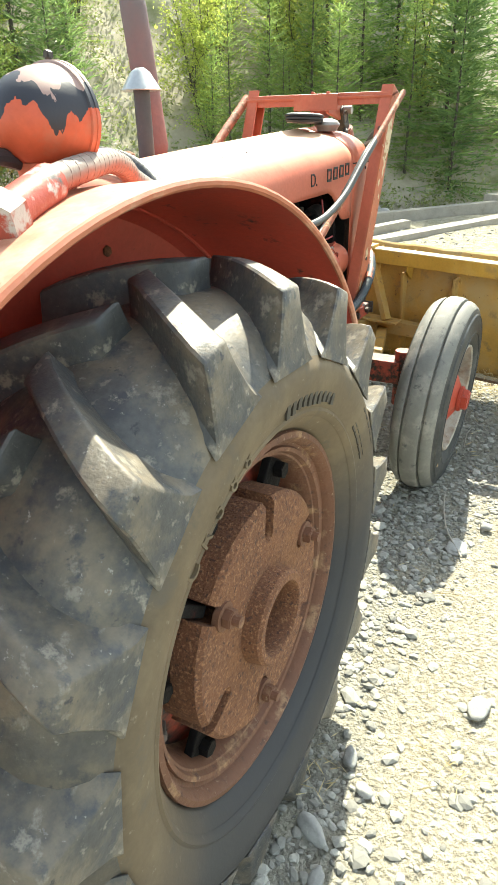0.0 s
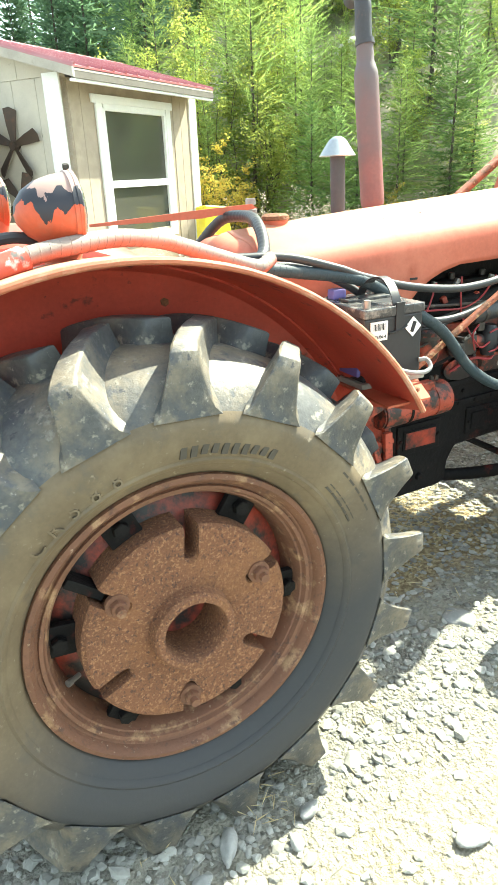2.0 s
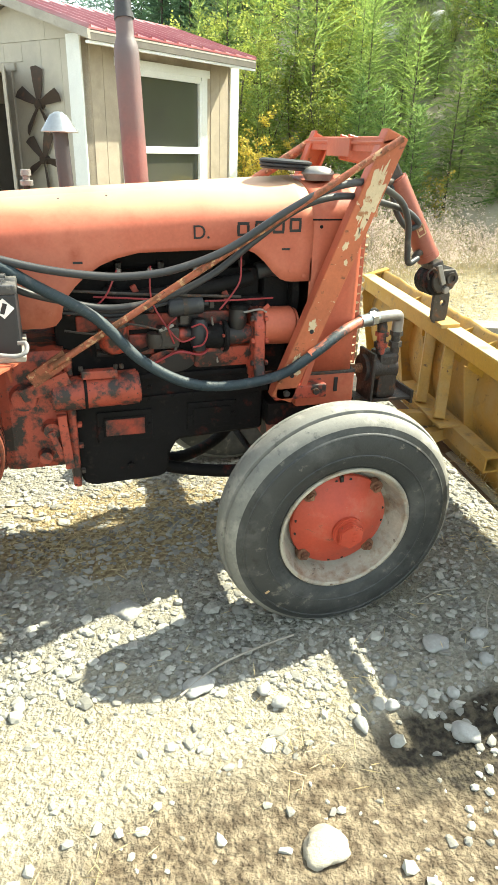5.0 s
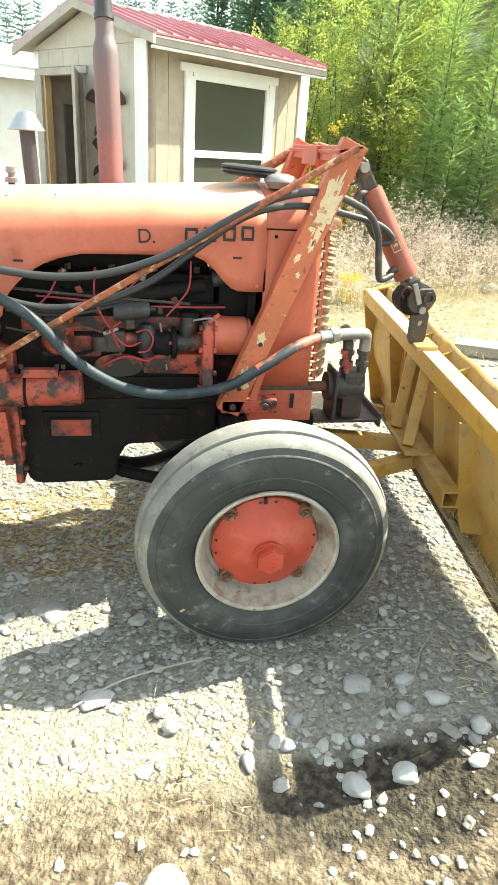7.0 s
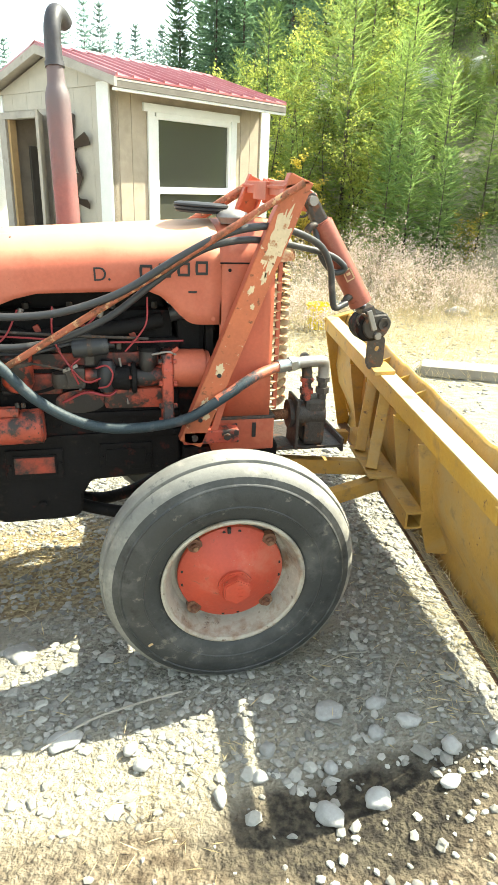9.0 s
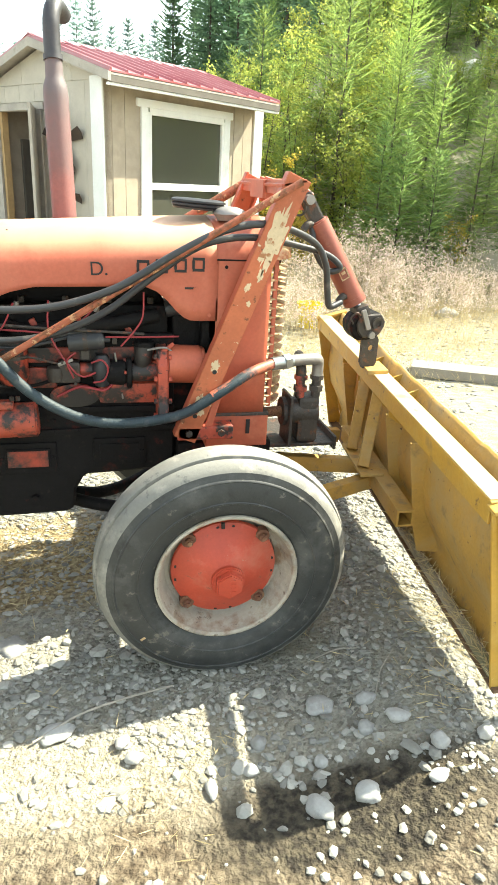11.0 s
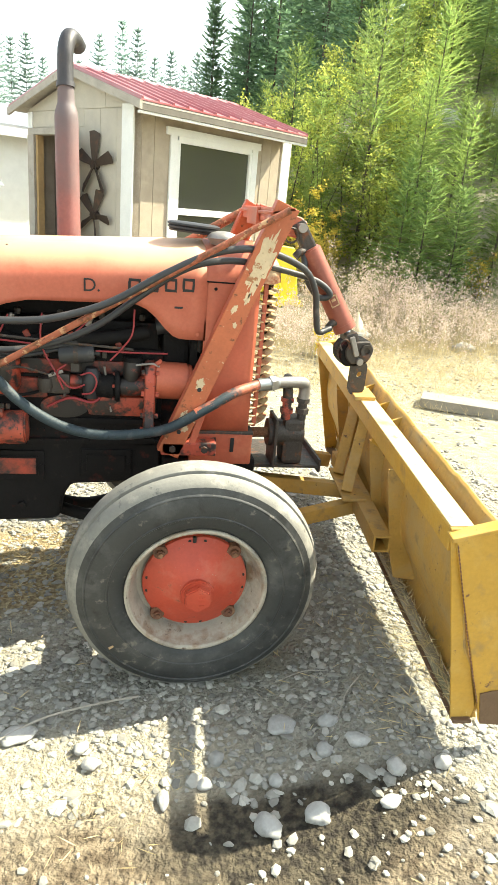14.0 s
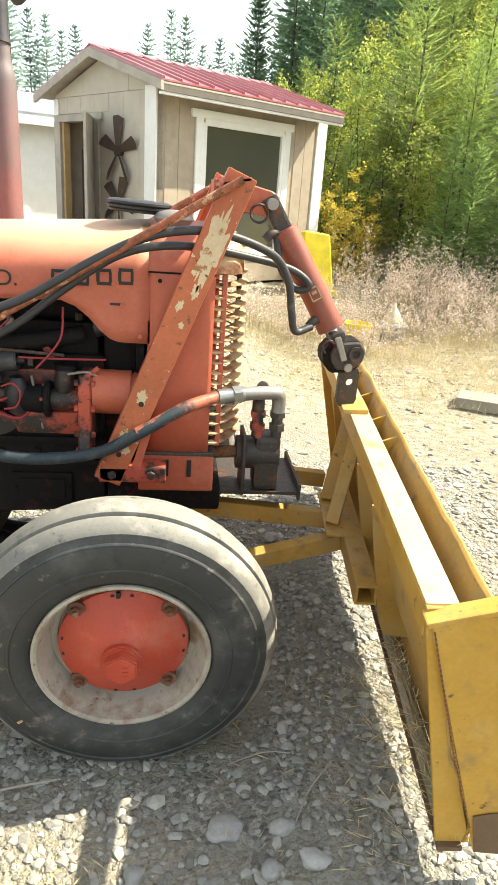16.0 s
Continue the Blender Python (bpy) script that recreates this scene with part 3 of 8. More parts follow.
def build_ground():
    xs = np.concatenate([np.linspace(-400, -20, 20)[:-1], np.linspace(-20, -3.2, 40)[:-1], np.linspace(-3.2, 1.8, 150)[:-1], np.linspace(1.8, 14, 64)[:-1], np.linspace(14, 70, 36)[:-1], np.linspace(70, 500, 16)])
    ys = np.concatenate([np.linspace(-400, -10, 12)[:-1], np.linspace(-10, -1.6, 24)[:-1], np.linspace(-1.6, 2.0, 110)[:-1], np.linspace(2.0, 14, 64)[:-1], np.linspace(14, 70, 36)[:-1], np.linspace(70, 500, 16)])
    verts, faces = [], []
    for x in xs:
        for y in ys:
            z = ground_z(x, y)
            d = 0.72 * x + 0.69 * y
            near = 1 if (-3.5 < x < 4 and -2 < y < 6) else 0
            z += 0.016 * noise.noise((x * 1.7, y * 1.7, 0)) + near * 0.008 * noise.noise((x * 7, y * 7, 3))
            if d > 9:
                z += min(1, (d - 9) / 2) * (0.45 * noise.noise((x * 0.45, y * 0.45, 5)) + 0.16 * noise.noise((x * 1.8, y * 1.8, 8)))
            verts.append((x, y, z))
    ny = len(ys)
    for i in range(len(xs) - 1):
        for j in range(ny - 1):
            a = i * ny + j
            faces.append((a, a + ny, a + ny + 1, a + 1))
    me = bpy.data.meshes.new("ground")
    me.from_pydata(verts, [], faces)
    me.materials.append(ground_mat)
    me.materials.append(bank_mat)
    me.materials.append(forest_floor)
    mids = np.array([[(verts[f[0]][0] + verts[f[2]][0]) / 2, (verts[f[0]][1] + verts[f[2]][1]) / 2] for f in faces])
    jag = np.array([0.8 * noise.noise((p[0] * 0.6, p[1] * 0.6, 2)) for p in mids])
    me.polygons.foreach_set("material_index", ((0.72 * mids[:, 0] + 0.69 * mids[:, 1] + jag) > 9.4).astype(np.int32) + ((0.72 * mids[:, 0] + 0.69 * mids[:, 1] + jag) > 14.5).astype(np.int32))
    ob = link("ground", me, None, smooth="all")
    return tagged(ob, "pale sunlit gravel yard with a brushy bank behind", "ground", kind="structure")


build_ground()


def stone_mesh(name, seed, sx, sy, sz, sub=3, rough=0.34):
    bm = bmesh.new()
    bmesh.ops.create_icosphere(bm, subdivisions=sub, radius=1.0)
    for v in bm.verts:
        n = noise.noise(v.co * 1.1 + Vector((seed * 7.3, 0, 0))) + 0.4 * noise.noise(v.co * 2.7 + Vector((0, seed * 3.1, 0)))
        v.co *= 1 + rough * n
        v.co.z = max(v.co.z, -0.6)
        v.co = Vector((v.co.x * sx, v.co.y * sy, v.co.z * sz))
    return mesh_of(bm, name)


def pebbles():
    """River gravel over the yard near the path, in one sheet of stones."""
    rng = np.random.default_rng(4)
    phi = (1 + 5 ** 0.5) / 2
    base = np.array([(-1, phi, 0), (1, phi, 0), (-1, -phi, 0), (1, -phi, 0), (0, -1, phi), (0, 1, phi), (0, -1, -phi), (0, 1, -phi), (phi, 0, -1), (phi, 0, 1), (-phi, 0, -1), (-phi, 0, 1)])
    base /= np.linalg.norm(base[0])
    tri = np.array([(0, 11, 5), (0, 5, 1), (0, 1, 7), (0, 7, 10), (0, 10, 11), (1, 5, 9), (5, 11, 4), (11, 10, 2), (10, 7, 6), (7, 1, 8), (3, 9, 4), (3, 4, 2), (3, 2, 6), (3, 6, 8), (3, 8, 9), (4, 9, 5), (2, 4, 11), (6, 2, 10), (8, 6, 7), (9, 8, 1)])
    n = 43000
    x = rng.uniform(-3.0, 2.0, n)
    y = -1.1 + 3.3 * rng.random(n) ** 1.35
    far = rng.random(n) < 0.09
    x[far], y[far] = rng.uniform(0.5, 7.5, far.sum()), rng.uniform(1.0, 6.5, far.sum())
    cl = np.array([noise.noise((a * 1.6, b * 1.6, 9)) for a, b in zip(x, y)])
    keep = (cl + rng.normal(0, 0.3, n)) > -0.42
    soil = ((x + 0.12) * 0.95) ** 2 + ((y + 0.66) * 3.2) ** 2 < 0.6
    keep &= ~(soil & (rng.random(n) < 0.66))
    keep &= ~((y < -0.42) & (rng.random(n) < 0.35))
    sunlit_sand = ((x + 1.0) * 0.75) ** 2 + ((y + 0.52) * 2.2) ** 2 < 0.75
    keep &= ~(sunlit_sand & (rng.random(n) < 0.74))
    x, y, far = x[keep], y[keep], far[keep]
    n = len(x)
    r = 0.0040 + 0.0100 * rng.random(n) ** 2.0 + 0.012 * (rng.random(n) < 0.08) * rng.random(n)
    r[far] *= 1.5
    sc = np.stack([r * rng.uniform(0.9, 1.7, n), r * rng.uniform(0.8, 1.3, n), r * rng.uniform(0.36, 0.68, n)], 1)
    a = rng.uniform(0, 2 * np.pi, n)
    v = base[None] * (1 + 0.15 * rng.normal(size=(n, 12, 1))) * sc[:, None]
    ca, sa = np.cos(a)[:, None], np.sin(a)[:, None]
    vx, vy = v[..., 0] * ca - v[..., 1] * sa, v[..., 0] * sa + v[..., 1] * ca
    gz = np.array([ground_z(p, q) + 0.016 * noise.noise((p * 1.7, q * 1.7, 0)) + (0.008 * noise.noise((p * 7, q * 7, 3)) if -3.5 < p < 4 and -2 < q < 6 else 0) for p, q in zip(x, y)])
    V = np.stack([vx + x[:, None], vy + y[:, None], v[..., 2] + (gz + sc[:, 2] * 0.42)[:, None]], -1).reshape(-1, 3)
    F = (tri[None] + (np.arange(n) * 12)[:, None, None]).reshape(-1, 3)
    me = bpy.data.meshes.new("gravel")
    me.from_pydata(V.tolist(), [], F.tolist())
    ob = link("gravel", me, pebble_mat)
    tagged(ob, "loose grey river gravel strewn over the yard", "gravel", kind="stuff")


pebbles()
STONES = [  # place, half sizes, turn, what sets it apart
    ((-0.68, 0.28), (0.050, 0.060, 0.018), 20, "flat pale stone lying on shaded gravel"),
    ((0.172, -0.510), (0.044, 0.032, 0.024), -50, "angular pale stone on damp earth"),
    ((0.304, -0.500), (0.037, 0.031, 0.023), 10, "rounded grey stone on damp earth"),
    ((-1.77, -0.092), (0.050, 0.020, 0.020), 60, "long pale stone beside the rear tyre"),
    ((0.28, -0.17), (0.046, 0.040, 0.014), 0, "flat grey stone on shaded gravel"),
    ((-0.52, -0.13), (0.048, 0.040, 0.011), 30, "flat blue-grey stone half sunk in gravel"),
    ((-0.345, -0.705), (0.056, 0.048, 0.022), 15, "rough pale buff stone half buried in earth"),
    ((0.38, -0.30), (0.030, 0.022, 0.016), 40, "small rounded stone lying on shaded gravel"),
    ((0.42, -0.20), (0.032, 0.024, 0.018), 10, "small rounded stone lying on shaded gravel"),
    ((0.48, -0.30), (0.036, 0.026, 0.018), -20, "small rounded stone lying on shaded gravel"),
    ((-0.30, -0.26), (0.026, 0.020, 0.015), 0, "small white stone lying on shaded gravel"),
    ((-0.33, -0.20), (0.024, 0.020, 0.015), 50, "small white stone lying on shaded gravel"),
    ((-0.10, -0.40), (0.016, 0.034, 0.014), 0, "narrow pale stone lying on gravel"),
    ((0.02, -0.36), (0.022, 0.020, 0.016), 0, "small white stone lying on shaded gravel"),
    ((0.50, -0.52), (0.034, 0.020, 0.010), 15, "thin white stone on damp earth"),
    ((0.55, -0.42), (0.028, 0.026, 0.020), 80, "small white stone lying on shaded gravel"),
    ((0.68, -0.44), (0.026, 0.022, 0.020), 30, "small white stone lying on shaded gravel"),
    ((0.06, -0.27), (0.024, 0.022, 0.018), 30, "small rounded stone lying on shaded gravel"),
    ((0.22, -0.37), (0.022, 0.018, 0.014), 70, "small rounded stone lying on shaded gravel"),
    ((-1.55, -0.10), (0.030, 0.018, 0.014), 20, "small pale stone beside the rear tyre"),
    ((-1.62, -0.16), (0.022, 0.016, 0.012), 80, "small pale stone beside the rear tyre"),
    ((-1.86, -0.14), (0.024, 0.017, 0.013), 0, "small pale stone beside the rear tyre"),
    ((-1.25, -0.35), (0.040, 0.026, 0.014), 0, "pale stone on sunlit gravel"),
    ((-1.05, -0.60), (0.022, 0.015, 0.009), 35, "pale stone on sunlit gravel"),
]
for k, ((x, y), s, turn, text) in enumerate(STONES):
    o = link("stone", stone_mesh("stone", k + 1, *s), buff_stone if "buff" in text else stone_mat, smooth="all", m=pose(x, y, ground_z(x, y) + s[2] * 0.42, 0, 0, turn))
    tagged(o, text, "stone", "loose stones in the yard")

# ---- garden shed beyond the tractor ----
SU, SV = Vector((0.8037, 0.5950, 0)), Vector((-0.5950, 0.8037, 0))
SHED = Matrix(((SU.x, SV.x, 0, -0.165), (SU.y, SV.y, 0, 7.353), (0, 0, 1, 0.0), (0, 0, 0, 1)))
SL, SW, SB, SH = 2.97, 2.56, 0.32, 2.58   # length, width, base and eave heights
RIDGE_V, RIDGE_Z = 1.22, 3.03


def build_shed():
    shed = empty("shed", (SHED.translation.x, SHED.translation.y, SB), "small tan board-sided garden shed with red metal roof", "shed")
    loc = SHED
    def p(name, bm, mat, label="", parent=shed, smooth=False):
        bm.transform(loc)
        return part(name, bm, mat, parent, label, smooth)
    t = 0.09
    # side wall facing the yard, round the window opening
    w0, w1, z0, z1 = 0.62, 2.14, 0.80, 2.36
    bm = bmesh.new()
    for a, b, lo, hi in ((0, w0, SB, SH), (w1, SL, SB, SH), (w0, w1, SB, z0), (w0, w1, z1, SH)):
        box(((a + b) / 2, t / 2, (lo + hi) / 2), (b - a, t, hi - lo), bm=bm)
    side = p("wall", bm, siding, "tan vertical board side wall in the sun")
    for k in range(1, 15):
        u = k * 0.203
        if w0 - 0.13 < u < w1 + 0.13:
            continue
        part_b = box((u, -0.004, (SB + SH) / 2), (0.197, 0.012, SH - SB - 0.03), bevel=0.003)
        p("board", part_b, siding, parent=side)
    # gable wall with the door opening
    d0, d1, dz = 1.49, 2.40, 2.28
    bm = bmesh.new()
    def gz(v):
        return RIDGE_Z - 0.01 - 0.295 * abs(v - RIDGE_V)
    prism([(0, SB), (d0, SB), (d0, gz(d0)), (RIDGE_V, gz(RIDGE_V)), (0, gz(0))], 0, t, "x", bm=bm)
    prism([(d1, SB), (SW, SB), (SW, gz(SW)), (d1, gz(d1))], 0, t, "x", bm=bm)
    prism([(d0, dz), (d1, dz), (d1, gz(d1)), (d0, gz(d0))], 0, t, "x", bm=bm)
    gable = p("wall", bm, gable_siding, "grey-tan gable wall")
    seam, bw = 2.585, SW / 7
    for k in range(7):      # wide boards below the seam, three sheets in the triangle above it
        v0, v1 = k * bw + 0.002, (k + 1) * bw - 0.002
        lo = dz + 0.10 if v1 > d0 - 0.16 and v0 < d1 + 0.16 else SB
        p("board", prism([(v0, lo), (v1, lo), (v1, seam), (v0, seam)], -0.010, 0.002, "x", bevel=0.002), gable_siding, parent=gable)
    for v0, v1 in ((0.02, 0.62), (0.624, RIDGE_V + 0.52), (RIDGE_V + 0.524, SW - 0.02)):
        top = [(v1, gz(v1) - 0.01)] + ([(RIDGE_V, gz(RIDGE_V) - 0.01)] if v0 < RIDGE_V < v1 else []) + [(v0, gz(v0) - 0.01)]
        p("board", prism([(v0, seam + 0.006), (v1, seam + 0.006)] + top, -0.013, 0.002, "x", bevel=0.002), gable_siding, parent=gable)
    for a, b in ((t, SL),):
        p("wall", box(((a + b) / 2, SW - t / 2, (SB + SH) / 2), (b - a, t, SH - SB)), siding)
    p("wall", prism([(t, SB), (SW - t, SB), (SW - t, gz(SW)), (RIDGE_V, gz(RIDGE_V)), (t, gz(t))], SL - t, SL, "x"), siding)
    p("shed_floor", box((SL / 2, SW / 2, SB + 0.03), (SL - 0.2, SW - 0.2, 0.06)), raw_wood)
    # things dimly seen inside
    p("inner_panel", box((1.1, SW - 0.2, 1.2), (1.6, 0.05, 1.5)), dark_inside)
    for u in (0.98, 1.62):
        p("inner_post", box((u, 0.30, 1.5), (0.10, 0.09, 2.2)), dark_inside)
    # corner boards
    p("corner_board", box((-0.018, 0.118, (SB + SH) / 2 + 0.02), (0.022, 0.236, SH - SB + 0.05), bevel=0.003), trim_white, "white painted corner board")
    p("corner_board", box((-0.018, SW - 0.06, (SB + SH) / 2), (0.022, 0.12, SH - SB), bevel=0.003), trim_white, "white painted corner board")
    p("corner_board", box((SL - 0.10, -0.018, (SB + SH) / 2 - 0.02), (0.20, 0.022, SH - SB - 0.05), bevel=0.003), trim_white, "white painted corner board")
    # window: casing, sash bars, panes
    win = p("window", box(((0.49 + 2.27) / 2, -0.024, 2.392), (1.79, 0.035, 0.095), bevel=0.004), trim_white, "large white-framed window, two panes tinted for reflected trees")
    def w(name, c, s, mat=trim_white):
        return p(name, box(c, s, bevel=0.003), mat, parent=win)
    w("window_frame", (0.615, -0.020, 1.53), (0.115, 0.030, 1.66))
    w("window_frame", (2.17, -0.020, 1.53), (0.115, 0.030, 1.66))
    w("window_frame", (1.39, -0.020, 0.72), (1.67, 0.030, 0.10))
    w("window_frame", (0.705, -0.008, 1.53), (0.06, 0.04, 1.54))
    w("window_frame", (2.095, -0.008, 1.53), (0.06, 0.04, 1.54))
    w("window_frame", (1.40, -0.008, 2.31), (1.40, 0.04, 0.085))
    w("window_frame", (1.40, -0.008, 1.412), (1.34, 0.04, 0.088))
    for lo, hi in ((0.78, 1.37), (1.455, 2.27)):
        pane = w("pane", (1.40, 0.020, (lo + hi) / 2), (1.34, 0.006, hi - lo), glass)
        pane.visible_shadow = False
    # door casing, jambs and open door
    dz0 = SB + 0.05
    p("door_casing", box((-0.022, 1.90, dz + 0.045), (0.03, 1.31, 0.09), bevel=0.004), fascia_wood)
    p("door_casing", box((-0.022, d0 - 0.085, (dz0 + dz) / 2), (0.03, 0.17, dz - dz0), bevel=0.004), fascia_wood)
    p("door_casing", box((-0.022, d1 + 0.085, (dz0 + dz) / 2), (0.03, 0.17, dz - dz0), bevel=0.004), fascia_wood)
    p("door_jamb", box((0.05, d1 - 0.03, (dz0 + dz) / 2), (0.10, 0.055, dz - dz0), bevel=0.003), raw_wood, "bare wood door jamb")
    hinge, tip = Vector((-0.02, d0 - 0.01, SB + 1.02)), Vector((-0.02 - 0.51, d0 - 0.01 - 0.69, SB + 1.02))
    p("door", bar_between(hinge, tip, 1.93, 0.035, (tip - hinge).cross(Vector((0, 0, 1))), bevel=0.004), fascia_wood, "plank door standing open")
    # roof
    front, back = -0.20, SL - 0.04
    ev, ez = -0.37, 2.64
    slope = (RIDGE_Z + 0.07 - ez) / (RIDGE_V - ev)
    def roof_side(sgn, label):
        bm = bmesh.new()
        e = RIDGE_V - sgn * (RIDGE_V - ev)
        prism([(RIDGE_V, RIDGE_Z + 0.07), (e, ez), (e, ez - 0.02), (RIDGE_V, RIDGE_Z + 0.05)], front, back, "x", bm=bm)
        sheet = p("roof", bm, roof_red, label)
        count = 13
        for k in range(count + 1):
            u = front + 0.02 + k * (back - front - 0.04) / count
            rib = prism([(u - 0.019, 0), (u - 0.008, 0.026), (u + 0.008, 0.026), (u + 0.019, 0)], 0, math.hypot(RIDGE_V - ev, RIDGE_Z + 0.07 - ez), "z")
            ang = math.atan(slope)
            rm = Matrix(((1, 0, 0, 0), (0, -sgn * math.sin(ang), sgn * math.cos(ang), e), (0, math.cos(ang), math.sin(ang), ez), (0, 0, 0, 1)))
            rib.transform(rm)
            p("roof_rib", rib, roof_red, parent=sheet)
        return sheet
    roof_side(1, "red ribbed metal roof, faded by sun")
    roof_side(-1, "red ribbed metal roof, faded by sun")
    p("ridge_cap", prism([(RIDGE_V - 0.13, RIDGE_Z + 0.045), (RIDGE_V, RIDGE_Z + 0.10), (RIDGE_V + 0.13, RIDGE_Z + 0.045), (RIDGE_V, RIDGE_Z + 0.085)], front - 0.005, back + 0.005, "x"), roof_red)
    p("fascia", box(((front + back) / 2, ev + 0.02, ez - 0.075), (back - front, 0.035, 0.10), bevel=0.004), eave_wood, "greyed eave board")
    p("fascia", box(((front + back) / 2, ev + 0.04, ez - 0.14), (back - front, 0.05, 0.028)), trim_white)
    for sgn in (1, -1):
        e = RIDGE_V - sgn * (RIDGE_V - ev)
        p("barge_board", prism([(RIDGE_V, RIDGE_Z + 0.05), (e, ez - 0.02), (e, ez - 0.115), (RIDGE_V, RIDGE_Z - 0.05)], front - 0.02, front + 0.02, "x"), fascia_wood, "weathered gable board")
        p("soffit", prism([(RIDGE_V, RIDGE_Z + 0.04), (e, ez - 0.03), (e, ez - 0.05), (RIDGE_V, RIDGE_Z + 0.02)], front + 0.02, back - 0.02, "x"), fascia_wood)
    return shed


build_shed()


def fan(v, z, r, turn, label):
    """An old propeller fan hung on the gable wall."""
    f = empty("wall_fan", SHED @ Vector((-0.03, v, z)), label, "fan", "fans on the shed wall")
    hub = rod((-0.10, v, z), (-0.005, v, z), 0.055, n=16)
    hub.transform(SHED)
    part("hub", hub, fan_iron, f, smooth=True)
    for k in range(5):
        a = radians(turn + 72 * k)
        poly = [(-0.03, 0.06), (0.03, 0.06), (0.075, 0.5), (0.105, 0.95), (0.02, 1.0), (-0.075, 0.92), (-0.055, 0.5)]
        bm = prism([(q[0] * r * 2.1, q[1] * r) for q in poly], -0.006, 0.006, "x", bevel=0.002)
        m = SHED @ Matrix.Translation((-0.07, v, z)) @ pose(0, 0, 0, math.degrees(a)) @ pose(0, 0, 0, 0, 0, 26)
        bm.transform(m)
        part("blade", bm, fan_iron, f)
    return f


fan(0.78, 1.90, 0.42, 5, "dark rusty five-bladed fan hung on shed wall")
fan(0.78, 1.265, 0.36, 28, "dark rusty five-bladed fan hung below another")


def garage():
    g = empty("garage", (-7.5, 17.5, 0.2), "white garage with pale metal roof, far off", "garage")
    m = Matrix.Translation((-1.4, 13.9, 0)) @ pose(0, 0, 0, 0, 0, 30)
    def p(name, bm, mat, label=""):
        bm.transform(m)
        return part(name, bm, mat, g, label)
    p("wall", box((-3.5, 3, 1.43), (7, 6, 2.46)), trim_white, "white painted wall")
    p("roof", prism([(-0.4, 2.66), (3.0, 3.36), (6.4, 2.66), (6.4, 2.56), (3.0, 3.26), (-0.4, 2.56)], -7.3, 0.3, "x"), galv, "pale metal roof")
    p("eave_board", box((-3.5, -0.39, 2.53), (7.6, 0.04, 0.16)), trim_white)
    p("sign", box((-0.75, -0.015, 1.93), (0.16, 0.02, 0.34)), ink, "small dark sign")
    p("garage_door", box((-3.2, -0.02, 1.2), (3.0, 0.03, 2.0)), trim_white)
    return g


garage()

# ---- tractor ----
YC = 0.80                      # middle line of the tractor
RW, RZ = -1.777, 0.587         # rear axle
FW, FZ = 0.010, 0.389          # front axle
FEX, FEZ, FER = -1.822, 0.495, 0.096   # middle of the fenders' curve, and its added radius
tractor = empty("tractor", (-0.9, YC, 0.0), "old faded-orange farm tractor with rusty rear wheels, parked on gravel", "tractor")


def T(name, bm, mat, label="", parent=tractor, smooth=False):
    return part(name, bm, mat, parent, label, smooth)


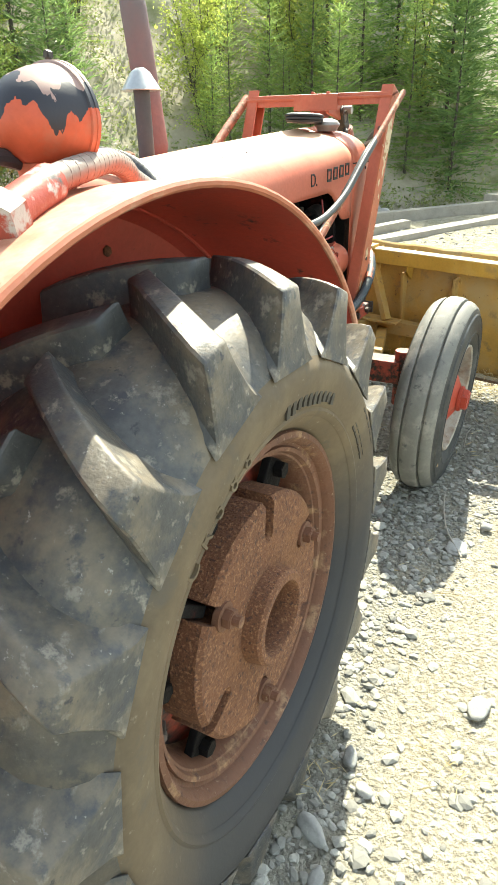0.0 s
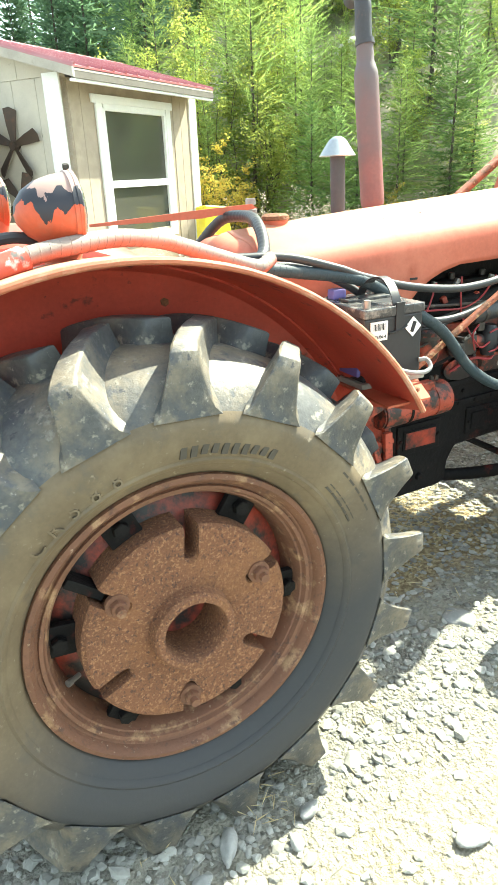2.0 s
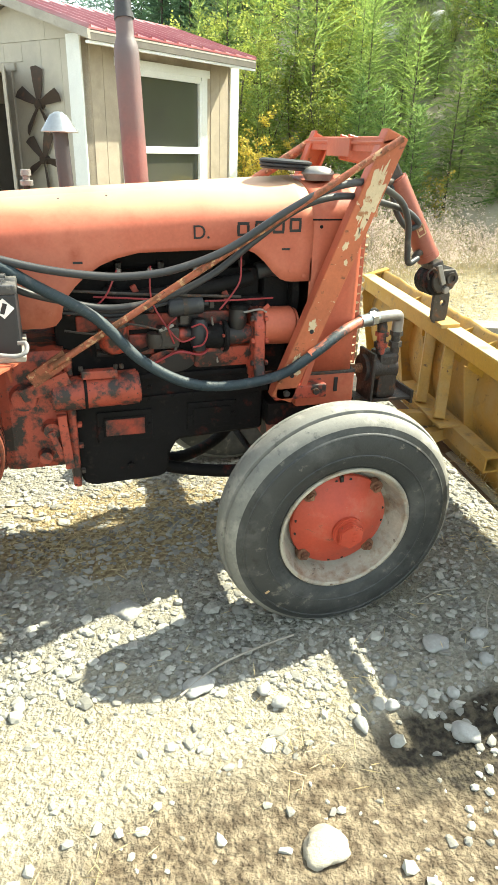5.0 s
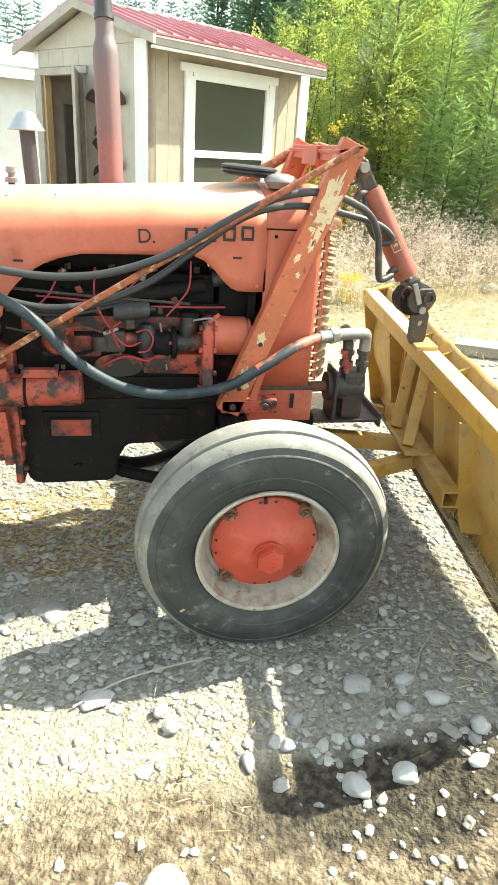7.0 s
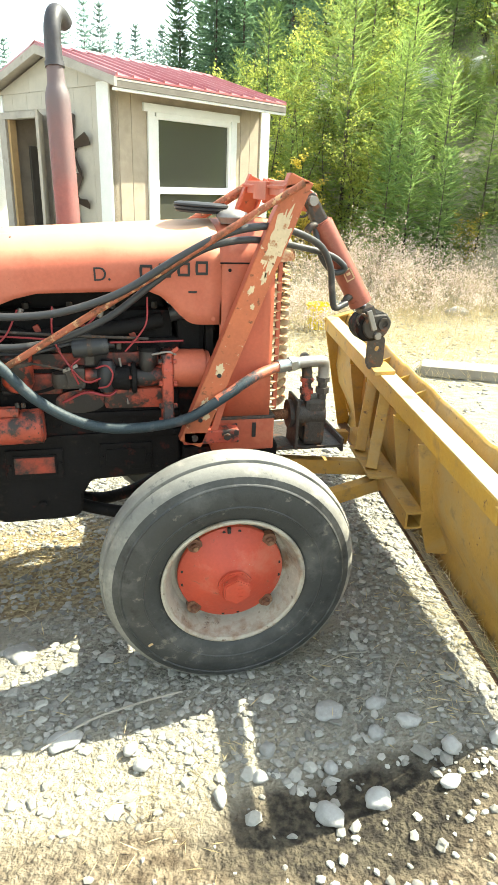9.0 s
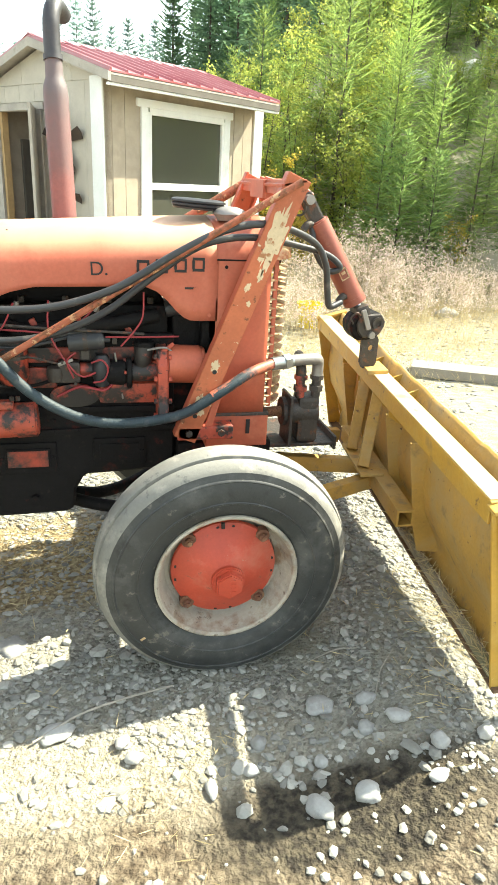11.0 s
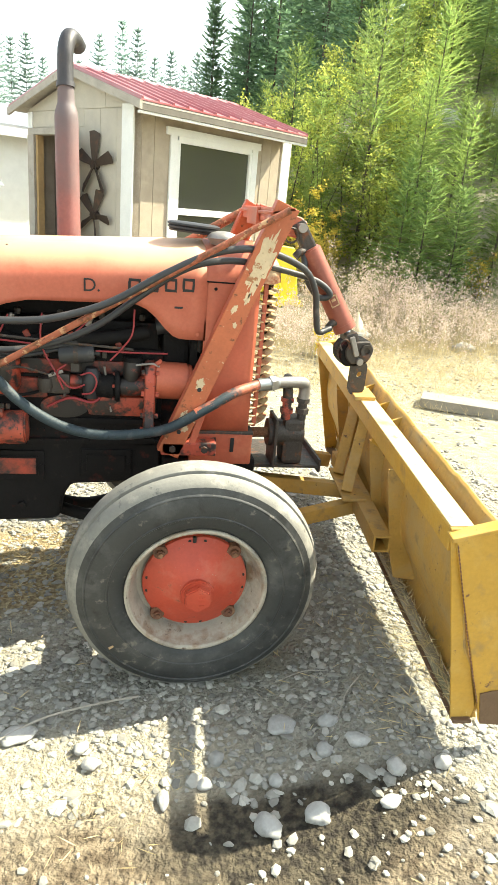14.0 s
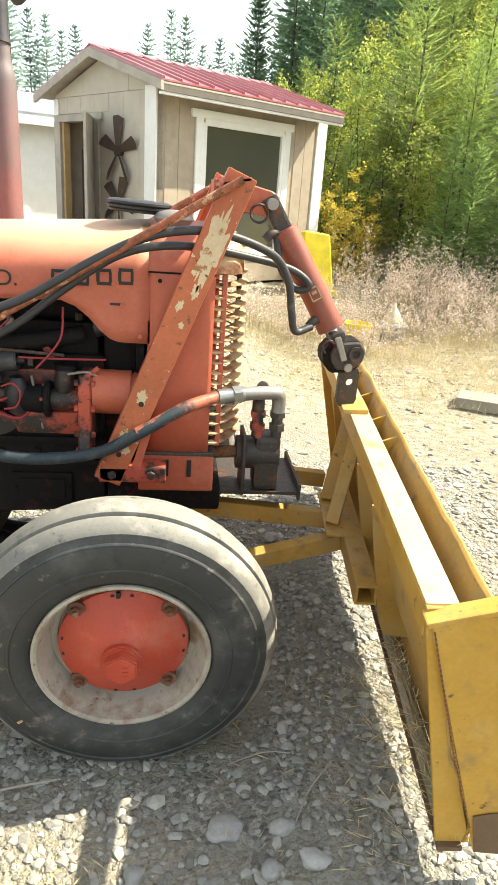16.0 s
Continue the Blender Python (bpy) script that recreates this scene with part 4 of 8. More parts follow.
# --- rear wheel, built round the origin, outer side towards -y ---
def rear_wheel_meshes():
    out = []
    half = [(0.342, -0.120), (0.353, -0.140), (0.366, -0.158), (0.384, -0.173), (0.408, -0.186), (0.44, -0.197), (0.468, -0.200), (0.482, -0.196), (0.495, -0.187), (0.52, -0.172), (0.548, -0.148), (0.570, -0.115), (0.584, -0.075), (0.592, -0.035), (0.594, 0.0)]
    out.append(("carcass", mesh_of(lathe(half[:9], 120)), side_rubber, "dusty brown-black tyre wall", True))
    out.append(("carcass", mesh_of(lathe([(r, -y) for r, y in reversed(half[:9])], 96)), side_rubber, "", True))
    out.append(("tread_band", mesh_of(lathe(half[8:] + [(r, -y) for r, y in reversed(half[8:-1])], 120)), rubber, "pale dusty grey tread rubber", True))
    out.append(("bead_ring", mesh_of(lathe([(0.384, -0.174), (0.390, -0.182), (0.396, -0.185), (0.402, -0.183)], 96)), side_rubber, "", True))
    def lug_mesh(side):
        bm = bmesh.new()
        rows = []
        for s_ in np.linspace(0, 1, 8):
            y = side * (-0.018 + 0.205 * s_)
            ang = -0.21 * (1 - s_) ** 1.15
            top = 0.646 - 0.030 * s_ ** 2.5
            foot = 0.584 - 0.088 * s_ ** 2.4
            wt = 0.023 + 0.005 * s_ + (0.006 if s_ == 0 else 0)
            wf = wt + 0.014 + 0.017 * s_ ** 2
            rows.append((y, ang, wt / top, wf / foot, top, foot))
        prev = None
        for y, ang, ht, hf, top, foot in rows:
            flank = [(hf * 1.25, foot - 0.006)] + [(ht + (hf - ht) * (1 - f) ** 1.5, foot + (top - foot) * f) for f in (0.08, 0.25, 0.45, 0.7, 0.93)] + [(ht * 0.93, top)]
            ring = [bm.verts.new((r * math.cos(ang + d), y + side * 0.010 * (0.646 - r) / 0.15, r * math.sin(ang + d))) for d, r in [(-d, r) for d, r in flank] + [(d, r) for d, r in reversed(flank)]]
            m = len(ring)
            if prev:
                for j in range(m):
                    bm.faces.new((prev[j], prev[(j + 1) % m], ring[(j + 1) % m], ring[j]))
            else:
                bm.faces.new(ring)
            prev = ring
        bm.faces.new(prev)
        bmesh.ops.recalc_face_normals(bm, faces=bm.faces)
        bmesh.ops.bevel(bm, geom=[e for e in bm.edges if len(e.link_faces) == 2 and e.calc_face_angle(0) > 0.9], offset=0.0035, segments=1, affect="EDGES")
        return mesh_of(bm)
    outer, inner = lug_mesh(-1), lug_mesh(1)
    for k in range(17):
        out.append(("tread_lug", outer, rubber, "", True, pose(0, 0, 0, 0, -(3.6 + 21.18 * k), 0)))
        out.append(("tread_lug", inner, rubber, "", True, pose(0, 0, 0, 0, -(14.2 + 21.18 * k), 0)))
    rim = [(0.345, -0.125), (0.3525, -0.140), (0.351, -0.150), (0.340, -0.152), (0.331, -0.142), (0.327, -0.128), (0.318, -0.122), (0.300, -0.116), (0.292, -0.100), (0.284, -0.05), (0.280, 0.04), (0.300, 0.12), (0.345, 0.15), (0.300, 0.16)]
    out.append(("rim", mesh_of(lathe(rim, 96)), rim_rust, "rust-red steel rim", True))
    out.append(("rim_ring", mesh_of(lathe([(0.319, -0.121), (0.317, -0.130), (0.309, -0.128), (0.304, -0.117)], 96)), rim_rust, "", True))
    # cast weight: six notches in its edge, bored in the middle
    R, Rb = 0.238, 0.070
    outline = []
    for k in range(6):
        a = radians(25 + 60 * k)
        hw = 0.017
        da = math.asin(hw / R)
        ts = [(R * math.cos(a - da), R * math.sin(a - da))]
        ux, uy = math.cos(a), math.sin(a)
        px, py = -uy, ux
        for rr, off in ((0.175, -hw), (0.163, -hw * 0.7), (0.158, 0), (0.163, hw * 0.7), (0.175, hw)):
            ts.append((ux * rr + px * off, uy * rr + py * off))
        ts.append((R * math.cos(a + da), R * math.sin(a + da)))
        for j in range(1, 9):
            b = a + da + (radians(60) - 2 * da) * j / 9
            ts.append((R * math.cos(b), R * math.sin(b)))
        outline += ts
    bm = bmesh.new()
    m = len(outline)
    inner = []
    for k in range(m):
        b = radians(25) - math.asin(0.017 / R) + 2 * math.pi * (k + 0.0) / m
        inner.append((Rb * math.cos(b), Rb * math.sin(b)))
    levels = []
    for y, shrink in ((-0.062, 0.0), (-0.142, 0.0), (-0.150, 0.008)):
        levels.append([bm.verts.new((q[0] * (1 - shrink / 0.2), y, q[1] * (1 - shrink / 0.2))) for q in outline])
    inn = [[bm.verts.new((q[0], y, q[1])) for q in inner] for y in (-0.150, -0.062)]
    for a, b in ((levels[0], levels[1]), (levels[1], levels[2]), (inn[0], inn[1])):
        for k in range(m):
            bm.faces.new((a[k], a[(k + 1) % m], b[(k + 1) % m], b[k]))
    for a, b in ((levels[2], inn[0]), (levels[0], inn[1])):
        rim_edges = [bm.edges.get((q[k], q[(k + 1) % m])) for q in (a, b) for k in range(m)]
        bmesh.ops.triangle_fill(bm, use_beauty=True, edges=rim_edges)
    out.append(("wheel_weight", mesh_of(bm), rust, "rusted cast-iron wheel weight with six notches", True))
    out.append(("weight_collar", mesh_of(lathe([(0.070, -0.13), (0.070, -0.180), (0.074, -0.186), (0.087, -0.186), (0.093, -0.180), (0.097, -0.148)], 48)), rust, "", True))
    for a in (25, 145, 265):
        c = Vector((0.187 * math.cos(radians(a)), -0.143, 0.187 * math.sin(radians(a))))
        bm = rod(c, c + Vector((0, -0.012, 0)), 0.026, n=16)
        bolt(c + Vector((0, -0.012, 0)), (0, -1, 0), 0.018, 0.016, bm=bm)
        rod(c + Vector((0, -0.02, 0)), c + Vector((0, -0.042, 0)), 0.010, n=10, bm=bm)
        out.append(("weight_bolt", mesh_of(bm), rim_rust, "", True))
        u = Vector((math.cos(radians(a)), 0, math.sin(radians(a))))
        if a != 145:
            continue
        out.append(("clamp_bar", mesh_of(bar_between(c + u * 0.02 + Vector((0, 0.04, 0)), c + u * 0.105 + Vector((0, 0.05, 0)), 0.022, 0.05, (0, 1, 0))), grime, "", False))
    for k in range(6):
        a = radians(55 + 60 * k)
        u = Vector((math.cos(a), 0, math.sin(a)))
        bm = bar_between(u * 0.235 + Vector((0, -0.085, 0)), u * 0.30 + Vector((0, -0.085, 0)), 0.075, 0.018, (0, 1, 0))
        bolt(u * 0.272 + Vector((0, -0.094, 0)), (0, -1, 0), 0.018, 0.02, bm=bm)
        out.append(("rim_lug", mesh_of(bm), grime, "", False))
    v = rod((-0.238, -0.070, -0.095), (-0.258, -0.085, -0.092), 0.006, n=10)
    rod((-0.258, -0.085, -0.092), (-0.268, -0.092, -0.090), 0.008, n=10, bm=v)
    out.append(("valve_stem", mesh_of(v), steel, "brass-tipped valve stem", True))
    # marks on the tyre wall
    def around(deg, r, y=-0.1865):
        a = radians(deg)
        return Matrix.Translation((r * math.cos(a), y, r * math.sin(a))) @ pose(0, 0, 0, 90, 0, 0) @ pose(0, 0, 0, 0, 0, deg - 90)
    for k in range(10):   # maker's name, as plain raised bars
        h_ = 0.011 if k in (2, 3, 7, 8) else 0.014
        bm2 = prism([(-0.0085, -h_), (0.0045, -h_), (0.0095, h_), (-0.0035, h_)], -0.002, 0.002, "z")
        bm2.transform(around(90 - k * 3.0, 0.424, -0.1925))
        out.append(("sidewall_mark", mesh_of(bm2), letter_rubber, "", False))
    marks = bmesh.new()
    for row in range(5):  # small print
        for k in range(5):
            bm2 = box((0, 0, 0), (0.020, 0.005, 0.003))
            bm2.transform(around(38 - k * 3.4, 0.418 + 0.012 * row, -0.190 - 0.0022 * row))
            me = bpy.data.meshes.new("t")
            bm2.to_mesh(me)
            bm2.free()
            marks.from_mesh(me)
            bpy.data.meshes.remove(me)
    out.append(("small_print", mesh_of(marks), letter_rubber, "rows of dark raised small print", False))
    for k, ch in enumerate("CR588"):
        out.append(("sidewall_letter", ("text", ch, 0.044, around(134 - k * 6.4, 0.416, -0.189)), side_rubber, "", False))
    return out


def add_wheel(name, hub_mesh, hub_mat, meshes, m, label):
    hub = link(name, hub_mesh, hub_mat, tractor, label, True, m)
    for pn, me, mat, lab, sm, *at in meshes:
        if isinstance(me, tuple):
            letters(pn, me[1], me[2], 0.003, mat, hub, me[3], lab)
            continue
        link(pn, me, mat, hub, lab, sm, at[0] if at else None)
    return hub


rear_disc = mesh_of(lathe([(0.0, -0.06), (0.10, -0.07), (0.16, -0.075), (0.24, -0.065), (0.285, -0.045), (0.285, -0.03), (0.24, -0.05), (0.10, -0.05), (0.0, -0.05)], 64))
rear_set = rear_wheel_meshes()
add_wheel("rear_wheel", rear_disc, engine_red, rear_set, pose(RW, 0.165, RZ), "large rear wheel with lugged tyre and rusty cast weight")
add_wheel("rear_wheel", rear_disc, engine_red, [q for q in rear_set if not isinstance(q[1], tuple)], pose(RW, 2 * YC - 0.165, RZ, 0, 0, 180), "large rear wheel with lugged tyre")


# --- front wheel ---
def front_wheel_meshes():
    out = []
    yc = -0.035     # the tyre sits outboard of the stub axle's middle
    wall = [(0.220, 0.066), (0.228, 0.080), (0.246, 0.091), (0.270, 0.098), (0.298, 0.100), (0.326, 0.098), (0.348, 0.092), (0.364, 0.0855), (0.371, 0.083)]
    out.append(("tyre_wall", mesh_of(lathe([(r, yc - h) for r, h in wall], 96)), front_rubber, "dark grey worn tyre wall", True))
    out.append(("wall_ring", mesh_of(lathe([(r, yc - h) for r, h in ((0.274, 0.0975), (0.277, 0.1015), (0.280, 0.1015), (0.283, 0.0985))], 96)), front_rubber, "", True))
    out.append(("wall_ring", mesh_of(lathe([(r, yc - h) for r, h in ((0.343, 0.092), (0.347, 0.0955), (0.350, 0.094), (0.353, 0.089))], 96)), front_rubber, "", True))
    tread = [(0.371, -0.083), (0.380, -0.078), (0.391, -0.064), (0.397, -0.051), (0.3965, -0.043), (0.386, -0.0405), (0.386, -0.0355), (0.402, -0.033), (0.406, -0.026), (0.408, -0.013), (0.4085, 0.0)]
    tread += [(r, -h) for r, h in reversed(tread[:-1])]
    out.append(("tread", mesh_of(lathe([(r, yc + h) for r, h in tread], 96)), tread_rubber, "scuffed ribbed tread", True))
    out.append(("tyre_wall", mesh_of(lathe([(r, yc + h) for r, h in reversed(wall)], 72)), front_rubber, "", True))
    rim = [(0.221, -0.108), (0.2275, -0.116), (0.2265, -0.123), (0.220, -0.125), (0.213, -0.119), (0.209, -0.100), (0.203, -0.088), (0.200, -0.080), (0.195, -0.058), (0.187, -0.042), (0.174, -0.036), (0.172, -0.025), (0.172, 0.005), (0.215, 0.02), (0.226, 0.03)]
    out.append(("rim", mesh_of(lathe(rim, 72)), rim_white, "dirty white painted rim", True))
    out.append(("rim_plate", mesh_of(lathe([(0.172, -0.026), (0.10, -0.026), (0.10, -0.016), (0.172, -0.016)], 72, closed=True)), rim_white, "", True))
    for ax, az in ((-1, 1), (1, 1), (-1, -1), (1, -1)):
        c = Vector((0.117 * ax, -0.066, 0.116 * az))
        bm = rod(c + Vector((0, 0.02, 0)), c + Vector((0, -0.006, 0)), 0.023, n=18)
        bolt(c + Vector((0, -0.006, 0)), (0, -1, 0), 0.014, 0.013, bm=bm)
        rod(c + Vector((0, -0.015, 0)), c + Vector((0, -0.026, 0)), 0.008, n=10, bm=bm)
        out.append(("wheel_nut", mesh_of(bm), rim_rust, "", True))
    for k in range(8):
        a = radians(90 * (k // 2) + (10 if k % 2 else -8))
        c = Vector((0.157 * math.cos(a), -0.0665, 0.157 * math.sin(a)))
        out.append(("cap_hole", mesh_of(rod(c, c + Vector((0, -0.002, 0)), 0.005, n=10)), ink, "", False))
    hexm = rod((0, -0.125, 0), (0, -0.142, 0), 0.054, n=24, bevel=0.004)
    rod((0, -0.140, 0), (0, -0.166, 0), 0.046, n=6, bm=hexm, bevel=0.004)
    out.append(("hub_nut", mesh_of(hexm), cap_red, "red hexagonal hub nut", False))
    bars = bmesh.new()
    for k in range(4):
        box((0.010, -0.1665, 0.022 - k * 0.014), (0.016, 0.002, 0.008), bm=bars)
    out.append(("hub_mark", mesh_of(bars), cap_red, "", False))
    mk = box((0, 0, 0), (0.016, 0.003, 0.007))
    mk.transform(Matrix.Translation((-0.262, -0.134, -0.195)) @ pose(0, 0, 0, 0, -35, 0))
    out.append(("chalk_mark", mesh_of(mk), slat_cream, "small white scuff", False))
    out.append(("clip", mesh_of(box((-0.012, -0.070, 0.163), (0.010, 0.012, 0.018))), ink, "", False))
    return out


front_cap = mesh_of(lathe([(0.0, -0.134), (0.050, -0.126), (0.10, -0.097), (0.150, -0.071), (0.168, -0.062), (0.170, -0.050), (0.14, -0.04), (0.0, -0.04)], 72))
front_set = front_wheel_meshes()
add_wheel("front_wheel", front_cap, cap_red, front_set, pose(FW, 0.150, FZ, 3.5, 0, 0.3), "front wheel with ribbed tyre, white rim and red cap")
add_wheel("front_wheel", front_cap, cap_red, front_set, pose(FW, 2 * YC - 0.150, FZ, 3.5, 0, 180), "front wheel with ribbed tyre, white rim and red cap")

# --- fenders ---
def fender(sgn, label):
    """sgn 1: the side by the yard; -1: the far side."""
    def yy(y):
        return y if sgn > 0 else 2 * YC - y
    bm = bmesh.new()
    a0, a1, n = radians(29.4), radians(172), 60
    section = [(0.452, 0.40), (0.450, 0.55), (0.448, 0.66), (0.43, 0.708), (0.39, 0.734), (0.30, 0.748), (0.20, 0.757), (0.13, 0.761), (0.106, 0.761), (0.098, 0.753)]
    prev = None
    for k in range(n + 1):
        a = a0 + (a1 - a0) * k / n
        ring = []
        for y, r in section:
            aa = a
            if k == 0:
                aa = a - 0.10 * (y - 0.10) / 0.35
            ring.append(bm.verts.new((FEX + (r + FER) * math.cos(aa), yy(y), FEZ + (r + FER) * math.sin(aa))))
        if prev:
            for j in range(len(section) - 1):
                bm.faces.new((prev[j], prev[j + 1], ring[j + 1], ring[j]))
        prev = ring
    ob = T("fender", bm, fender_paint, label, smooth=True)
    md = ob.modifiers.new("sheet", "SOLIDIFY")
    md.thickness, md.offset = 0.005, 0.0
    ob.data.materials.clear()
    for mm in ((pale_top, fender_paint) if sgn > 0 else (fender_paint, pale_top)):
        ob.data.materials.append(mm)
    md.material_offset = 1
    lip = [(FEX + (0.759 + FER) * math.cos(a0 + (a1 - a0) * k / 40), yy(0.101), FEZ + (0.759 + FER) * math.sin(a0 + (a1 - a0) * k / 40)) for k in range(41)]
    part("rolled_lip", tube(lip, 0.0075, 8, 1), lip_paint, ob, "", True)
    bead = [(FEX + (0.727 + FER) * math.cos(a), yy(0.392), FEZ + (0.727 + FER) * math.sin(a)) for a in np.linspace(a0 + 0.05, a1, 40)]
    part("seam", tube(bead, 0.004, 6, 1), fender_paint, ob, "", True)
    for x in (-2.02, -1.62):
        c = Vector((x, yy(0.446), FEZ + 0.71))
        part("fender_bolt", bolt(c, (0, -sgn, 0), 0.011, 0.008), rust, ob)
    return ob


fender(1, "wide curved red fender over the rear tyre")
fender(-1, "wide curved red fender over the far rear tyre")


# --- fender lamps ---
def lamp(y, label):
    c = Vector((-1.876, y, 1.434))
    prof = [(r * 0.72, x * 0.72) for r, x in ((0.0, -0.118), (0.030, -0.110), (0.060, -0.088), (0.082, -0.052), (0.095, -0.010), (0.100, 0.020), (0.102, 0.030), (0.106, 0.034), (0.106, 0.048), (0.100, 0.056), (0.09, 0.058))]
    shell = T("lamp", lathe(prof, 48, "X", Matrix.Translation(c)), lamp_paint, label, smooth=True)
    part("lens", lathe([(0.069, 0.040), (0.056, 0.048), (0.030, 0.053), (0.0, 0.055)], 40, "X", Matrix.Translation(c)), chrome, shell, "dull glass lens", True)
    part("rim_band", lathe([(0.0735, 0.020), (0.0765, 0.0215), (0.0765, 0.0275), (0.0745, 0.029), (0.0775, 0.0305), (0.0775, 0.037), (0.074, 0.039)], 48, "X", Matrix.Translation(c)), lamp_paint, shell, "", True)
    b = rod(c + Vector((0.029, 0, 0.074)), c + Vector((0.029, 0, 0.086)), 0.005, n=10)
    bolt(c + Vector((0.024, 0, 0.083)), (1, 0, 0), 0.006, 0.012, bm=b)
    part("clamp_screw", b, dark_steel, shell)
    part("lamp_foot", rod(c + Vector((0, 0, -0.105)), c + Vector((0, 0, -0.055)), 0.036, 0.046, 24), paint, shell, "", True)
    return shell


lamp_paint = material("blackened_orange_lamp_paint", (0.48, 0.085, 0.035), 0.42, spots=[((0.40, 0.15, 0.09), 10, 0.6, 0.2)], bump=0.05)
def blacken():
    """Peeling black band over the upper half of the lamp shell."""
    nt = lamp_paint.node_tree
    N, L = nt.nodes, nt.links
    p = N["Principled BSDF"]
    src = p.inputs["Base Color"].links[0].from_socket
    tc = N.new("ShaderNodeTexCoord")
    sep = N.new("ShaderNodeSeparateXYZ")
    L.new(tc.outputs["Object"], sep.inputs[0])
    n = N.new("ShaderNodeTexNoise")
    n.inputs["Scale"].default_value, n.inputs["Detail"].default_value = 26, 5
    mp = N.new("ShaderNodeMapping")
    mp.inputs["Scale"].default_value = (1, 1, 0.35)
    L.new(tc.outputs["Object"], mp.inputs[0])
    L.new(mp.outputs[0], n.inputs["Vector"])
    def ma(op, a, b, c=None):
        x = N.new("ShaderNodeMath")
        x.operation = op
        for i, v in enumerate((a, b, c)):
            if v is None:
                continue
            if isinstance(v, float):
                x.inputs[i].default_value = v
            else:
                L.new(v, x.inputs[i])
        return x.outputs[0]
    edge = ma("MULTIPLY_ADD", n.outputs[0], 0.13, 1.376)
    low = ma("GREATER_THAN", sep.outputs[2], edge)
    hi = ma("LESS_THAN", sep.outputs[2], ma("MULTIPLY_ADD", n.outputs[0], 0.13, 1.410))
    both = ma("MULTIPLY", low, hi)
    mix = N.new("ShaderNodeMix")
    mix.data_type = "RGBA"
    L.new(both, mix.inputs[0])
    L.new(src, mix.inputs[6])
    mix.inputs[7].default_value = (0.025, 0.025, 0.035, 1)
    top = N.new("ShaderNodeMix")
    top.data_type = "RGBA"
    L.new(ma("GREATER_THAN", sep.outputs[2], ma("MULTIPLY_ADD", n.outputs[0], 0.13, 1.410)), top.inputs[0])
    L.new(mix.outputs[2], top.inputs[6])
    top.inputs[7].default_value = (0.36, 0.24, 0.21, 1)
    L.new(top.outputs[2], p.inputs["Base Color"])


blacken()
lamp(0.318, "bullet-shaped lamp, orange paint blackened on top")
lamp(2 * YC - 0.318, "bullet-shaped orange lamp on the far fender")

# --- hood ---
def hood_top(x):
    return interp(x, [-1.3, -0.8, -0.27, 0.04, 0.24], [1.324, 1.361, 1.394, 1.413, 1.420])


def hood_section(x, zb, half=0.245, n=14):
    top = hood_top(x)
    pts = []
    if zb < top - 0.14:
        for k in range(4):
            pts.append((-half, zb + (top - 0.13 - zb) * k / 4))
    for k in range(n + 1):
        a = math.pi / 2 * k / n
        pts.append((-half + 0.20 * (1 - math.cos(a)) * 1.0 if False else -(half - 0.19) - 0.19 * math.cos(a), top - 0.13 + 0.115 * math.sin(a)))
    pts.append((0.0, top))
    return pts + [(-y, z) for y, z in reversed(pts[:-1])]


def hood_shell(xs, zbs, mat, name, label):
    bm = bmesh.new()
    prev = None
    for x, zb in zip(xs, zbs):
        ring = [bm.verts.new((x, YC + y, z)) for y, z in hood_section(x, zb)]
        if prev:
            for j in range(len(ring) - 1):
                bm.faces.new((prev[j], prev[j + 1], ring[j + 1], ring[j]))
        prev = ring
    ob = T(name, bm, mat, label, smooth=True)
    md = ob.modifiers.new("sheet", "SOLIDIFY")
    md.thickness, md.offset = 0.004, 0.0
    return ob


EX = [-1.27, -0.86, -0.825, -0.805, -0.800, -0.795, -0.780, -0.755, -0.72, -0.67, -0.62, -0.55, -0.20, -0.16, -0.126, -0.095, -0.066, -0.045, -0.02, 0.048]
EZ = [0.955, 0.955, 0.962, 0.985, 1.010, 1.030, 1.055, 1.085, 1.118, 1.150, 1.170, 1.186, 1.194, 1.178, 1.150, 1.115, 1.090, 1.082, 1.080, 1.080]
hx = sorted({round(float(x), 3) for x in EX + list(np.linspace(-1.25, 0.0, 26))})
hood = hood_shell(hx, [interp(x, EX, EZ) for x in hx], hood_paint, "hood", "long rounded hood in faded orange, crown painted paler for sun glare")
# rounded rear end of the tank under the hood
bm = bmesh.new()
prev = None
for k in range(7):
    a = math.pi / 2 * k / 6
    x, f = -1.27 - 0.075 * math.sin(a), 0.55 + 0.45 * math.cos(a)
    ring = [bm.verts.new((x, YC + y * f, 1.15 + (z - 1.15) * f)) for y, z in hood_section(-1.27, 1.0)]
    if prev:
        for j in range(len(ring) - 1):
            bm.faces.new((prev[j], prev[j + 1], ring[j + 1], ring[j]))
    prev = ring
bm.faces.new(prev)
part("hood_end", bm, hood_paint, hood, "", True)
for x, z in ((-0.78, 1.332), (-0.63, 1.342)):
    part("screw_hole", rod((x, YC - 0.130, z), (x, YC - 0.134, z + 0.008), 0.0035, n=8), ink, hood)
for x, z in ((-0.742, 1.159), (-0.05, 1.190)):
    part("slot", box((x, YC - 0.247, z), (0.030, 0.003, 0.007)), ink, hood)
for x, z in ((-0.03, 1.187), (-0.03, 1.118), (0.02, 1.10), (-0.84, 1.00)):
    part("rivet", rod((x, YC - 0.244, z), (x, YC - 0.250, z), 0.007, n=10), hood_paint, hood, "", True)
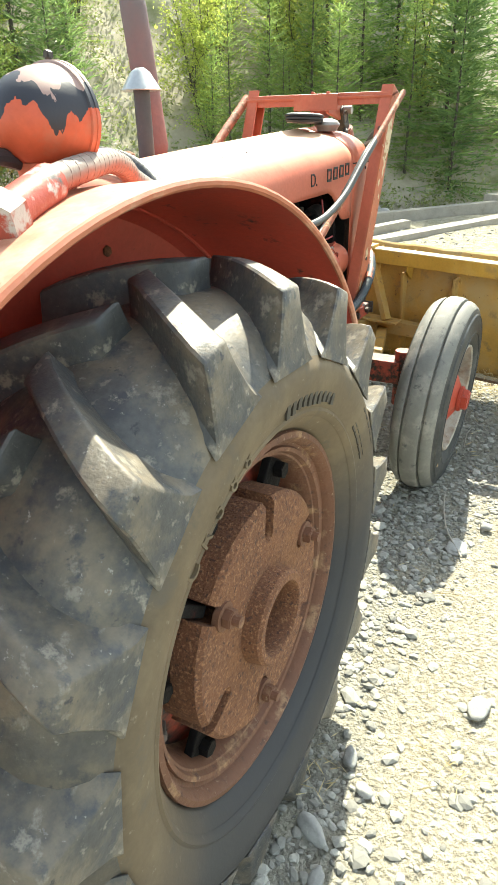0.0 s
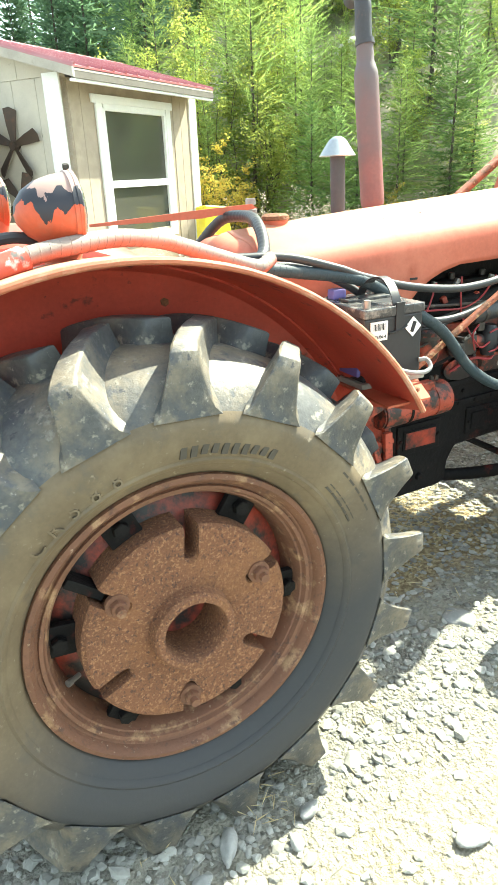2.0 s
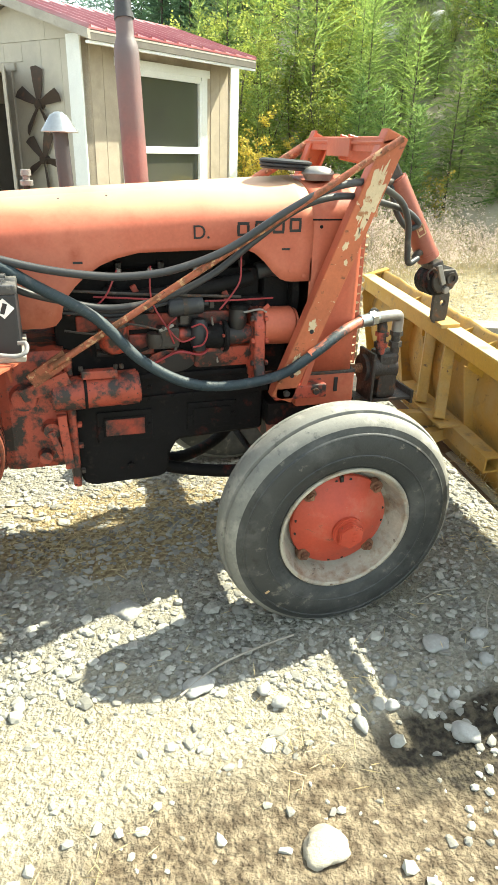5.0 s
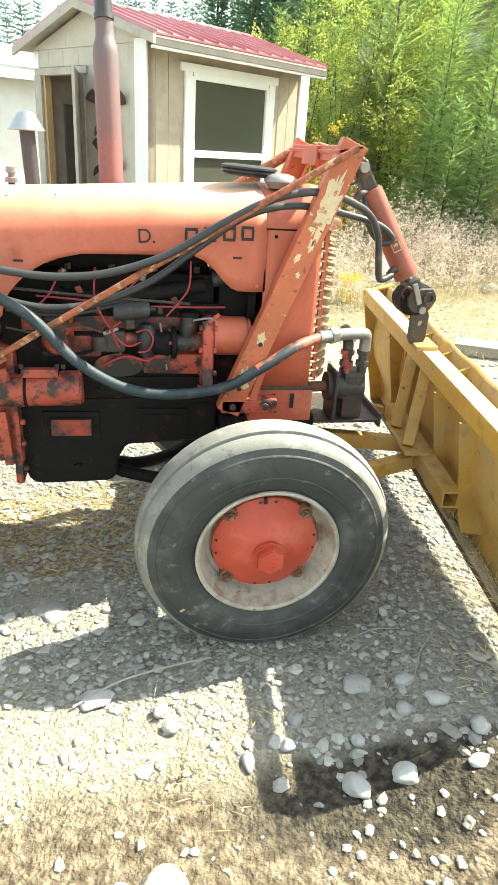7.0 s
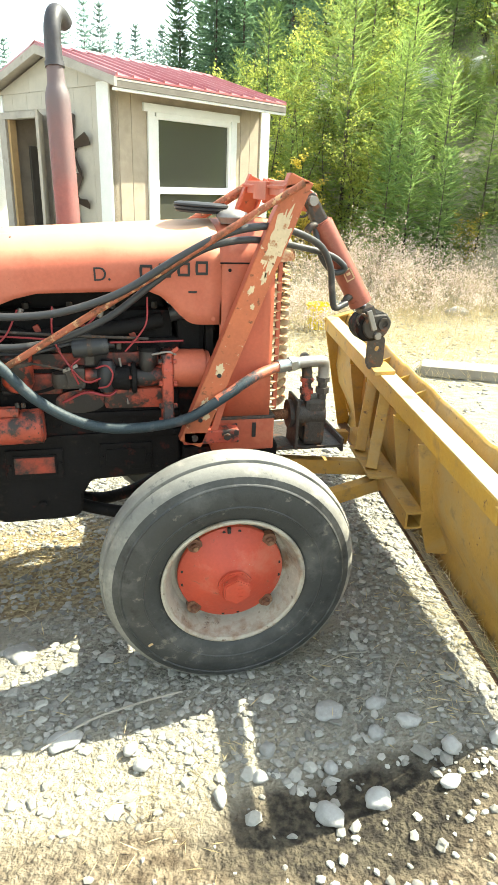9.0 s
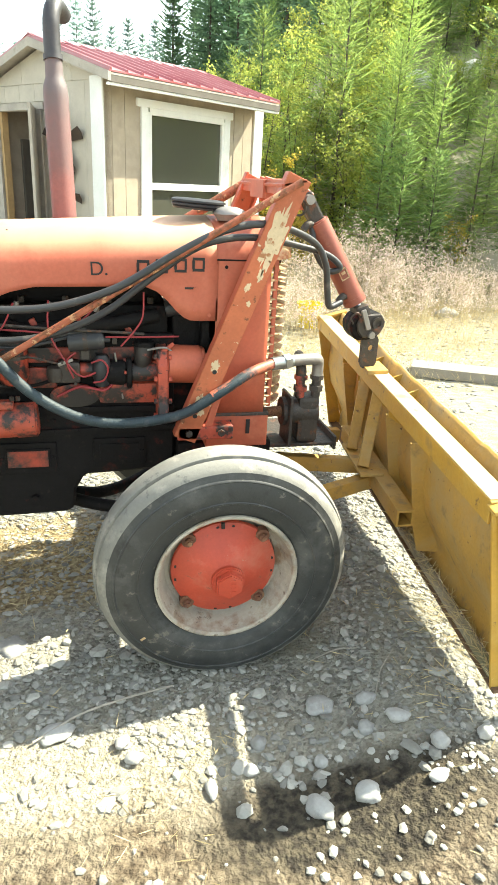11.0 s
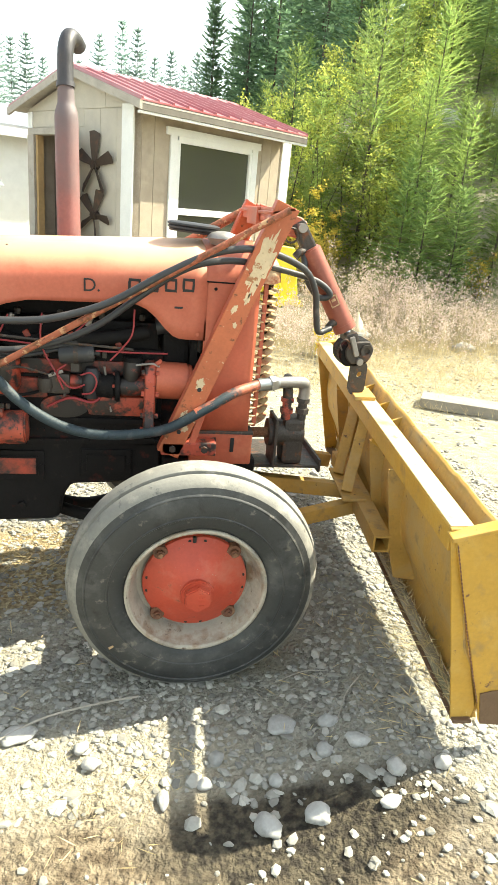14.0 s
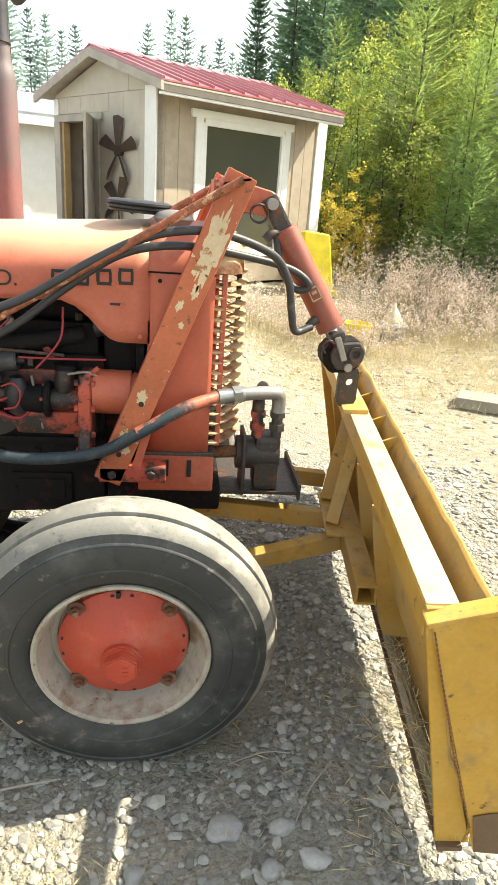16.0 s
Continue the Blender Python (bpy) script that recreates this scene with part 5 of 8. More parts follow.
letters("hood_letter", "D.", 0.062, 0.001, ink, hood, Matrix.Translation((-0.345, YC - 0.2485, 1.246)) @ pose(0, 0, 0, 90, -1.5, 0), "black painted letter")
for k, x in enumerate((-0.203, -0.142, -0.080, -0.020)):   # maker's name as plain black frames
    z = 1.256 + 0.004 * k
    bm = bmesh.new()
    box((x, YC - 0.2485, z + 0.018), (0.040, 0.002, 0.009), bm=bm)
    box((x, YC - 0.2485, z - 0.018), (0.040, 0.002, 0.009), bm=bm)
    box((x - 0.017, YC - 0.2485, z), (0.009, 0.002, 0.027), bm=bm)
    box((x + 0.017, YC - 0.2485, z), (0.008, 0.002, 0.027), bm=bm)
    part("hood_mark", bm, ink, hood, "black painted block")

# --- radiator shell, base and grille ---
sx = list(np.linspace(0.042, 0.232, 6))
hood_shell(sx, [0.735] * 6, paint, "radiator_shell", "orange radiator side panels")
T("shell_front", prism([(0.575, 0.74), (1.025, 0.74), (1.025, 1.28), (0.95, 1.37), (0.80, 1.395), (0.65, 1.37), (0.575, 1.28)], 0.205, 0.222, "x"), grime)
T("radiator_core", box((0.12, YC, 1.02), (0.09, 0.42, 0.60)), grime, "dark radiator core")
T("radiator_base", box((0.135, YC, 0.672), (0.235, 0.50, 0.125), bevel=0.008), paint, "orange cast base below radiator")
T("base_flange", box((0.14, YC, 0.738), (0.225, 0.51, 0.012), bevel=0.003), dark_steel)
for x in (0.105, 0.175):
    T("drain_slot", box((x, YC - 0.252, 0.69), (0.014, 0.006, 0.055)), ink)
for k in range(17):
    z = 0.765 + k * 0.0325
    bm = bmesh.new()
    ring0 = None
    half = 0.222 if z < 1.24 else 0.222 - (z - 1.24) * 0.9
    for j in range(17):
        s = -1 + 2 * j / 16
        y = YC + half * s
        x = 0.228 + 0.105 * (1 - s * s) ** 0.8
        ring = [bm.verts.new((x - 0.016, y, z + 0.000)), bm.verts.new((x + 0.014, y, z - 0.007)), bm.verts.new((x + 0.015, y, z - 0.0035)), bm.verts.new((x - 0.015, y, z + 0.0035))]
        if ring0:
            for i in range(4):
                bm.faces.new((ring0[i], ring0[(i + 1) % 4], ring[(i + 1) % 4], ring[i]))
        else:
            bm.faces.new(ring)
        ring0 = ring
    bm.faces.new(ring0)
    T("grille_slat", bm, slat_cream, "cream-edged orange grille slat" if k == 0 else "")
for y, x in ((YC - 0.196, 0.262), (YC + 0.196, 0.262)):
    T("side_post", box((x, y, 1.03), (0.016, 0.014, 0.56), bevel=0.003), paint, "orange upright behind the slat ends")
T("grille_post", box((0.322, YC, 1.03), (0.014, 0.040, 0.55), bevel=0.003), grille_dark, "dark rusty middle post")
crown = bmesh.new()
prev = None
for k in range(6):
    a = math.pi / 2 * k / 5
    x, f = 0.232 + 0.088 * math.sin(a), 1 - 0.35 * (1 - math.cos(a))
    ring = [crown.verts.new((x, YC + y * f, 1.30 + (z - 1.30) * (1 - 0.5 * (1 - math.cos(a))))) for y, z in hood_section(0.235, 1.286)]
    if prev:
        for j in range(len(ring) - 1):
            crown.faces.new((prev[j], prev[j + 1], ring[j + 1], ring[j]))
    prev = ring
crown.faces.new(prev)
T("grille_crown", crown, slat_cream, "pale rounded crown of the grille", smooth=True)

# --- on top of the hood ---
cap = T("fuel_cap", lathe([(0.0, 0.028), (0.034, 0.026), (0.046, 0.018), (0.048, 0.004), (0.040, 0.0), (0.036, -0.02), (0.0, -0.02)], 32, "Z", Matrix.Translation((-1.093, YC + 0.015, 1.348)) @ Matrix.Diagonal((0.95, 0.95, 0.75, 1))), rust, "round rusty red fuel cap", smooth=True)
T("cap_collar", rod((-1.093, YC + 0.015, 1.325), (-1.093, YC + 0.015, 1.349), 0.040, n=24), paint, smooth=True)
T("radiator_cap", lathe([(0.0, 0.036), (0.020, 0.034), (0.042, 0.024), (0.052, 0.010), (0.054, 0.0), (0.046, -0.012), (0.040, -0.03), (0.0, -0.03)], 36, "Z", Matrix.Translation((0.108, YC - 0.105, 1.424)) @ Matrix.Diagonal((1.1, 0.95, 0.72, 1))), steel, "dull steel radiator cap", smooth=True)
lid = lathe([(0.0, 0.024), (0.078, 0.022), (0.090, 0.017), (0.091, 0.010), (0.085, 0.006), (0.089, 0.003), (0.089, -0.004), (0.083, -0.007), (0.086, -0.010), (0.083, -0.017), (0.0, -0.017)], 44, "Z", Matrix.Translation((0.005, YC - 0.05, 1.449)) @ pose(0, 0, 0, 1, 2.5, 0) @ Matrix.Diagonal((1.06, 0.8, 0.85, 1)))
T("flip_lid", lid, black_plastic, "black grooved plastic lid tilted over the hood", smooth=True)
T("lid_hinge", box((0.085, YC - 0.02, 1.437), (0.05, 0.03, 0.012), bevel=0.003), dark_steel)

# intake stack with conical cap
st = T("intake_pipe", rod((-0.735, 0.985, 1.30), (-0.745, 0.980, 1.54), 0.026, n=24), stack_grey, "dark grey intake pipe", smooth=True)
T("rain_cap", lathe([(0.0, 0.062), (0.012, 0.061), (0.030, 0.050), (0.060, 0.004), (0.064, 0.0), (0.060, -0.003), (0.0, 0.012)], 40, "Z", Matrix.Translation((-0.746, 0.979, 1.534))), galv, "conical galvanised rain cap", smooth=True)

# exhaust: muffler can, neck and elbow
ex0, ex1, ex2 = Vector((-0.463, 1.135, 1.30)), Vector((-0.476, 1.185, 1.850)), Vector((-0.479, 1.200, 1.92))
def exhaust_r(f):
    return interp(f, [0, 0.03, 0.10, 0.80, 0.84, 0.90, 1.0], [0.030, 0.034, 0.046, 0.046, 0.045, 0.033, 0.031]) / 0.046
axis = [ex0.lerp(ex2, k / 40) for k in range(41)]
T("muffler", tube(axis, 0.046, 28, 1, taper=exhaust_r), stack_paint, "tall rust-red muffler", smooth=True)
T("exhaust_elbow", tube([ex2 - Vector((0, 0, 0.01)), (-0.481, 1.208, 1.98), (-0.480, 1.215, 2.045), (-0.470, 1.245, 2.092), (-0.455, 1.300, 2.100), (-0.440, 1.345, 2.082)], 0.031, 24, 8), stack_grey, "burnt grey exhaust elbow", smooth=True)
T("pipe_clamp", rod((-0.4785, 1.197, 1.912), (-0.4795, 1.2, 1.93), 0.036, n=24), stack_grey, smooth=True)

# fitting on the far side
T("valve_post", rod((-0.876, 1.38, 0.95), (-0.876, 1.40, 1.36), 0.014, n=14), dark_steel, smooth=True)
T("valve_head", lathe([(0.0, 0.030), (0.020, 0.030), (0.022, 0.008), (0.014, 0.004), (0.014, -0.008), (0.026, -0.012), (0.026, -0.030), (0.0, -0.030)], 20, "Z", Matrix.Translation((-0.876, 1.40, 1.365))), steel, "grey stacked valve head", smooth=True)
T("control_bar", prism([(-1.66, 1.368), (-1.30, 1.388), (-1.12, 1.396), (-1.10, 1.382), (-1.30, 1.362), (-1.66, 1.360)], 0.92, 0.928, "y"), paint, "flat red bar behind the hood")

# --- engine and driveline ---
block = T("engine_block", box((-0.46, YC, 0.83), (0.74, 0.34, 0.38), bevel=0.012), grime, "black oily engine block with red traces")
T("cylinder_head", box((-0.46, YC, 1.06), (0.70, 0.30, 0.11), bevel=0.012), grime, "dark oily cylinder head")
T("valve_cover", box((-0.46, YC, 1.145), (0.66, 0.20, 0.08), bevel=0.02), grime)
for k in range(5):
    T("head_nut", bolt((-0.75 + 0.145 * k, YC - 0.12, 1.115), (0, 0, 1), 0.012, 0.022), dark_steel)
pan = prism([(-0.80, 0.655), (-0.085, 0.672), (-0.085, 0.50), (-0.42, 0.485), (-0.452, 0.43), (-0.46, 0.352), (-0.49, 0.335), (-0.74, 0.328), (-0.775, 0.345), (-0.80, 0.43)], YC - 0.17, YC + 0.17, "y", bevel=0.01)
T("oil_pan", pan, grime, "black greasy oil pan")
T("pan_rail", box((-0.44, YC, 0.663), (0.74, 0.365, 0.022), pose(0, 0, 0, 0, -1.2, 0), bevel=0.003), grime)
for x0, x1, z0, z1 in ((-0.715, -0.515, 0.505, 0.622), (-0.385, -0.195, 0.525, 0.632)):
    c = box(((x0 + x1) / 2, YC - 0.172, (z0 + z1) / 2), (x1 - x0, 0.016, z1 - z0), bevel=0.005)
    box(((x0 + x1) / 2, YC - 0.181, (z0 + z1) / 2), (x1 - x0 - 0.045, 0.010, z1 - z0 - 0.04), bevel=0.004, bm=c)
    cov = T("side_cover", c, grime, "black rectangular crankcase cover")
    if x0 < -0.5:
        part("cover_panel", box(((x0 + x1) / 2, YC - 0.187, (z0 + z1) / 2), (x1 - x0 - 0.06, 0.004, z1 - z0 - 0.055), bevel=0.001), engine_red, cov, "worn red panel")
    for sx_ in (x0 + 0.012, x1 - 0.012):
        part("cover_bolt", bolt((sx_, YC - 0.18, (z0 + z1) / 2), (0, -1, 0), 0.008, 0.008), grime, cov)
for k in range(9):
    T("pan_bolt", bolt((-0.77 + 0.083 * k, YC - 0.18, 0.655 + 0.0018 * k), (0, -1, 0), 0.008, 0.008), grime)
T("drain_plug", bolt((-0.60, YC - 0.17, 0.40), (0, -1, 0), 0.016, 0.016), grime)
# Dark box added only to block light showing through behind the housing.
T("timing_cover", box((-0.045, YC + 0.03, 0.92), (0.10, 0.36, 0.40), bevel=0.02), grime, "dark box added to close the gap behind the drive housing")
T("panel_seam", box((0.137, YC - 0.2475, 1.285), (0.19, 0.004, 0.005)), grime)
for x in (0.075, 0.195):
    T("panel_screw", rod((x, YC - 0.244, 1.262), (x, YC - 0.2495, 1.262), 0.006, n=10), grime)
# starter motor with its band and solenoid
st = T("starter_motor", rod((-0.86, 0.565, 0.722), (-0.565, 0.565, 0.735), 0.058, n=32, bevel=0.006), cast_red, "red starter motor with worn paint", smooth=True)
part("end_band", rod((-0.635, 0.565, 0.732), (-0.572, 0.565, 0.735), 0.0605, n=32), cast_red, st, "", True)
part("brush_band", rod((-0.755, 0.565, 0.727), (-0.745, 0.565, 0.727), 0.061, n=32), grime, st, "", True)
part("switch", box((-0.70, 0.545, 0.795), (0.12, 0.035, 0.03), bevel=0.006), cast_red, st)
for x in (-0.645, -0.625, -0.76):
    part("terminal", bolt((x, 0.545, 0.808), (0, 0, 1), 0.008, 0.016), dark_steel, st)
# governor drive housing and flange at the front of the engine
hs = T("governor_housing", rod((-0.125, 0.60, 0.918), (0.0, 0.60, 0.915), 0.068, n=36, bevel=0.008), paint, "round orange drive housing", smooth=True)
part("dome", lathe([(0.066, 0.0), (0.060, 0.012), (0.035, 0.020), (0.0, 0.022)], 32, "X", Matrix.Translation((0.0, 0.60, 0.915))), paint, hs, "", True)
fl = T("timing_flange", prism([(0.50, 0.745), (0.70, 0.72), (0.76, 0.72), (0.76, 0.985), (0.66, 0.99), (0.56, 0.975), (0.525, 0.93), (0.525, 0.80)], -0.158, -0.120, "x", bevel=0.005), cast_red, "orange timing case flange")
for y, z in ((0.545, 0.955), (0.532, 0.88), (0.53, 0.80), (0.55, 0.74)):
    part("flange_bolt", bolt((-0.120, y, z), (1, 0, 0), 0.010, 0.012), cast_red, fl)
    part("flange_bolt", bolt((-0.158, y + 0.004, z), (-1, 0, 0), 0.010, 0.012), cast_red, fl)
T("water_elbow", tube([(-0.12, 0.66, 1.10), (-0.06, 0.66, 1.11), (-0.015, 0.68, 1.08), (0.01, 0.70, 1.0), (0.04, 0.71, 0.97)], 0.03, 16), hose_black, "black radiator hose", smooth=True)
T("fan_shroud", rod((0.005, YC, 1.02), (0.03, YC, 1.02), 0.19, n=40), grime, smooth=True)
# manifold, magneto, carburettor and clutter on the near side
T("lower_manifold", box((-0.235, 0.625, 0.815), (0.25, 0.06, 0.085), pose(0, 0, 0, 12, 0, 0), bevel=0.02), cast_red, "orange-red side casting streaked with oil", smooth=True)
mg = T("magneto", rod((-0.245, 0.595, 0.888), (-0.125, 0.597, 0.895), 0.034, n=24, bevel=0.004), half_oily, "dark red magneto body", smooth=True)
part("magneto_flange", rod((-0.262, 0.595, 0.888), (-0.244, 0.595, 0.888), 0.056, n=20, bevel=0.004), grime, mg, "", True)
part("drive_case", rod((-0.335, 0.60, 0.888), (-0.262, 0.598, 0.888), 0.040, 0.046, n=18, bevel=0.004), grime, mg, "", True)
for k in range(5):
    a = radians(72 * k + 20)
    part("flange_screw", bolt((-0.262, 0.595 + 0.046 * math.cos(a), 0.888 + 0.046 * math.sin(a)), (-1, 0, 0), 0.007, 0.009), engine_red, mg)
T("breather", rod((-0.20, 0.60, 0.98), (-0.20, 0.60, 1.0), 0.036, n=20, bevel=0.004), grime, "oily breather lid", smooth=True)
T("manifold_runner", tube([(-0.66, 0.635, 1.05), (-0.60, 0.61, 1.03), (-0.50, 0.605, 1.04), (-0.30, 0.605, 1.06), (-0.15, 0.63, 1.085)], 0.026, 14), grime, "black oily manifold", smooth=True)
for x in (-0.57, -0.42, -0.27):
    T("manifold_clamp", bar_between((x, 0.60, 1.075), (x + 0.03, 0.60, 1.015), 0.02, 0.016, (0, 1, 0)), engine_red)
T("governor_arm", bar_between((-0.15, 0.565, 0.96), (-0.10, 0.56, 1.0), 0.014, 0.008, (0, 1, 0)), cast_red)
T("oil_line", tube([(-0.70, 0.60, 0.86), (-0.62, 0.585, 0.845), (-0.53, 0.59, 0.86), (-0.48, 0.60, 0.90)], 0.006, 8), grime, smooth=True)
T("oil_line", tube([(-0.30, 0.60, 0.86), (-0.34, 0.58, 0.83), (-0.42, 0.59, 0.84), (-0.50, 0.61, 0.80)], 0.005, 8), wire_red, smooth=True)
T("magneto_drive", rod((-0.19, 0.60, 0.895), (-0.125, 0.60, 0.905), 0.030, n=20), cast_red, smooth=True)
T("elbow_pipe", tube([(-0.205, 0.60, 0.915), (-0.203, 0.595, 0.945), (-0.20, 0.60, 0.985)], 0.030, 18, taper=lambda f: 1 + 0.1 * f), half_oily, "orange pipe elbow", smooth=True)
T("distributor", lathe([(0.0, 0.05), (0.020, 0.05), (0.030, 0.03), (0.036, 0.0), (0.032, -0.03), (0.024, -0.06), (0.0, -0.06)], 24, "Z", Matrix.Translation((-0.345, 0.59, 0.905))), black_plastic, "black distributor cap", smooth=True)
T("coil", rod((-0.455, 0.585, 0.998), (-0.335, 0.585, 1.008), 0.032, n=28, bevel=0.004), hose_black, "dark cylindrical coil", smooth=True)
T("coil_bracket", box((-0.40, 0.60, 0.965), (0.03, 0.05, 0.05), bevel=0.004), dark_steel)
T("carburettor", box((-0.455, 0.60, 0.895), (0.075, 0.06, 0.075), bevel=0.012), dark_steel, "dark grey carburettor")
T("carb_bowl", lathe([(0.0, 0.03), (0.028, 0.028), (0.032, 0.0), (0.026, -0.022), (0.0, -0.028)], 24, "Z", Matrix.Translation((-0.50, 0.59, 0.885))), dark_steel, smooth=True)
T("filter_cup", lathe([(0.0, 0.065), (0.046, 0.063), (0.052, 0.055), (0.052, -0.035), (0.040, -0.060), (0.018, -0.070), (0.0, -0.072)], 32, "Z", Matrix.Translation((-0.640, 0.60, 0.915))), half_oily, "orange filter cup with oily grime", smooth=True)
T("inspection_ring", lathe([(0.085, -0.008), (0.085, 0.008), (0.0, 0.012), (0.0, -0.012)], 40, "Y", Matrix.Translation((-0.440, 0.622, 0.80)) @ Matrix.Diagonal((1.0, 1, 0.5, 1)), closed=True), half_oily, "oval red inspection rim", smooth=True)
for k, (a, b) in enumerate((((-0.52, 0.60, 1.10), (-0.505, 0.60, 1.13)), ((-0.36, 0.60, 1.10), (-0.35, 0.60, 1.13)), ((-0.62, 0.60, 1.10), (-0.61, 0.60, 1.13)))):
    T("spark_plug", rod(a, b, 0.010, n=10), steel, smooth=True)
WIRES = [
    [(-0.51, 0.58, 1.14), (-0.515, 0.57, 1.06), (-0.50, 0.57, 1.0), (-0.45, 0.56, 0.92), (-0.41, 0.56, 0.885), (-0.36, 0.565, 0.90)],
    [(-0.35, 0.58, 1.13), (-0.42, 0.57, 1.065), (-0.50, 0.57, 1.035), (-0.60, 0.57, 1.04), (-0.70, 0.58, 1.045)],
    [(-0.20, 0.58, 1.17), (-0.205, 0.57, 1.09), (-0.235, 0.565, 1.04), (-0.28, 0.56, 0.99)],
    [(-0.62, 0.58, 1.13), (-0.66, 0.57, 1.05), (-0.72, 0.56, 1.00), (-0.74, 0.55, 0.99)],
    [(-0.38, 0.555, 0.935), (-0.345, 0.55, 0.945), (-0.325, 0.55, 0.915), (-0.34, 0.55, 0.875), (-0.375, 0.555, 0.865)],
    [(-0.33, 0.57, 1.02), (-0.20, 0.57, 1.02), (-0.08, 0.58, 1.02)],
    [(-0.44, 0.56, 0.88), (-0.46, 0.555, 0.94), (-0.43, 0.56, 0.97)],
]
for w in WIRES:
    T("ignition_wire", tube(w, 0.0032, 8, 6), wire_red, "thin red wire", smooth=True)
T("fuel_line", tube([(-0.19, 0.57, 0.975), (-0.13, 0.56, 0.985), (-0.10, 0.57, 0.96), (-0.11, 0.58, 0.93)], 0.004, 8), steel, smooth=True)
T("throttle_rod", tube([(-0.80, 0.58, 1.07), (-0.55, 0.575, 1.05), (-0.20, 0.575, 1.03)], 0.005, 8, 4), dark_steel, smooth=True)
# studs, brackets and lines in the engine bay
for k in range(8):
    T("block_bolt", bolt((-0.78 + 0.092 * k, YC - 0.17, 0.985), (0, -1, 0), 0.010, 0.010), grime if k % 3 else engine_red)
for k in range(6):
    T("block_bolt", bolt((-0.74 + 0.11 * k, YC - 0.172, 0.70 + 0.002 * k), (0, -1, 0), 0.009, 0.009), grime)
T("push_rod_cover", box((-0.46, YC - 0.168, 0.945), (0.60, 0.02, 0.055), bevel=0.006), engine_red, "oily red cover plate on the block")
T("water_jacket_cover", box((-0.60, YC - 0.170, 0.865), (0.20, 0.022, 0.075), bevel=0.008), engine_red, "oily red jacket cover")
T("block_rib", box((-0.44, YC - 0.172, 0.745), (0.70, 0.02, 0.022), bevel=0.005), grime)
for x in (-0.70, -0.52, -0.30):
    T("loom_clip", box((x, 0.60, 1.002), (0.016, 0.03, 0.022), bevel=0.003), dark_steel)
for dz, r in ((0.0, 0.007), (0.014, 0.005), (-0.013, 0.006)):
    T("wire_loom", tube([(-0.80, 0.585, 1.01 + dz), (-0.62, 0.578, 0.995 + dz), (-0.45, 0.58, 1.03 + dz), (-0.34, 0.585, 1.035 + dz)], r, 8, 6), hose_black, "dark bundled wire" if dz == 0 else "", smooth=True)
T("coil_strap", rod((-0.405, 0.585, 1.002), (-0.390, 0.585, 1.003), 0.0345, n=24), dark_steel, smooth=True)
T("coil_tower", rod((-0.335, 0.585, 1.008), (-0.315, 0.585, 1.010), 0.012, n=14), black_plastic, smooth=True)
T("carb_throat", rod((-0.42, 0.60, 0.90), (-0.37, 0.602, 0.90), 0.026, n=18, bevel=0.003), engine_red, "", smooth=True)
T("carb_lever", bar_between((-0.49, 0.565, 0.925), (-0.44, 0.562, 0.945), 0.012, 0.005, (0, 1, 0)), steel)
for x, z in ((-0.475, 0.935), (-0.435, 0.86), (-0.50, 0.90)):
    T("carb_screw", bolt((x, 0.568, z), (0, -1, 0), 0.006, 0.008), dark_steel)
T("choke_cable", tube([(-0.80, 0.57, 0.94), (-0.70, 0.555, 0.93), (-0.60, 0.56, 0.955), (-0.49, 0.565, 0.93)], 0.0035, 8, 6), dark_steel, smooth=True)
T("filter_clamp", rod((-0.640, 0.60, 0.945), (-0.640, 0.60, 0.957), 0.0545, n=28), dark_steel, smooth=True)
T("filter_bolt", bolt((-0.640, 0.60, 0.98), (0, 0, 1), 0.014, 0.016), engine_red)
T("dipstick", rod((-0.275, 0.60, 0.79), (-0.30, 0.59, 0.96), 0.004, n=8), steel, smooth=True)
# clutch housing and transmission
T("clutch_housing", box((-0.92, YC, 0.66), (0.24, 0.44, 0.44), bevel=0.04), cast_red, "red cast clutch housing")
T("housing_flange", box((-0.800, YC, 0.61), (0.030, 0.46, 0.50), bevel=0.012), cast_red)
for z in (0.42, 0.52, 0.60, 0.68, 0.76):
    T("housing_bolt", bolt((-0.785, YC - 0.215, z), (1, 0, 0), 0.012, 0.016), cast_red)
for x, z, r in ((-0.87, 0.60, 0.035), (-0.90, 0.50, 0.028), (-0.95, 0.72, 0.05)):
    T("housing_boss", rod((x, YC - 0.21, z), (x, YC - 0.255, z), r, r * 0.8, n=20), cast_red, smooth=True)
T("linkage_arm", bar_between((-0.955, 0.535, 0.735), (-0.80, 0.53, 0.795), 0.045, 0.014, (0, 1, 0)), cast_red, "short red linkage arm")
T("strut", bar_between((-0.835, 0.535, 0.66), (-0.822, 0.535, 0.46), 0.030, 0.022, (0, 1, 0)), cast_red)
T("strut", bar_between((-0.875, 0.545, 0.60), (-0.842, 0.54, 0.50), 0.022, 0.016, (0, 1, 0)), cast_red)
T("transmission", box((-1.42, YC, 0.66), (0.80, 0.42, 0.46), bevel=0.05), cast_red, "red cast transmission case")
T("dash_panel", box((-1.30, YC, 1.02), (0.05, 0.40, 0.40), bevel=0.01), engine_red)
T("rear_axle", rod((RW, 0.15, RZ), (RW, 2 * YC - 0.15, RZ), 0.09, n=28), grime, "greasy rear axle tube", smooth=True)
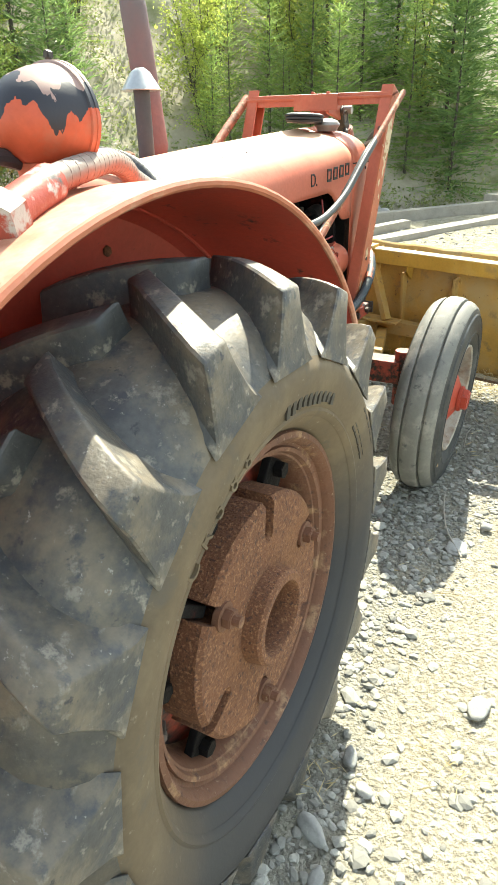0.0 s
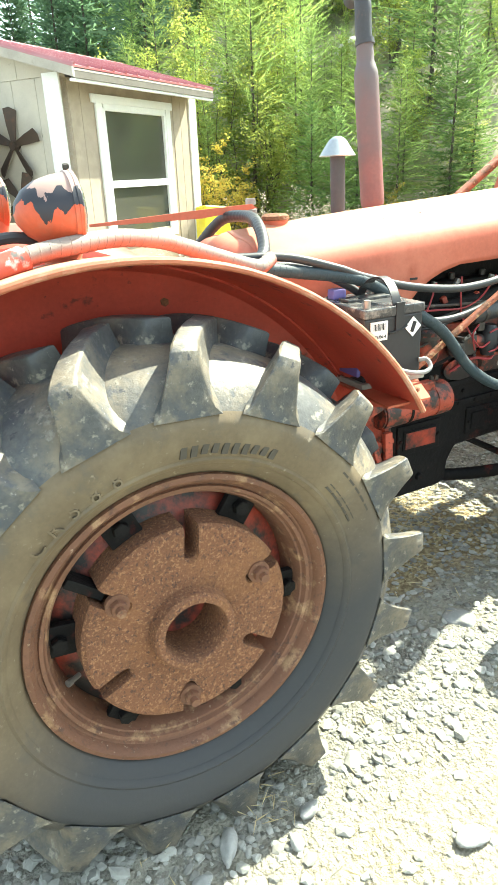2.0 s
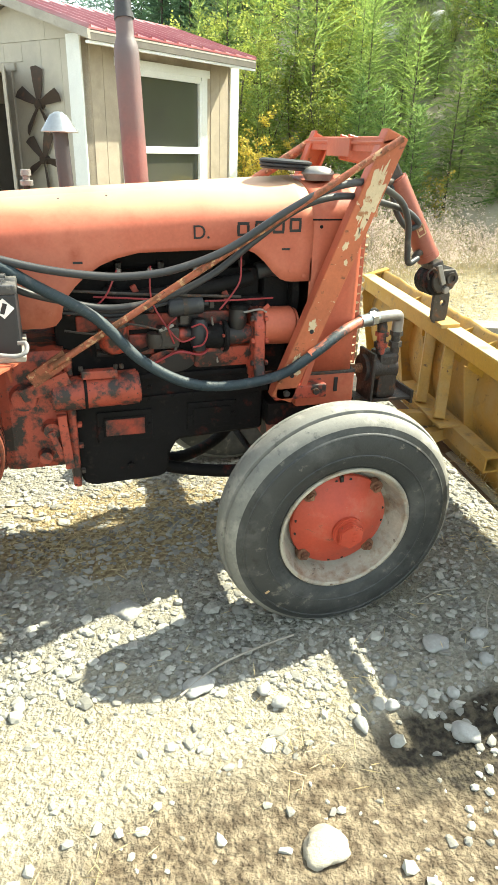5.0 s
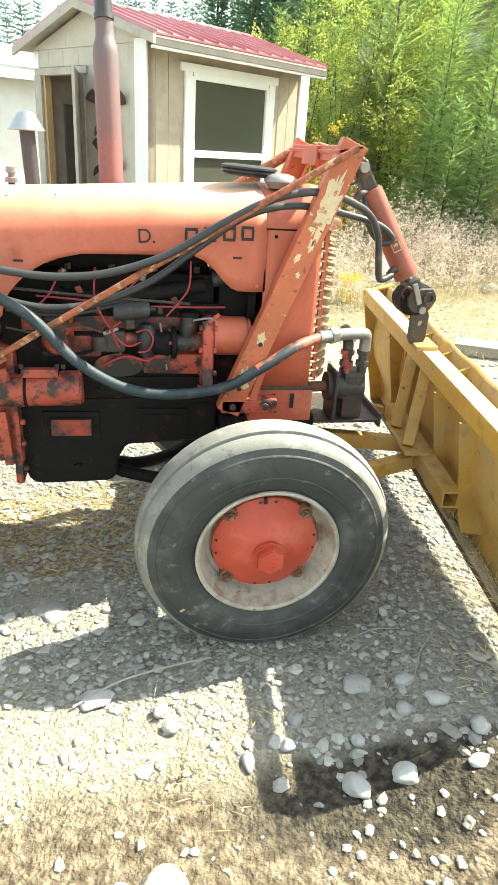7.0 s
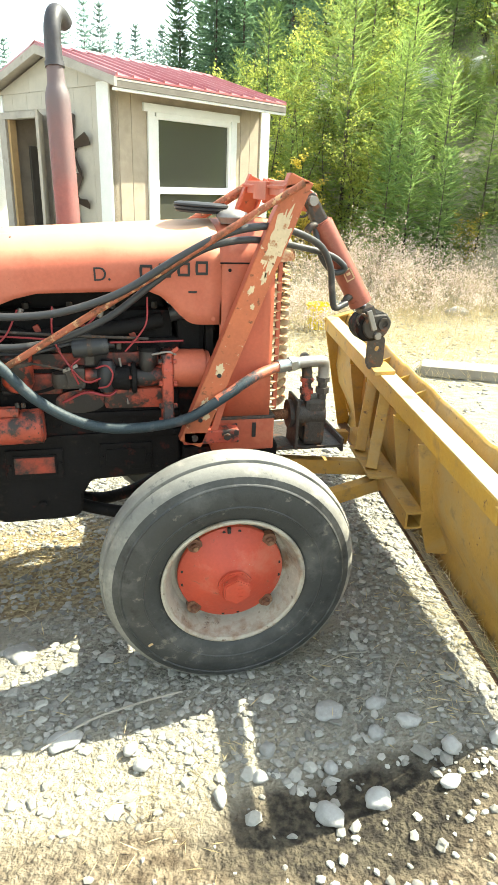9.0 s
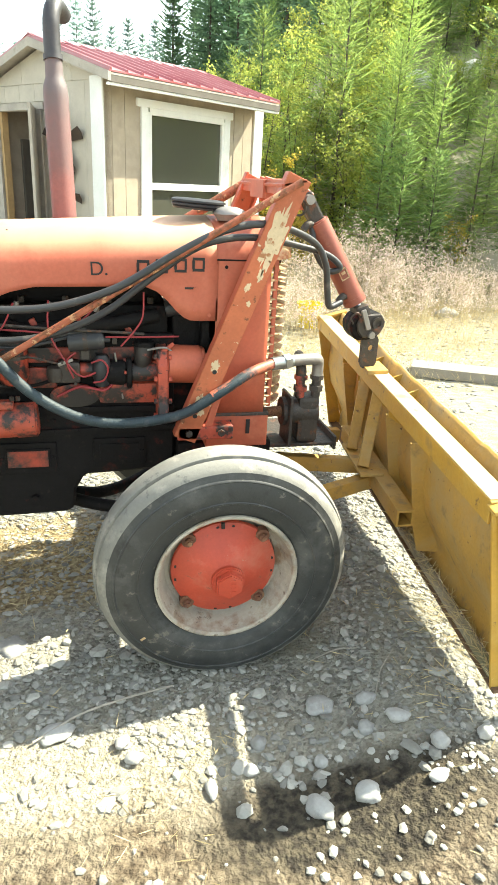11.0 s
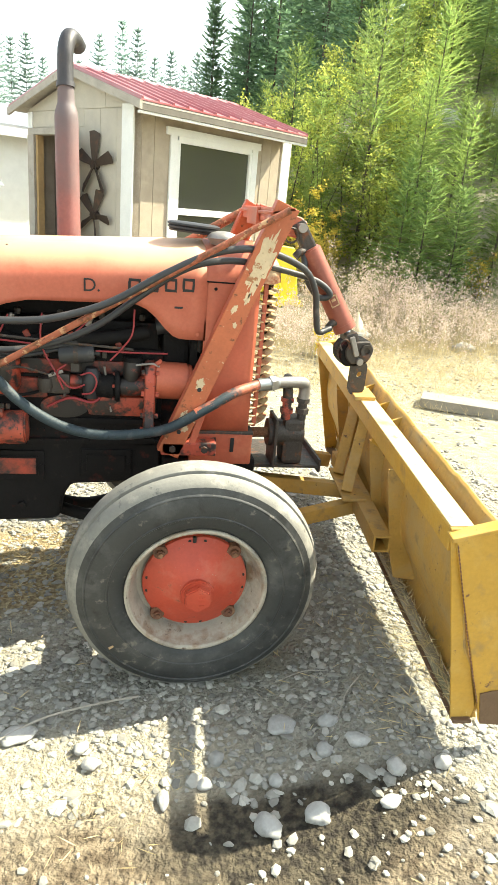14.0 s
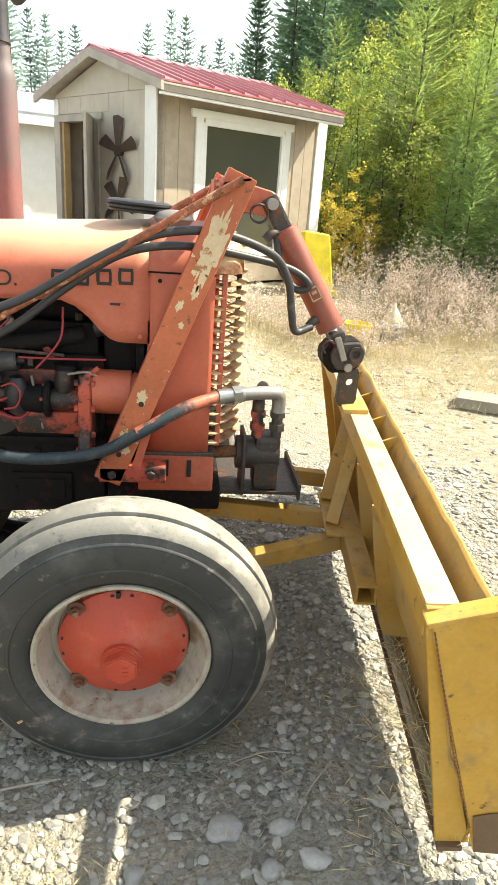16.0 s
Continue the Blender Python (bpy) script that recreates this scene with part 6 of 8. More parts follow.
# belt pulley on the side of the clutch housing
pu = Matrix.Translation((-1.203, 0.385, 0.602))
pl = T("belt_pulley", lathe([(0.172, 0.002), (0.178, 0.0), (0.1835, 0.004), (0.1855, 0.05), (0.1835, 0.108), (0.176, 0.11), (0.172, 0.06)], 64, "Y", pu, closed=True), pulley_red, "rusty red crowned belt pulley", smooth=True)
part("pulley_hub", lathe([(0.0, 0.0), (0.045, 0.004), (0.058, 0.02), (0.060, 0.10), (0.0, 0.10)], 28, "Y", pu), pulley_red, pl, "", True)
for h in (0.030, 0.074):
    part("belt_groove", lathe([(0.1850, h), (0.1862, h + 0.002), (0.1862, h + 0.006), (0.1850, h + 0.008)], 64, "Y", pu), grime, pl, "", True)
for k in range(5):
    a = radians(72 * k + 24)
    u = Vector((math.cos(a), 0, math.sin(a)))
    part("spoke", bar_between(pu @ (u * 0.05 + Vector((0, 0.05, 0))), pu @ (u * 0.176 + Vector((0, 0.05, 0))), 0.085, 0.016, (0, 1, 0)), pulley_red, pl)
# front axle, spindle, radius rod
T("front_axle", box((0.0, YC, 0.47), (0.10, 1.06, 0.10), bevel=0.012), cast_red, "red front axle beam")
for y in (0.27, 2 * YC - 0.27):
    T("spindle", rod((0.0, y, 0.32), (0.0, y, 0.56), 0.035, n=20), cast_red, smooth=True)
    T("stub_axle", rod((0.0, y - (0.1 if y < YC else -0.1), FZ), (0.0, y, FZ), 0.04, n=20), cast_red, smooth=True)
T("radius_rod", tube([(-0.02, 1.10, 0.40), (-0.18, 0.98, 0.31), (-0.36, 0.88, 0.29), (-0.50, 0.84, 0.33), (-0.56, 0.82, 0.40)], 0.025, 12), grime, "curved dark red brace under engine", smooth=True)
T("radius_rod", tube([(-0.02, 0.50, 0.40), (-0.18, 0.62, 0.33), (-0.36, 0.72, 0.31), (-0.50, 0.76, 0.34), (-0.56, 0.78, 0.40)], 0.025, 12), grime, smooth=True)
T("tie_rod", rod((-0.10, 0.30, 0.36), (-0.10, 1.30, 0.36), 0.014, n=12), grime, smooth=True)
T("frame_front", box((0.10, YC, 0.57), (0.36, 0.42, 0.09), bevel=0.01), grime)
# inner dash side, tubes by the battery
T("pump_line", tube([(-1.145, 0.47, 1.14), (-1.125, 0.46, 1.10), (-1.12, 0.45, 1.05), (-1.14, 0.46, 1.0)], 0.008, 10), steel, "bent grey line", smooth=True)
T("pump_line", tube([(-1.10, 0.50, 1.15), (-1.075, 0.50, 1.12), (-1.07, 0.50, 1.09)], 0.008, 10), grime, smooth=True)

# --- loader uprights bolted to the frame ---
def upright(y, sgn, label):
    lo, hi = Vector((-0.070, y, 0.675)), Vector((0.286, y, 1.555))
    ob = T("loader_upright", bar_between(lo, hi, 0.080, 0.010, (0, 1, 0)), chipped, label)
    d = (hi - lo).normalized()
    n = Vector((d.z, 0, -d.x))
    part("rear_flange", bar_between(lo - n * 0.036 + Vector((0, sgn * 0.022, 0)), hi - n * 0.036 + Vector((0, sgn * 0.022, 0)), 0.010, 0.045, (0, 1, 0)), paint, ob)
    part("front_flange", bar_between(lo + n * 0.036 + Vector((0, sgn * 0.022, 0)), hi + n * 0.036 + Vector((0, sgn * 0.022, 0)), 0.010, 0.045, (0, 1, 0)), paint, ob)
    for f in (0.10, 0.28):
        part("bolt_hole", rod(lo.lerp(hi, f) + Vector((0, -sgn * 0.004, 0)), lo.lerp(hi, f) + Vector((0, -sgn * 0.0065, 0)), 0.008, n=12), ink, ob)
    r = random.Random(7)
    for f, c, ln, wd in ((0.785, 0.004, 0.115, 0.025), (0.655, 0.010, 0.020, 0.010), (0.60, -0.014, 0.016, 0.009), (0.55, 0.012, 0.010, 0.007), (0.30, -0.006, 0.019, 0.016), (0.165, -0.010, 0.020, 0.012), (0.12, 0.014, 0.014, 0.010)):
        bm = bmesh.new()
        ring = []
        ph = [r.uniform(0, 6.28) for i in range(4)]
        for k in range(72):
            a = 2 * math.pi * k / 72
            w_ = 1 + 0.16 * math.sin(2 * a + ph[0]) + 0.15 * math.sin(5 * a + ph[1]) + 0.12 * math.sin(11 * a + ph[2]) + 0.08 * math.sin(19 * a + ph[3])
            q = lo.lerp(hi, f) + n * (c + wd * math.cos(a) * w_) + d * (ln * math.sin(a) * w_)
            ring.append(bm.verts.new((q.x, y - sgn * 0.0058, q.z)))
        bm.faces.new(ring)
        part("flaked_patch", bm, flake, ob, "patch of bare cream primer" if ln > 0.04 else "")
    part("foot_plate", box((0.005, y + sgn * 0.03, 0.697), (0.20, 0.07, 0.05), bevel=0.006), cast_red, ob)
    part("foot_strap", bar_between((0.01, y + sgn * 0.004, 0.70), (0.055, y + sgn * 0.006, 0.86), 0.025, 0.008, (0, 1, 0)), paint, ob)
    for x in (-0.055, 0.06):
        part("foot_bolt", bolt((x, y - sgn * 0.006, 0.70), (0, -sgn, 0), 0.013, 0.014), dark_steel, ob)
    return ob


upright(0.475, 1, "orange steel upright with flaking paint")
upright(2 * YC - 0.475, -1, "orange steel upright with flaking paint")
T("cross_beam", box((0.268, YC, 1.535), (0.085, 0.66, 0.010), pose(0, 0, 0, 0, -12, 0), bevel=0.002), paint, "orange cross beam between uprights")
T("cross_beam", box((0.240, YC, 1.522), (0.010, 0.64, 0.045), bevel=0.002), paint)
T("beam_plate", box((0.228, YC, 1.512), (0.012, 0.20, 0.062), bevel=0.003), paint)
for y in (YC - 0.055, YC + 0.015):
    T("ram_lug", prism([(0.24, 1.555), (0.24, 1.47), (0.385, 1.445), (0.425, 1.46), (0.425, 1.505), (0.40, 1.52)], y, y + 0.014, "y", bevel=0.003), paint, "orange lug holding the ram pin")
T("ram_pin", rod((0.40, YC - 0.10, 1.484), (0.40, YC + 0.08, 1.484), 0.017, n=20), steel, "grey steel pin", smooth=True)
T("pin_ring", lathe([(0.026, -0.003), (0.030, 0.0), (0.026, 0.003), (0.022, 0.0)], 24, "Y", Matrix.Translation((0.362, YC - 0.085, 1.455)), closed=True), dark_steel, smooth=True)
tu = [(0.283, 0.440, 1.540), (-0.86, 0.475, 0.845)]
T("hose_sleeve", tube([(0.02, 0.451, 0.838), (0.08, 0.463, 0.870), (0.15, 0.49, 0.905), (0.20, 0.518, 0.918), (0.255, 0.553, 0.926)], 0.0190, 14, 8), hose_patchy, "orange overpainted end of the hose", smooth=True)
T("brace_tube", rod(tu[0], tu[1], 0.0112, n=20), rusty_tube, "long rusty orange brace tube", smooth=True)
T("brace_tube", rod((0.283, 2 * YC - 0.44, 1.540), (-0.86, 2 * YC - 0.475, 0.845), 0.019, n=20), rusty_tube, "long rusty orange brace tube", smooth=True)
T("brace_foot", bar_between((-0.92, 0.49, 0.80), (-0.80, 0.485, 0.88), 0.05, 0.012, (0, 1, 0)), rusty_tube)
# hydraulic ram
rt, rb = Vector((0.40, YC - 0.04, 1.484)), Vector((0.636, YC - 0.06, 1.100))
d = (rb - rt).normalized()
T("ram_eye", bar_between(rt - d * 0.02, rt + d * 0.10, 0.055, 0.05, (0, 1, 0), bevel=0.01), dark_steel)
ram = T("hydraulic_ram", rod(rt + d * 0.085, rt + d * 0.425, 0.043, n=32, bevel=0.006), ram_paint, "red hydraulic ram", smooth=True)
part("gland", rod(rt + d * 0.405, rt + d * 0.43, 0.045, n=32), ram_paint, ram, "", True)
lbl = rt + d * 0.30
lb = bmesh.new()
for q, sz in (((0, 0, 0.020), (0.034, 0.003, 0.004)), ((0, 0, -0.020), (0.034, 0.003, 0.004)), ((0.015, 0, 0), (0.004, 0.003, 0.044)), ((-0.015, 0, 0), (0.004, 0.003, 0.044)), ((0.0, 0, 0.004), (0.016, 0.003, 0.010))):
    box(q, sz, bm=lb)
lb.transform(Matrix.Translation(lbl + Vector((-0.004, -0.0425, 0.0))) @ pose(0, 0, 0, 0, -31, 0))
T("ram_label", lb, slat_cream, "worn cream outline of a label")
T("ram_rod", rod(rt + d * 0.42, rb + d * 0.02, 0.018, n=20), chrome, "bright ram rod", smooth=True)
for q in (rt + d * 0.10, rt + d * 0.40):
    T("ram_port", tube([q, q + Vector((-0.045, -0.025, 0.0)), q + Vector((-0.065, -0.03, -0.02))], 0.014, 12), dark_steel, smooth=True)

# --- hydraulic pump ahead of the radiator ---
T("pump_shelf", box((0.405, YC - 0.05, 0.585), (0.28, 0.30, 0.012), bevel=0.002), dark_steel, "greasy steel shelf")
T("shelf_edge", box((0.545, YC - 0.05, 0.590), (0.010, 0.31, 0.055), bevel=0.002), dark_steel)
pump = T("hydraulic_pump", box((0.43, 0.655, 0.686), (0.085, 0.10, 0.188), bevel=0.018), dark_steel, "greasy hydraulic pump with elbow fittings")
part("pump_body", rod((0.33, 0.655, 0.71), (0.47, 0.655, 0.71), 0.055, n=24), dark_steel, pump, "", True)
part("drive_shaft", rod((0.24, 0.655, 0.705), (0.34, 0.655, 0.71), 0.020, n=16), rust, pump, "", True)
part("mount_plate", box((0.352, 0.645, 0.685), (0.012, 0.13, 0.20), bevel=0.004), dark_steel, pump)
for x, y in ((0.392, 0.625), (0.455, 0.625)):
    bmf = rod((x, y, 0.775), (x, y, 0.855), 0.018, n=16)
    rod((x, y, 0.80), (x, y, 0.822), 0.026, n=6, bm=bmf)
    rod((x, y, 0.845), (x, y, 0.862), 0.026, n=6, bm=bmf)
    part("fitting", bmf, cast_red if x < 0.42 else dark_steel, pump, "", True)
part("elbow", tube([(0.455, 0.625, 0.85), (0.455, 0.624, 0.90), (0.445, 0.615, 0.925), (0.40, 0.60, 0.930), (0.33, 0.58, 0.930)], 0.022, 16), steel, pump, "grey steel elbow", True)
part("elbow", tube([(0.392, 0.625, 0.85), (0.392, 0.63, 0.885), (0.40, 0.68, 0.905), (0.42, 0.76, 0.905)], 0.020, 16), dark_steel, pump, "", True)
bmf = rod((0.255, 0.555, 0.925), (0.335, 0.578, 0.930), 0.024, n=16)
rod((0.300, 0.567, 0.928), (0.325, 0.575, 0.930), 0.029, n=6, bm=bmf)
part("hose_end", bmf, galv, pump, "silver crimped hose end", True)

# --- hoses ---
def wrap_seams(ob, pts, r, mat, gap=0.021, slant=0.5):
    """Raised slanting seams of a spiral wrap round a hose."""
    path = smooth_path(pts, 10)
    bm = bmesh.new()
    dist, nxt, side = 0.0, gap, Vector((0.3, 0.2, 1))
    for a, b in zip(path, path[1:]):
        t = (b - a).normalized()
        step = (b - a).length
        side = (side - t * side.dot(t)).normalized()
        up = t.cross(side)
        while nxt <= dist + step:
            c = a.lerp(b, (nxt - dist) / step)
            rings = []
            for off, rr in ((-0.0016, r - 0.0006), (-0.0009, r + 0.0006), (0.0009, r + 0.0006), (0.0016, r - 0.0006)):
                rings.append([bm.verts.new(c + t * (off + slant * 0.008 * math.cos(6.2832 * k / 14)) + rr * (math.cos(6.2832 * k / 14) * side + math.sin(6.2832 * k / 14) * up)) for k in range(14)])
            for p_, q_ in zip(rings, rings[1:]):
                for k in range(14):
                    bm.faces.new((p_[k], p_[(k + 1) % 14], q_[(k + 1) % 14], q_[k]))
            nxt += gap
        dist += step
    part("wrap_seam", bm, mat, ob, "raised wrap seams", True)


H = lambda pts, r, mat, label, **k: T("hydraulic_hose", tube(pts, r, **k), mat, label, smooth=True)
TEAL = [(-1.38, 0.46, 1.262), (-1.22, 0.47, 1.235), (-1.02, 0.45, 1.195), (-0.87, 0.45, 1.108), (-0.705, 0.45, 1.006), (-0.576, 0.45, 0.868), (-0.435, 0.45, 0.780), (-0.285, 0.45, 0.752), (-0.095, 0.45, 0.775), (0.04, 0.452, 0.848), (0.15, 0.49, 0.905), (0.255, 0.553, 0.926)]
wrap_seams(H(TEAL, 0.0178, hose_teal, "thick dusty teal hose in a spiral wrap", n=16), TEAL, 0.0178, hose_teal, 0.019)
H([(-1.40, 0.50, 1.285), (-1.25, 0.48, 1.276), (-1.10, 0.455, 1.235), (-1.018, 0.45, 1.205), (-0.86, 0.45, 1.162), (-0.713, 0.45, 1.138), (-0.60, 0.45, 1.132), (-0.46, 0.45, 1.148), (-0.29, 0.45, 1.205), (-0.119, 0.45, 1.305), (0.018, 0.452, 1.376), (0.13, 0.47, 1.405), (0.25, 0.53, 1.400), (0.40, 0.62, 1.345), (0.455, 0.64, 1.27), (0.475, 0.655, 1.18), (0.495, 0.670, 1.115), (0.55, 0.70, 1.125)], 0.0122, hose_black, "black rubber hydraulic hose")
H([(-1.38, 0.52, 1.250), (-1.20, 0.50, 1.245), (-1.05, 0.48, 1.18), (-0.93, 0.47, 1.10), (-0.80, 0.49, 1.055), (-0.66, 0.50, 1.025), (-0.50, 0.50, 1.045), (-0.33, 0.49, 1.12), (-0.18, 0.475, 1.235), (-0.05, 0.47, 1.325), (0.06, 0.48, 1.360), (0.18, 0.52, 1.362), (0.33, 0.62, 1.335), (0.47, 0.68, 1.30), (0.53, 0.69, 1.255), (0.49, 0.70, 1.24), (0.44, 0.71, 1.30), (0.42, 0.74, 1.40)], 0.0115, hose_black, "black rubber hydraulic hose")
WRAPPED = [(-2.00, 0.225, 1.352), (-1.94, 0.236, 1.364), (-1.87, 0.252, 1.372), (-1.77, 0.295, 1.376), (-1.663, 0.350, 1.362), (-1.57, 0.40, 1.335), (-1.47, 0.42, 1.300), (-1.368, 0.425, 1.268), (-1.31, 0.46, 1.28)]
wrap_seams(H(WRAPPED, 0.019, hose_orange, "hose wrapped and overpainted orange", n=16), WRAPPED, 0.019, hose_orange)
H([(-1.34, 0.50, 1.255), (-1.28, 0.55, 1.29), (-1.235, 0.66, 1.345), (-1.20, 0.80, 1.366), (-1.22, 0.95, 1.35), (-1.28, 1.05, 1.25)], 0.018, hose_black, "black hose arching over the hood's rear", ribs=0.0012, rib_len=0.02)
fit_ = T("hose_coupling", rod((-2.07, 0.205, 1.330), (-1.965, 0.232, 1.358), 0.026, n=16), coupling_paint, "red-painted hose coupling with grey wear", smooth=True)
part("coupling_nut", rod((-2.10, 0.197, 1.322), (-2.065, 0.206, 1.332), 0.032, n=6), coupling_paint, fit_)
T("lever_hose", tube([(-2.20, 0.30, 1.30), (-2.08, 0.30, 1.37), (-1.98, 0.32, 1.39), (-1.91, 0.335, 1.38)], 0.012, 10), hose_black, "black cable by the lamp", smooth=True)
# bracket plate at the foot of the fender
br = T("battery_bracket", prism([(-1.16, 0.14), (-1.02, 0.14), (-0.93, 0.30), (-0.93, 0.52), (-1.13, 0.52)], 0.925, 0.931, "z"), paint, "bent orange bracket plate")
for x, y in ((-1.075, 0.19), (-1.02, 0.20)):
    part("bracket_bolt", bolt((x, y, 0.931), (0, 0, 1), 0.012, 0.010), rust, br)
part("bracket_leg", bar_between((-1.0, 0.50, 0.93), (-0.98, 0.56, 0.80), 0.06, 0.008, (1, 0, 0)), paint, br)

# ---- battery on its bracket ----
def build_battery():
    b = empty("battery", (-1.025, 0.405, 0.931), "black vehicle battery with white label and carrying strap", "battery")
    x0, x1, y0, y1, z0, z1 = -1.125, -0.928, 0.292, 0.520, 0.947, 1.120
    cx, cy = (x0 + x1) / 2, (y0 + y1) / 2
    part("tray", box((cx, cy, 0.939), (x1 - x0 + 0.02, y1 - y0 + 0.02, 0.016), bevel=0.003), timber_mat, b, "grey wooden pad")
    case = part("case", box((cx, cy, (z0 + z1) / 2), (x1 - x0, y1 - y0, z1 - z0), bevel=0.006), black_plastic, b)
    part("lid", box((cx, cy, 1.133), (x1 - x0 + 0.008, y1 - y0 + 0.008, 0.026), bevel=0.005), lid_plastic, b, "black lid, pale mottling painted for sky sheen")
    part("vent_strip", box((cx, cy + 0.02, 1.149), (x1 - x0 - 0.05, 0.05, 0.010), bevel=0.003), lid_plastic, b)
    lab = part("label", box((-1.078, y0 - 0.0015, 1.085), (0.056, 0.003, 0.052)), white_paper, b, "white label with bar code")
    for k in range(9):
        part("bar_code", box((-1.096 + 0.0045 * k, y0 - 0.0035, 1.096), (0.0022 if k % 2 else 0.0012, 0.001, 0.018)), ink, lab)
    letters("print", "V75/86-4", 0.0125, 0.0004, ink, lab, Matrix.Translation((-1.078, y0 - 0.0035, 1.069)) @ pose(0, 0, 0, 90, 0, 0))
    d = box((0, 0, 0), (0.040, 0.002, 0.040))
    d.transform(Matrix.Translation((-0.962, y0 - 0.002, 1.083)) @ pose(0, 0, 0, 0, 45, 0))
    dia = part("diamond_label", d, white_paper, b, "white diamond hazard label")
    a = box((0, 0, 0), (0.012, 0.001, 0.030))
    a.transform(Matrix.Translation((-0.962, y0 - 0.0035, 1.083)) @ pose(0, 0, 0, 0, 20, 0))
    part("print_bar", a, ink, dia)
    part("label_cord", tube([(-1.045, y0 - 0.004, 1.075), (-1.01, y0 - 0.006, 1.08), (-0.985, y0 - 0.004, 1.09)], 0.003, 8), ink, b)
    strap = []
    for k in range(13):
        f = k / 12
        strap.append((-1.015 + 0.012 * math.sin(math.pi * f), y0 + 0.005 + 0.17 * f, 1.145 + 0.062 * math.sin(math.pi * f) ** 0.7))
    bm = bmesh.new()
    prev = None
    for q in strap:
        ring = [bm.verts.new((q[0] + dx, q[1], q[2] + dz)) for dx, dz in ((-0.014, 0), (0.014, 0), (0.014, 0.005), (-0.014, 0.005))]
        if prev:
            for i in range(4):
                bm.faces.new((prev[i], prev[(i + 1) % 4], ring[(i + 1) % 4], ring[i]))
        else:
            bm.faces.new(ring)
        prev = ring
    bm.faces.new(prev)
    part("strap", bm, black_plastic, b, "black carrying strap", True)
    part("strap_end", box((-1.010, y0 - 0.003, 1.118), (0.028, 0.005, 0.075), bevel=0.001), black_plastic, b)
    part("terminal_post", rod((-1.105, 0.31, 1.146), (-1.105, 0.31, 1.168), 0.009, n=14), steel, b, "", True)
    part("terminal_post", rod((-0.955, 0.50, 1.146), (-0.955, 0.50, 1.168), 0.009, n=14), steel, b, "", True)
    part("terminal_cover", box((-1.085, 0.48, 1.160), (0.045, 0.035, 0.03), bevel=0.008), purple, b, "blue plastic terminal cover")
    part("clamp", tube([(-1.16, 0.275, 1.085), (-1.135, 0.272, 1.082), (-1.115, 0.278, 1.078)], 0.009, 10), rust, b, "rusty copper cable clamp", True)
    part("side_bag", box((-1.133, 0.335, 1.03), (0.012, 0.085, 0.13), pose(0, 0, 0, 0, 6, 0), bevel=0.005), purple, b, "blue plastic cover")
    part("cable", tube([(-1.12, 0.275, 1.075), (-1.09, 0.262, 1.03), (-1.04, 0.255, 0.985), (-0.99, 0.252, 0.965), (-0.94, 0.255, 0.958), (-0.915, 0.262, 0.968), (-0.915, 0.28, 0.985), (-0.935, 0.29, 0.985)], 0.0065, 10), wire_grey, b, "grey battery cable", True)
    return b


build_battery()

# ---- yellow front bucket, raised just off the ground ----
BD = Vector((0.193, 2.019, 0.084)).normalized()
BX = Vector((1, -0.09, 0.03)).normalized()
BX = (BX - BD * BX.dot(BD)).normalized()
BZ = BX.cross(BD)
BM = Matrix(((BX.x, BD.x, BZ.x, 0.605), (BX.y, BD.y, BZ.y, -0.360), (BX.z, BD.z, BZ.z, 0.805), (0, 0, 0, 1)))
BL = 2.03


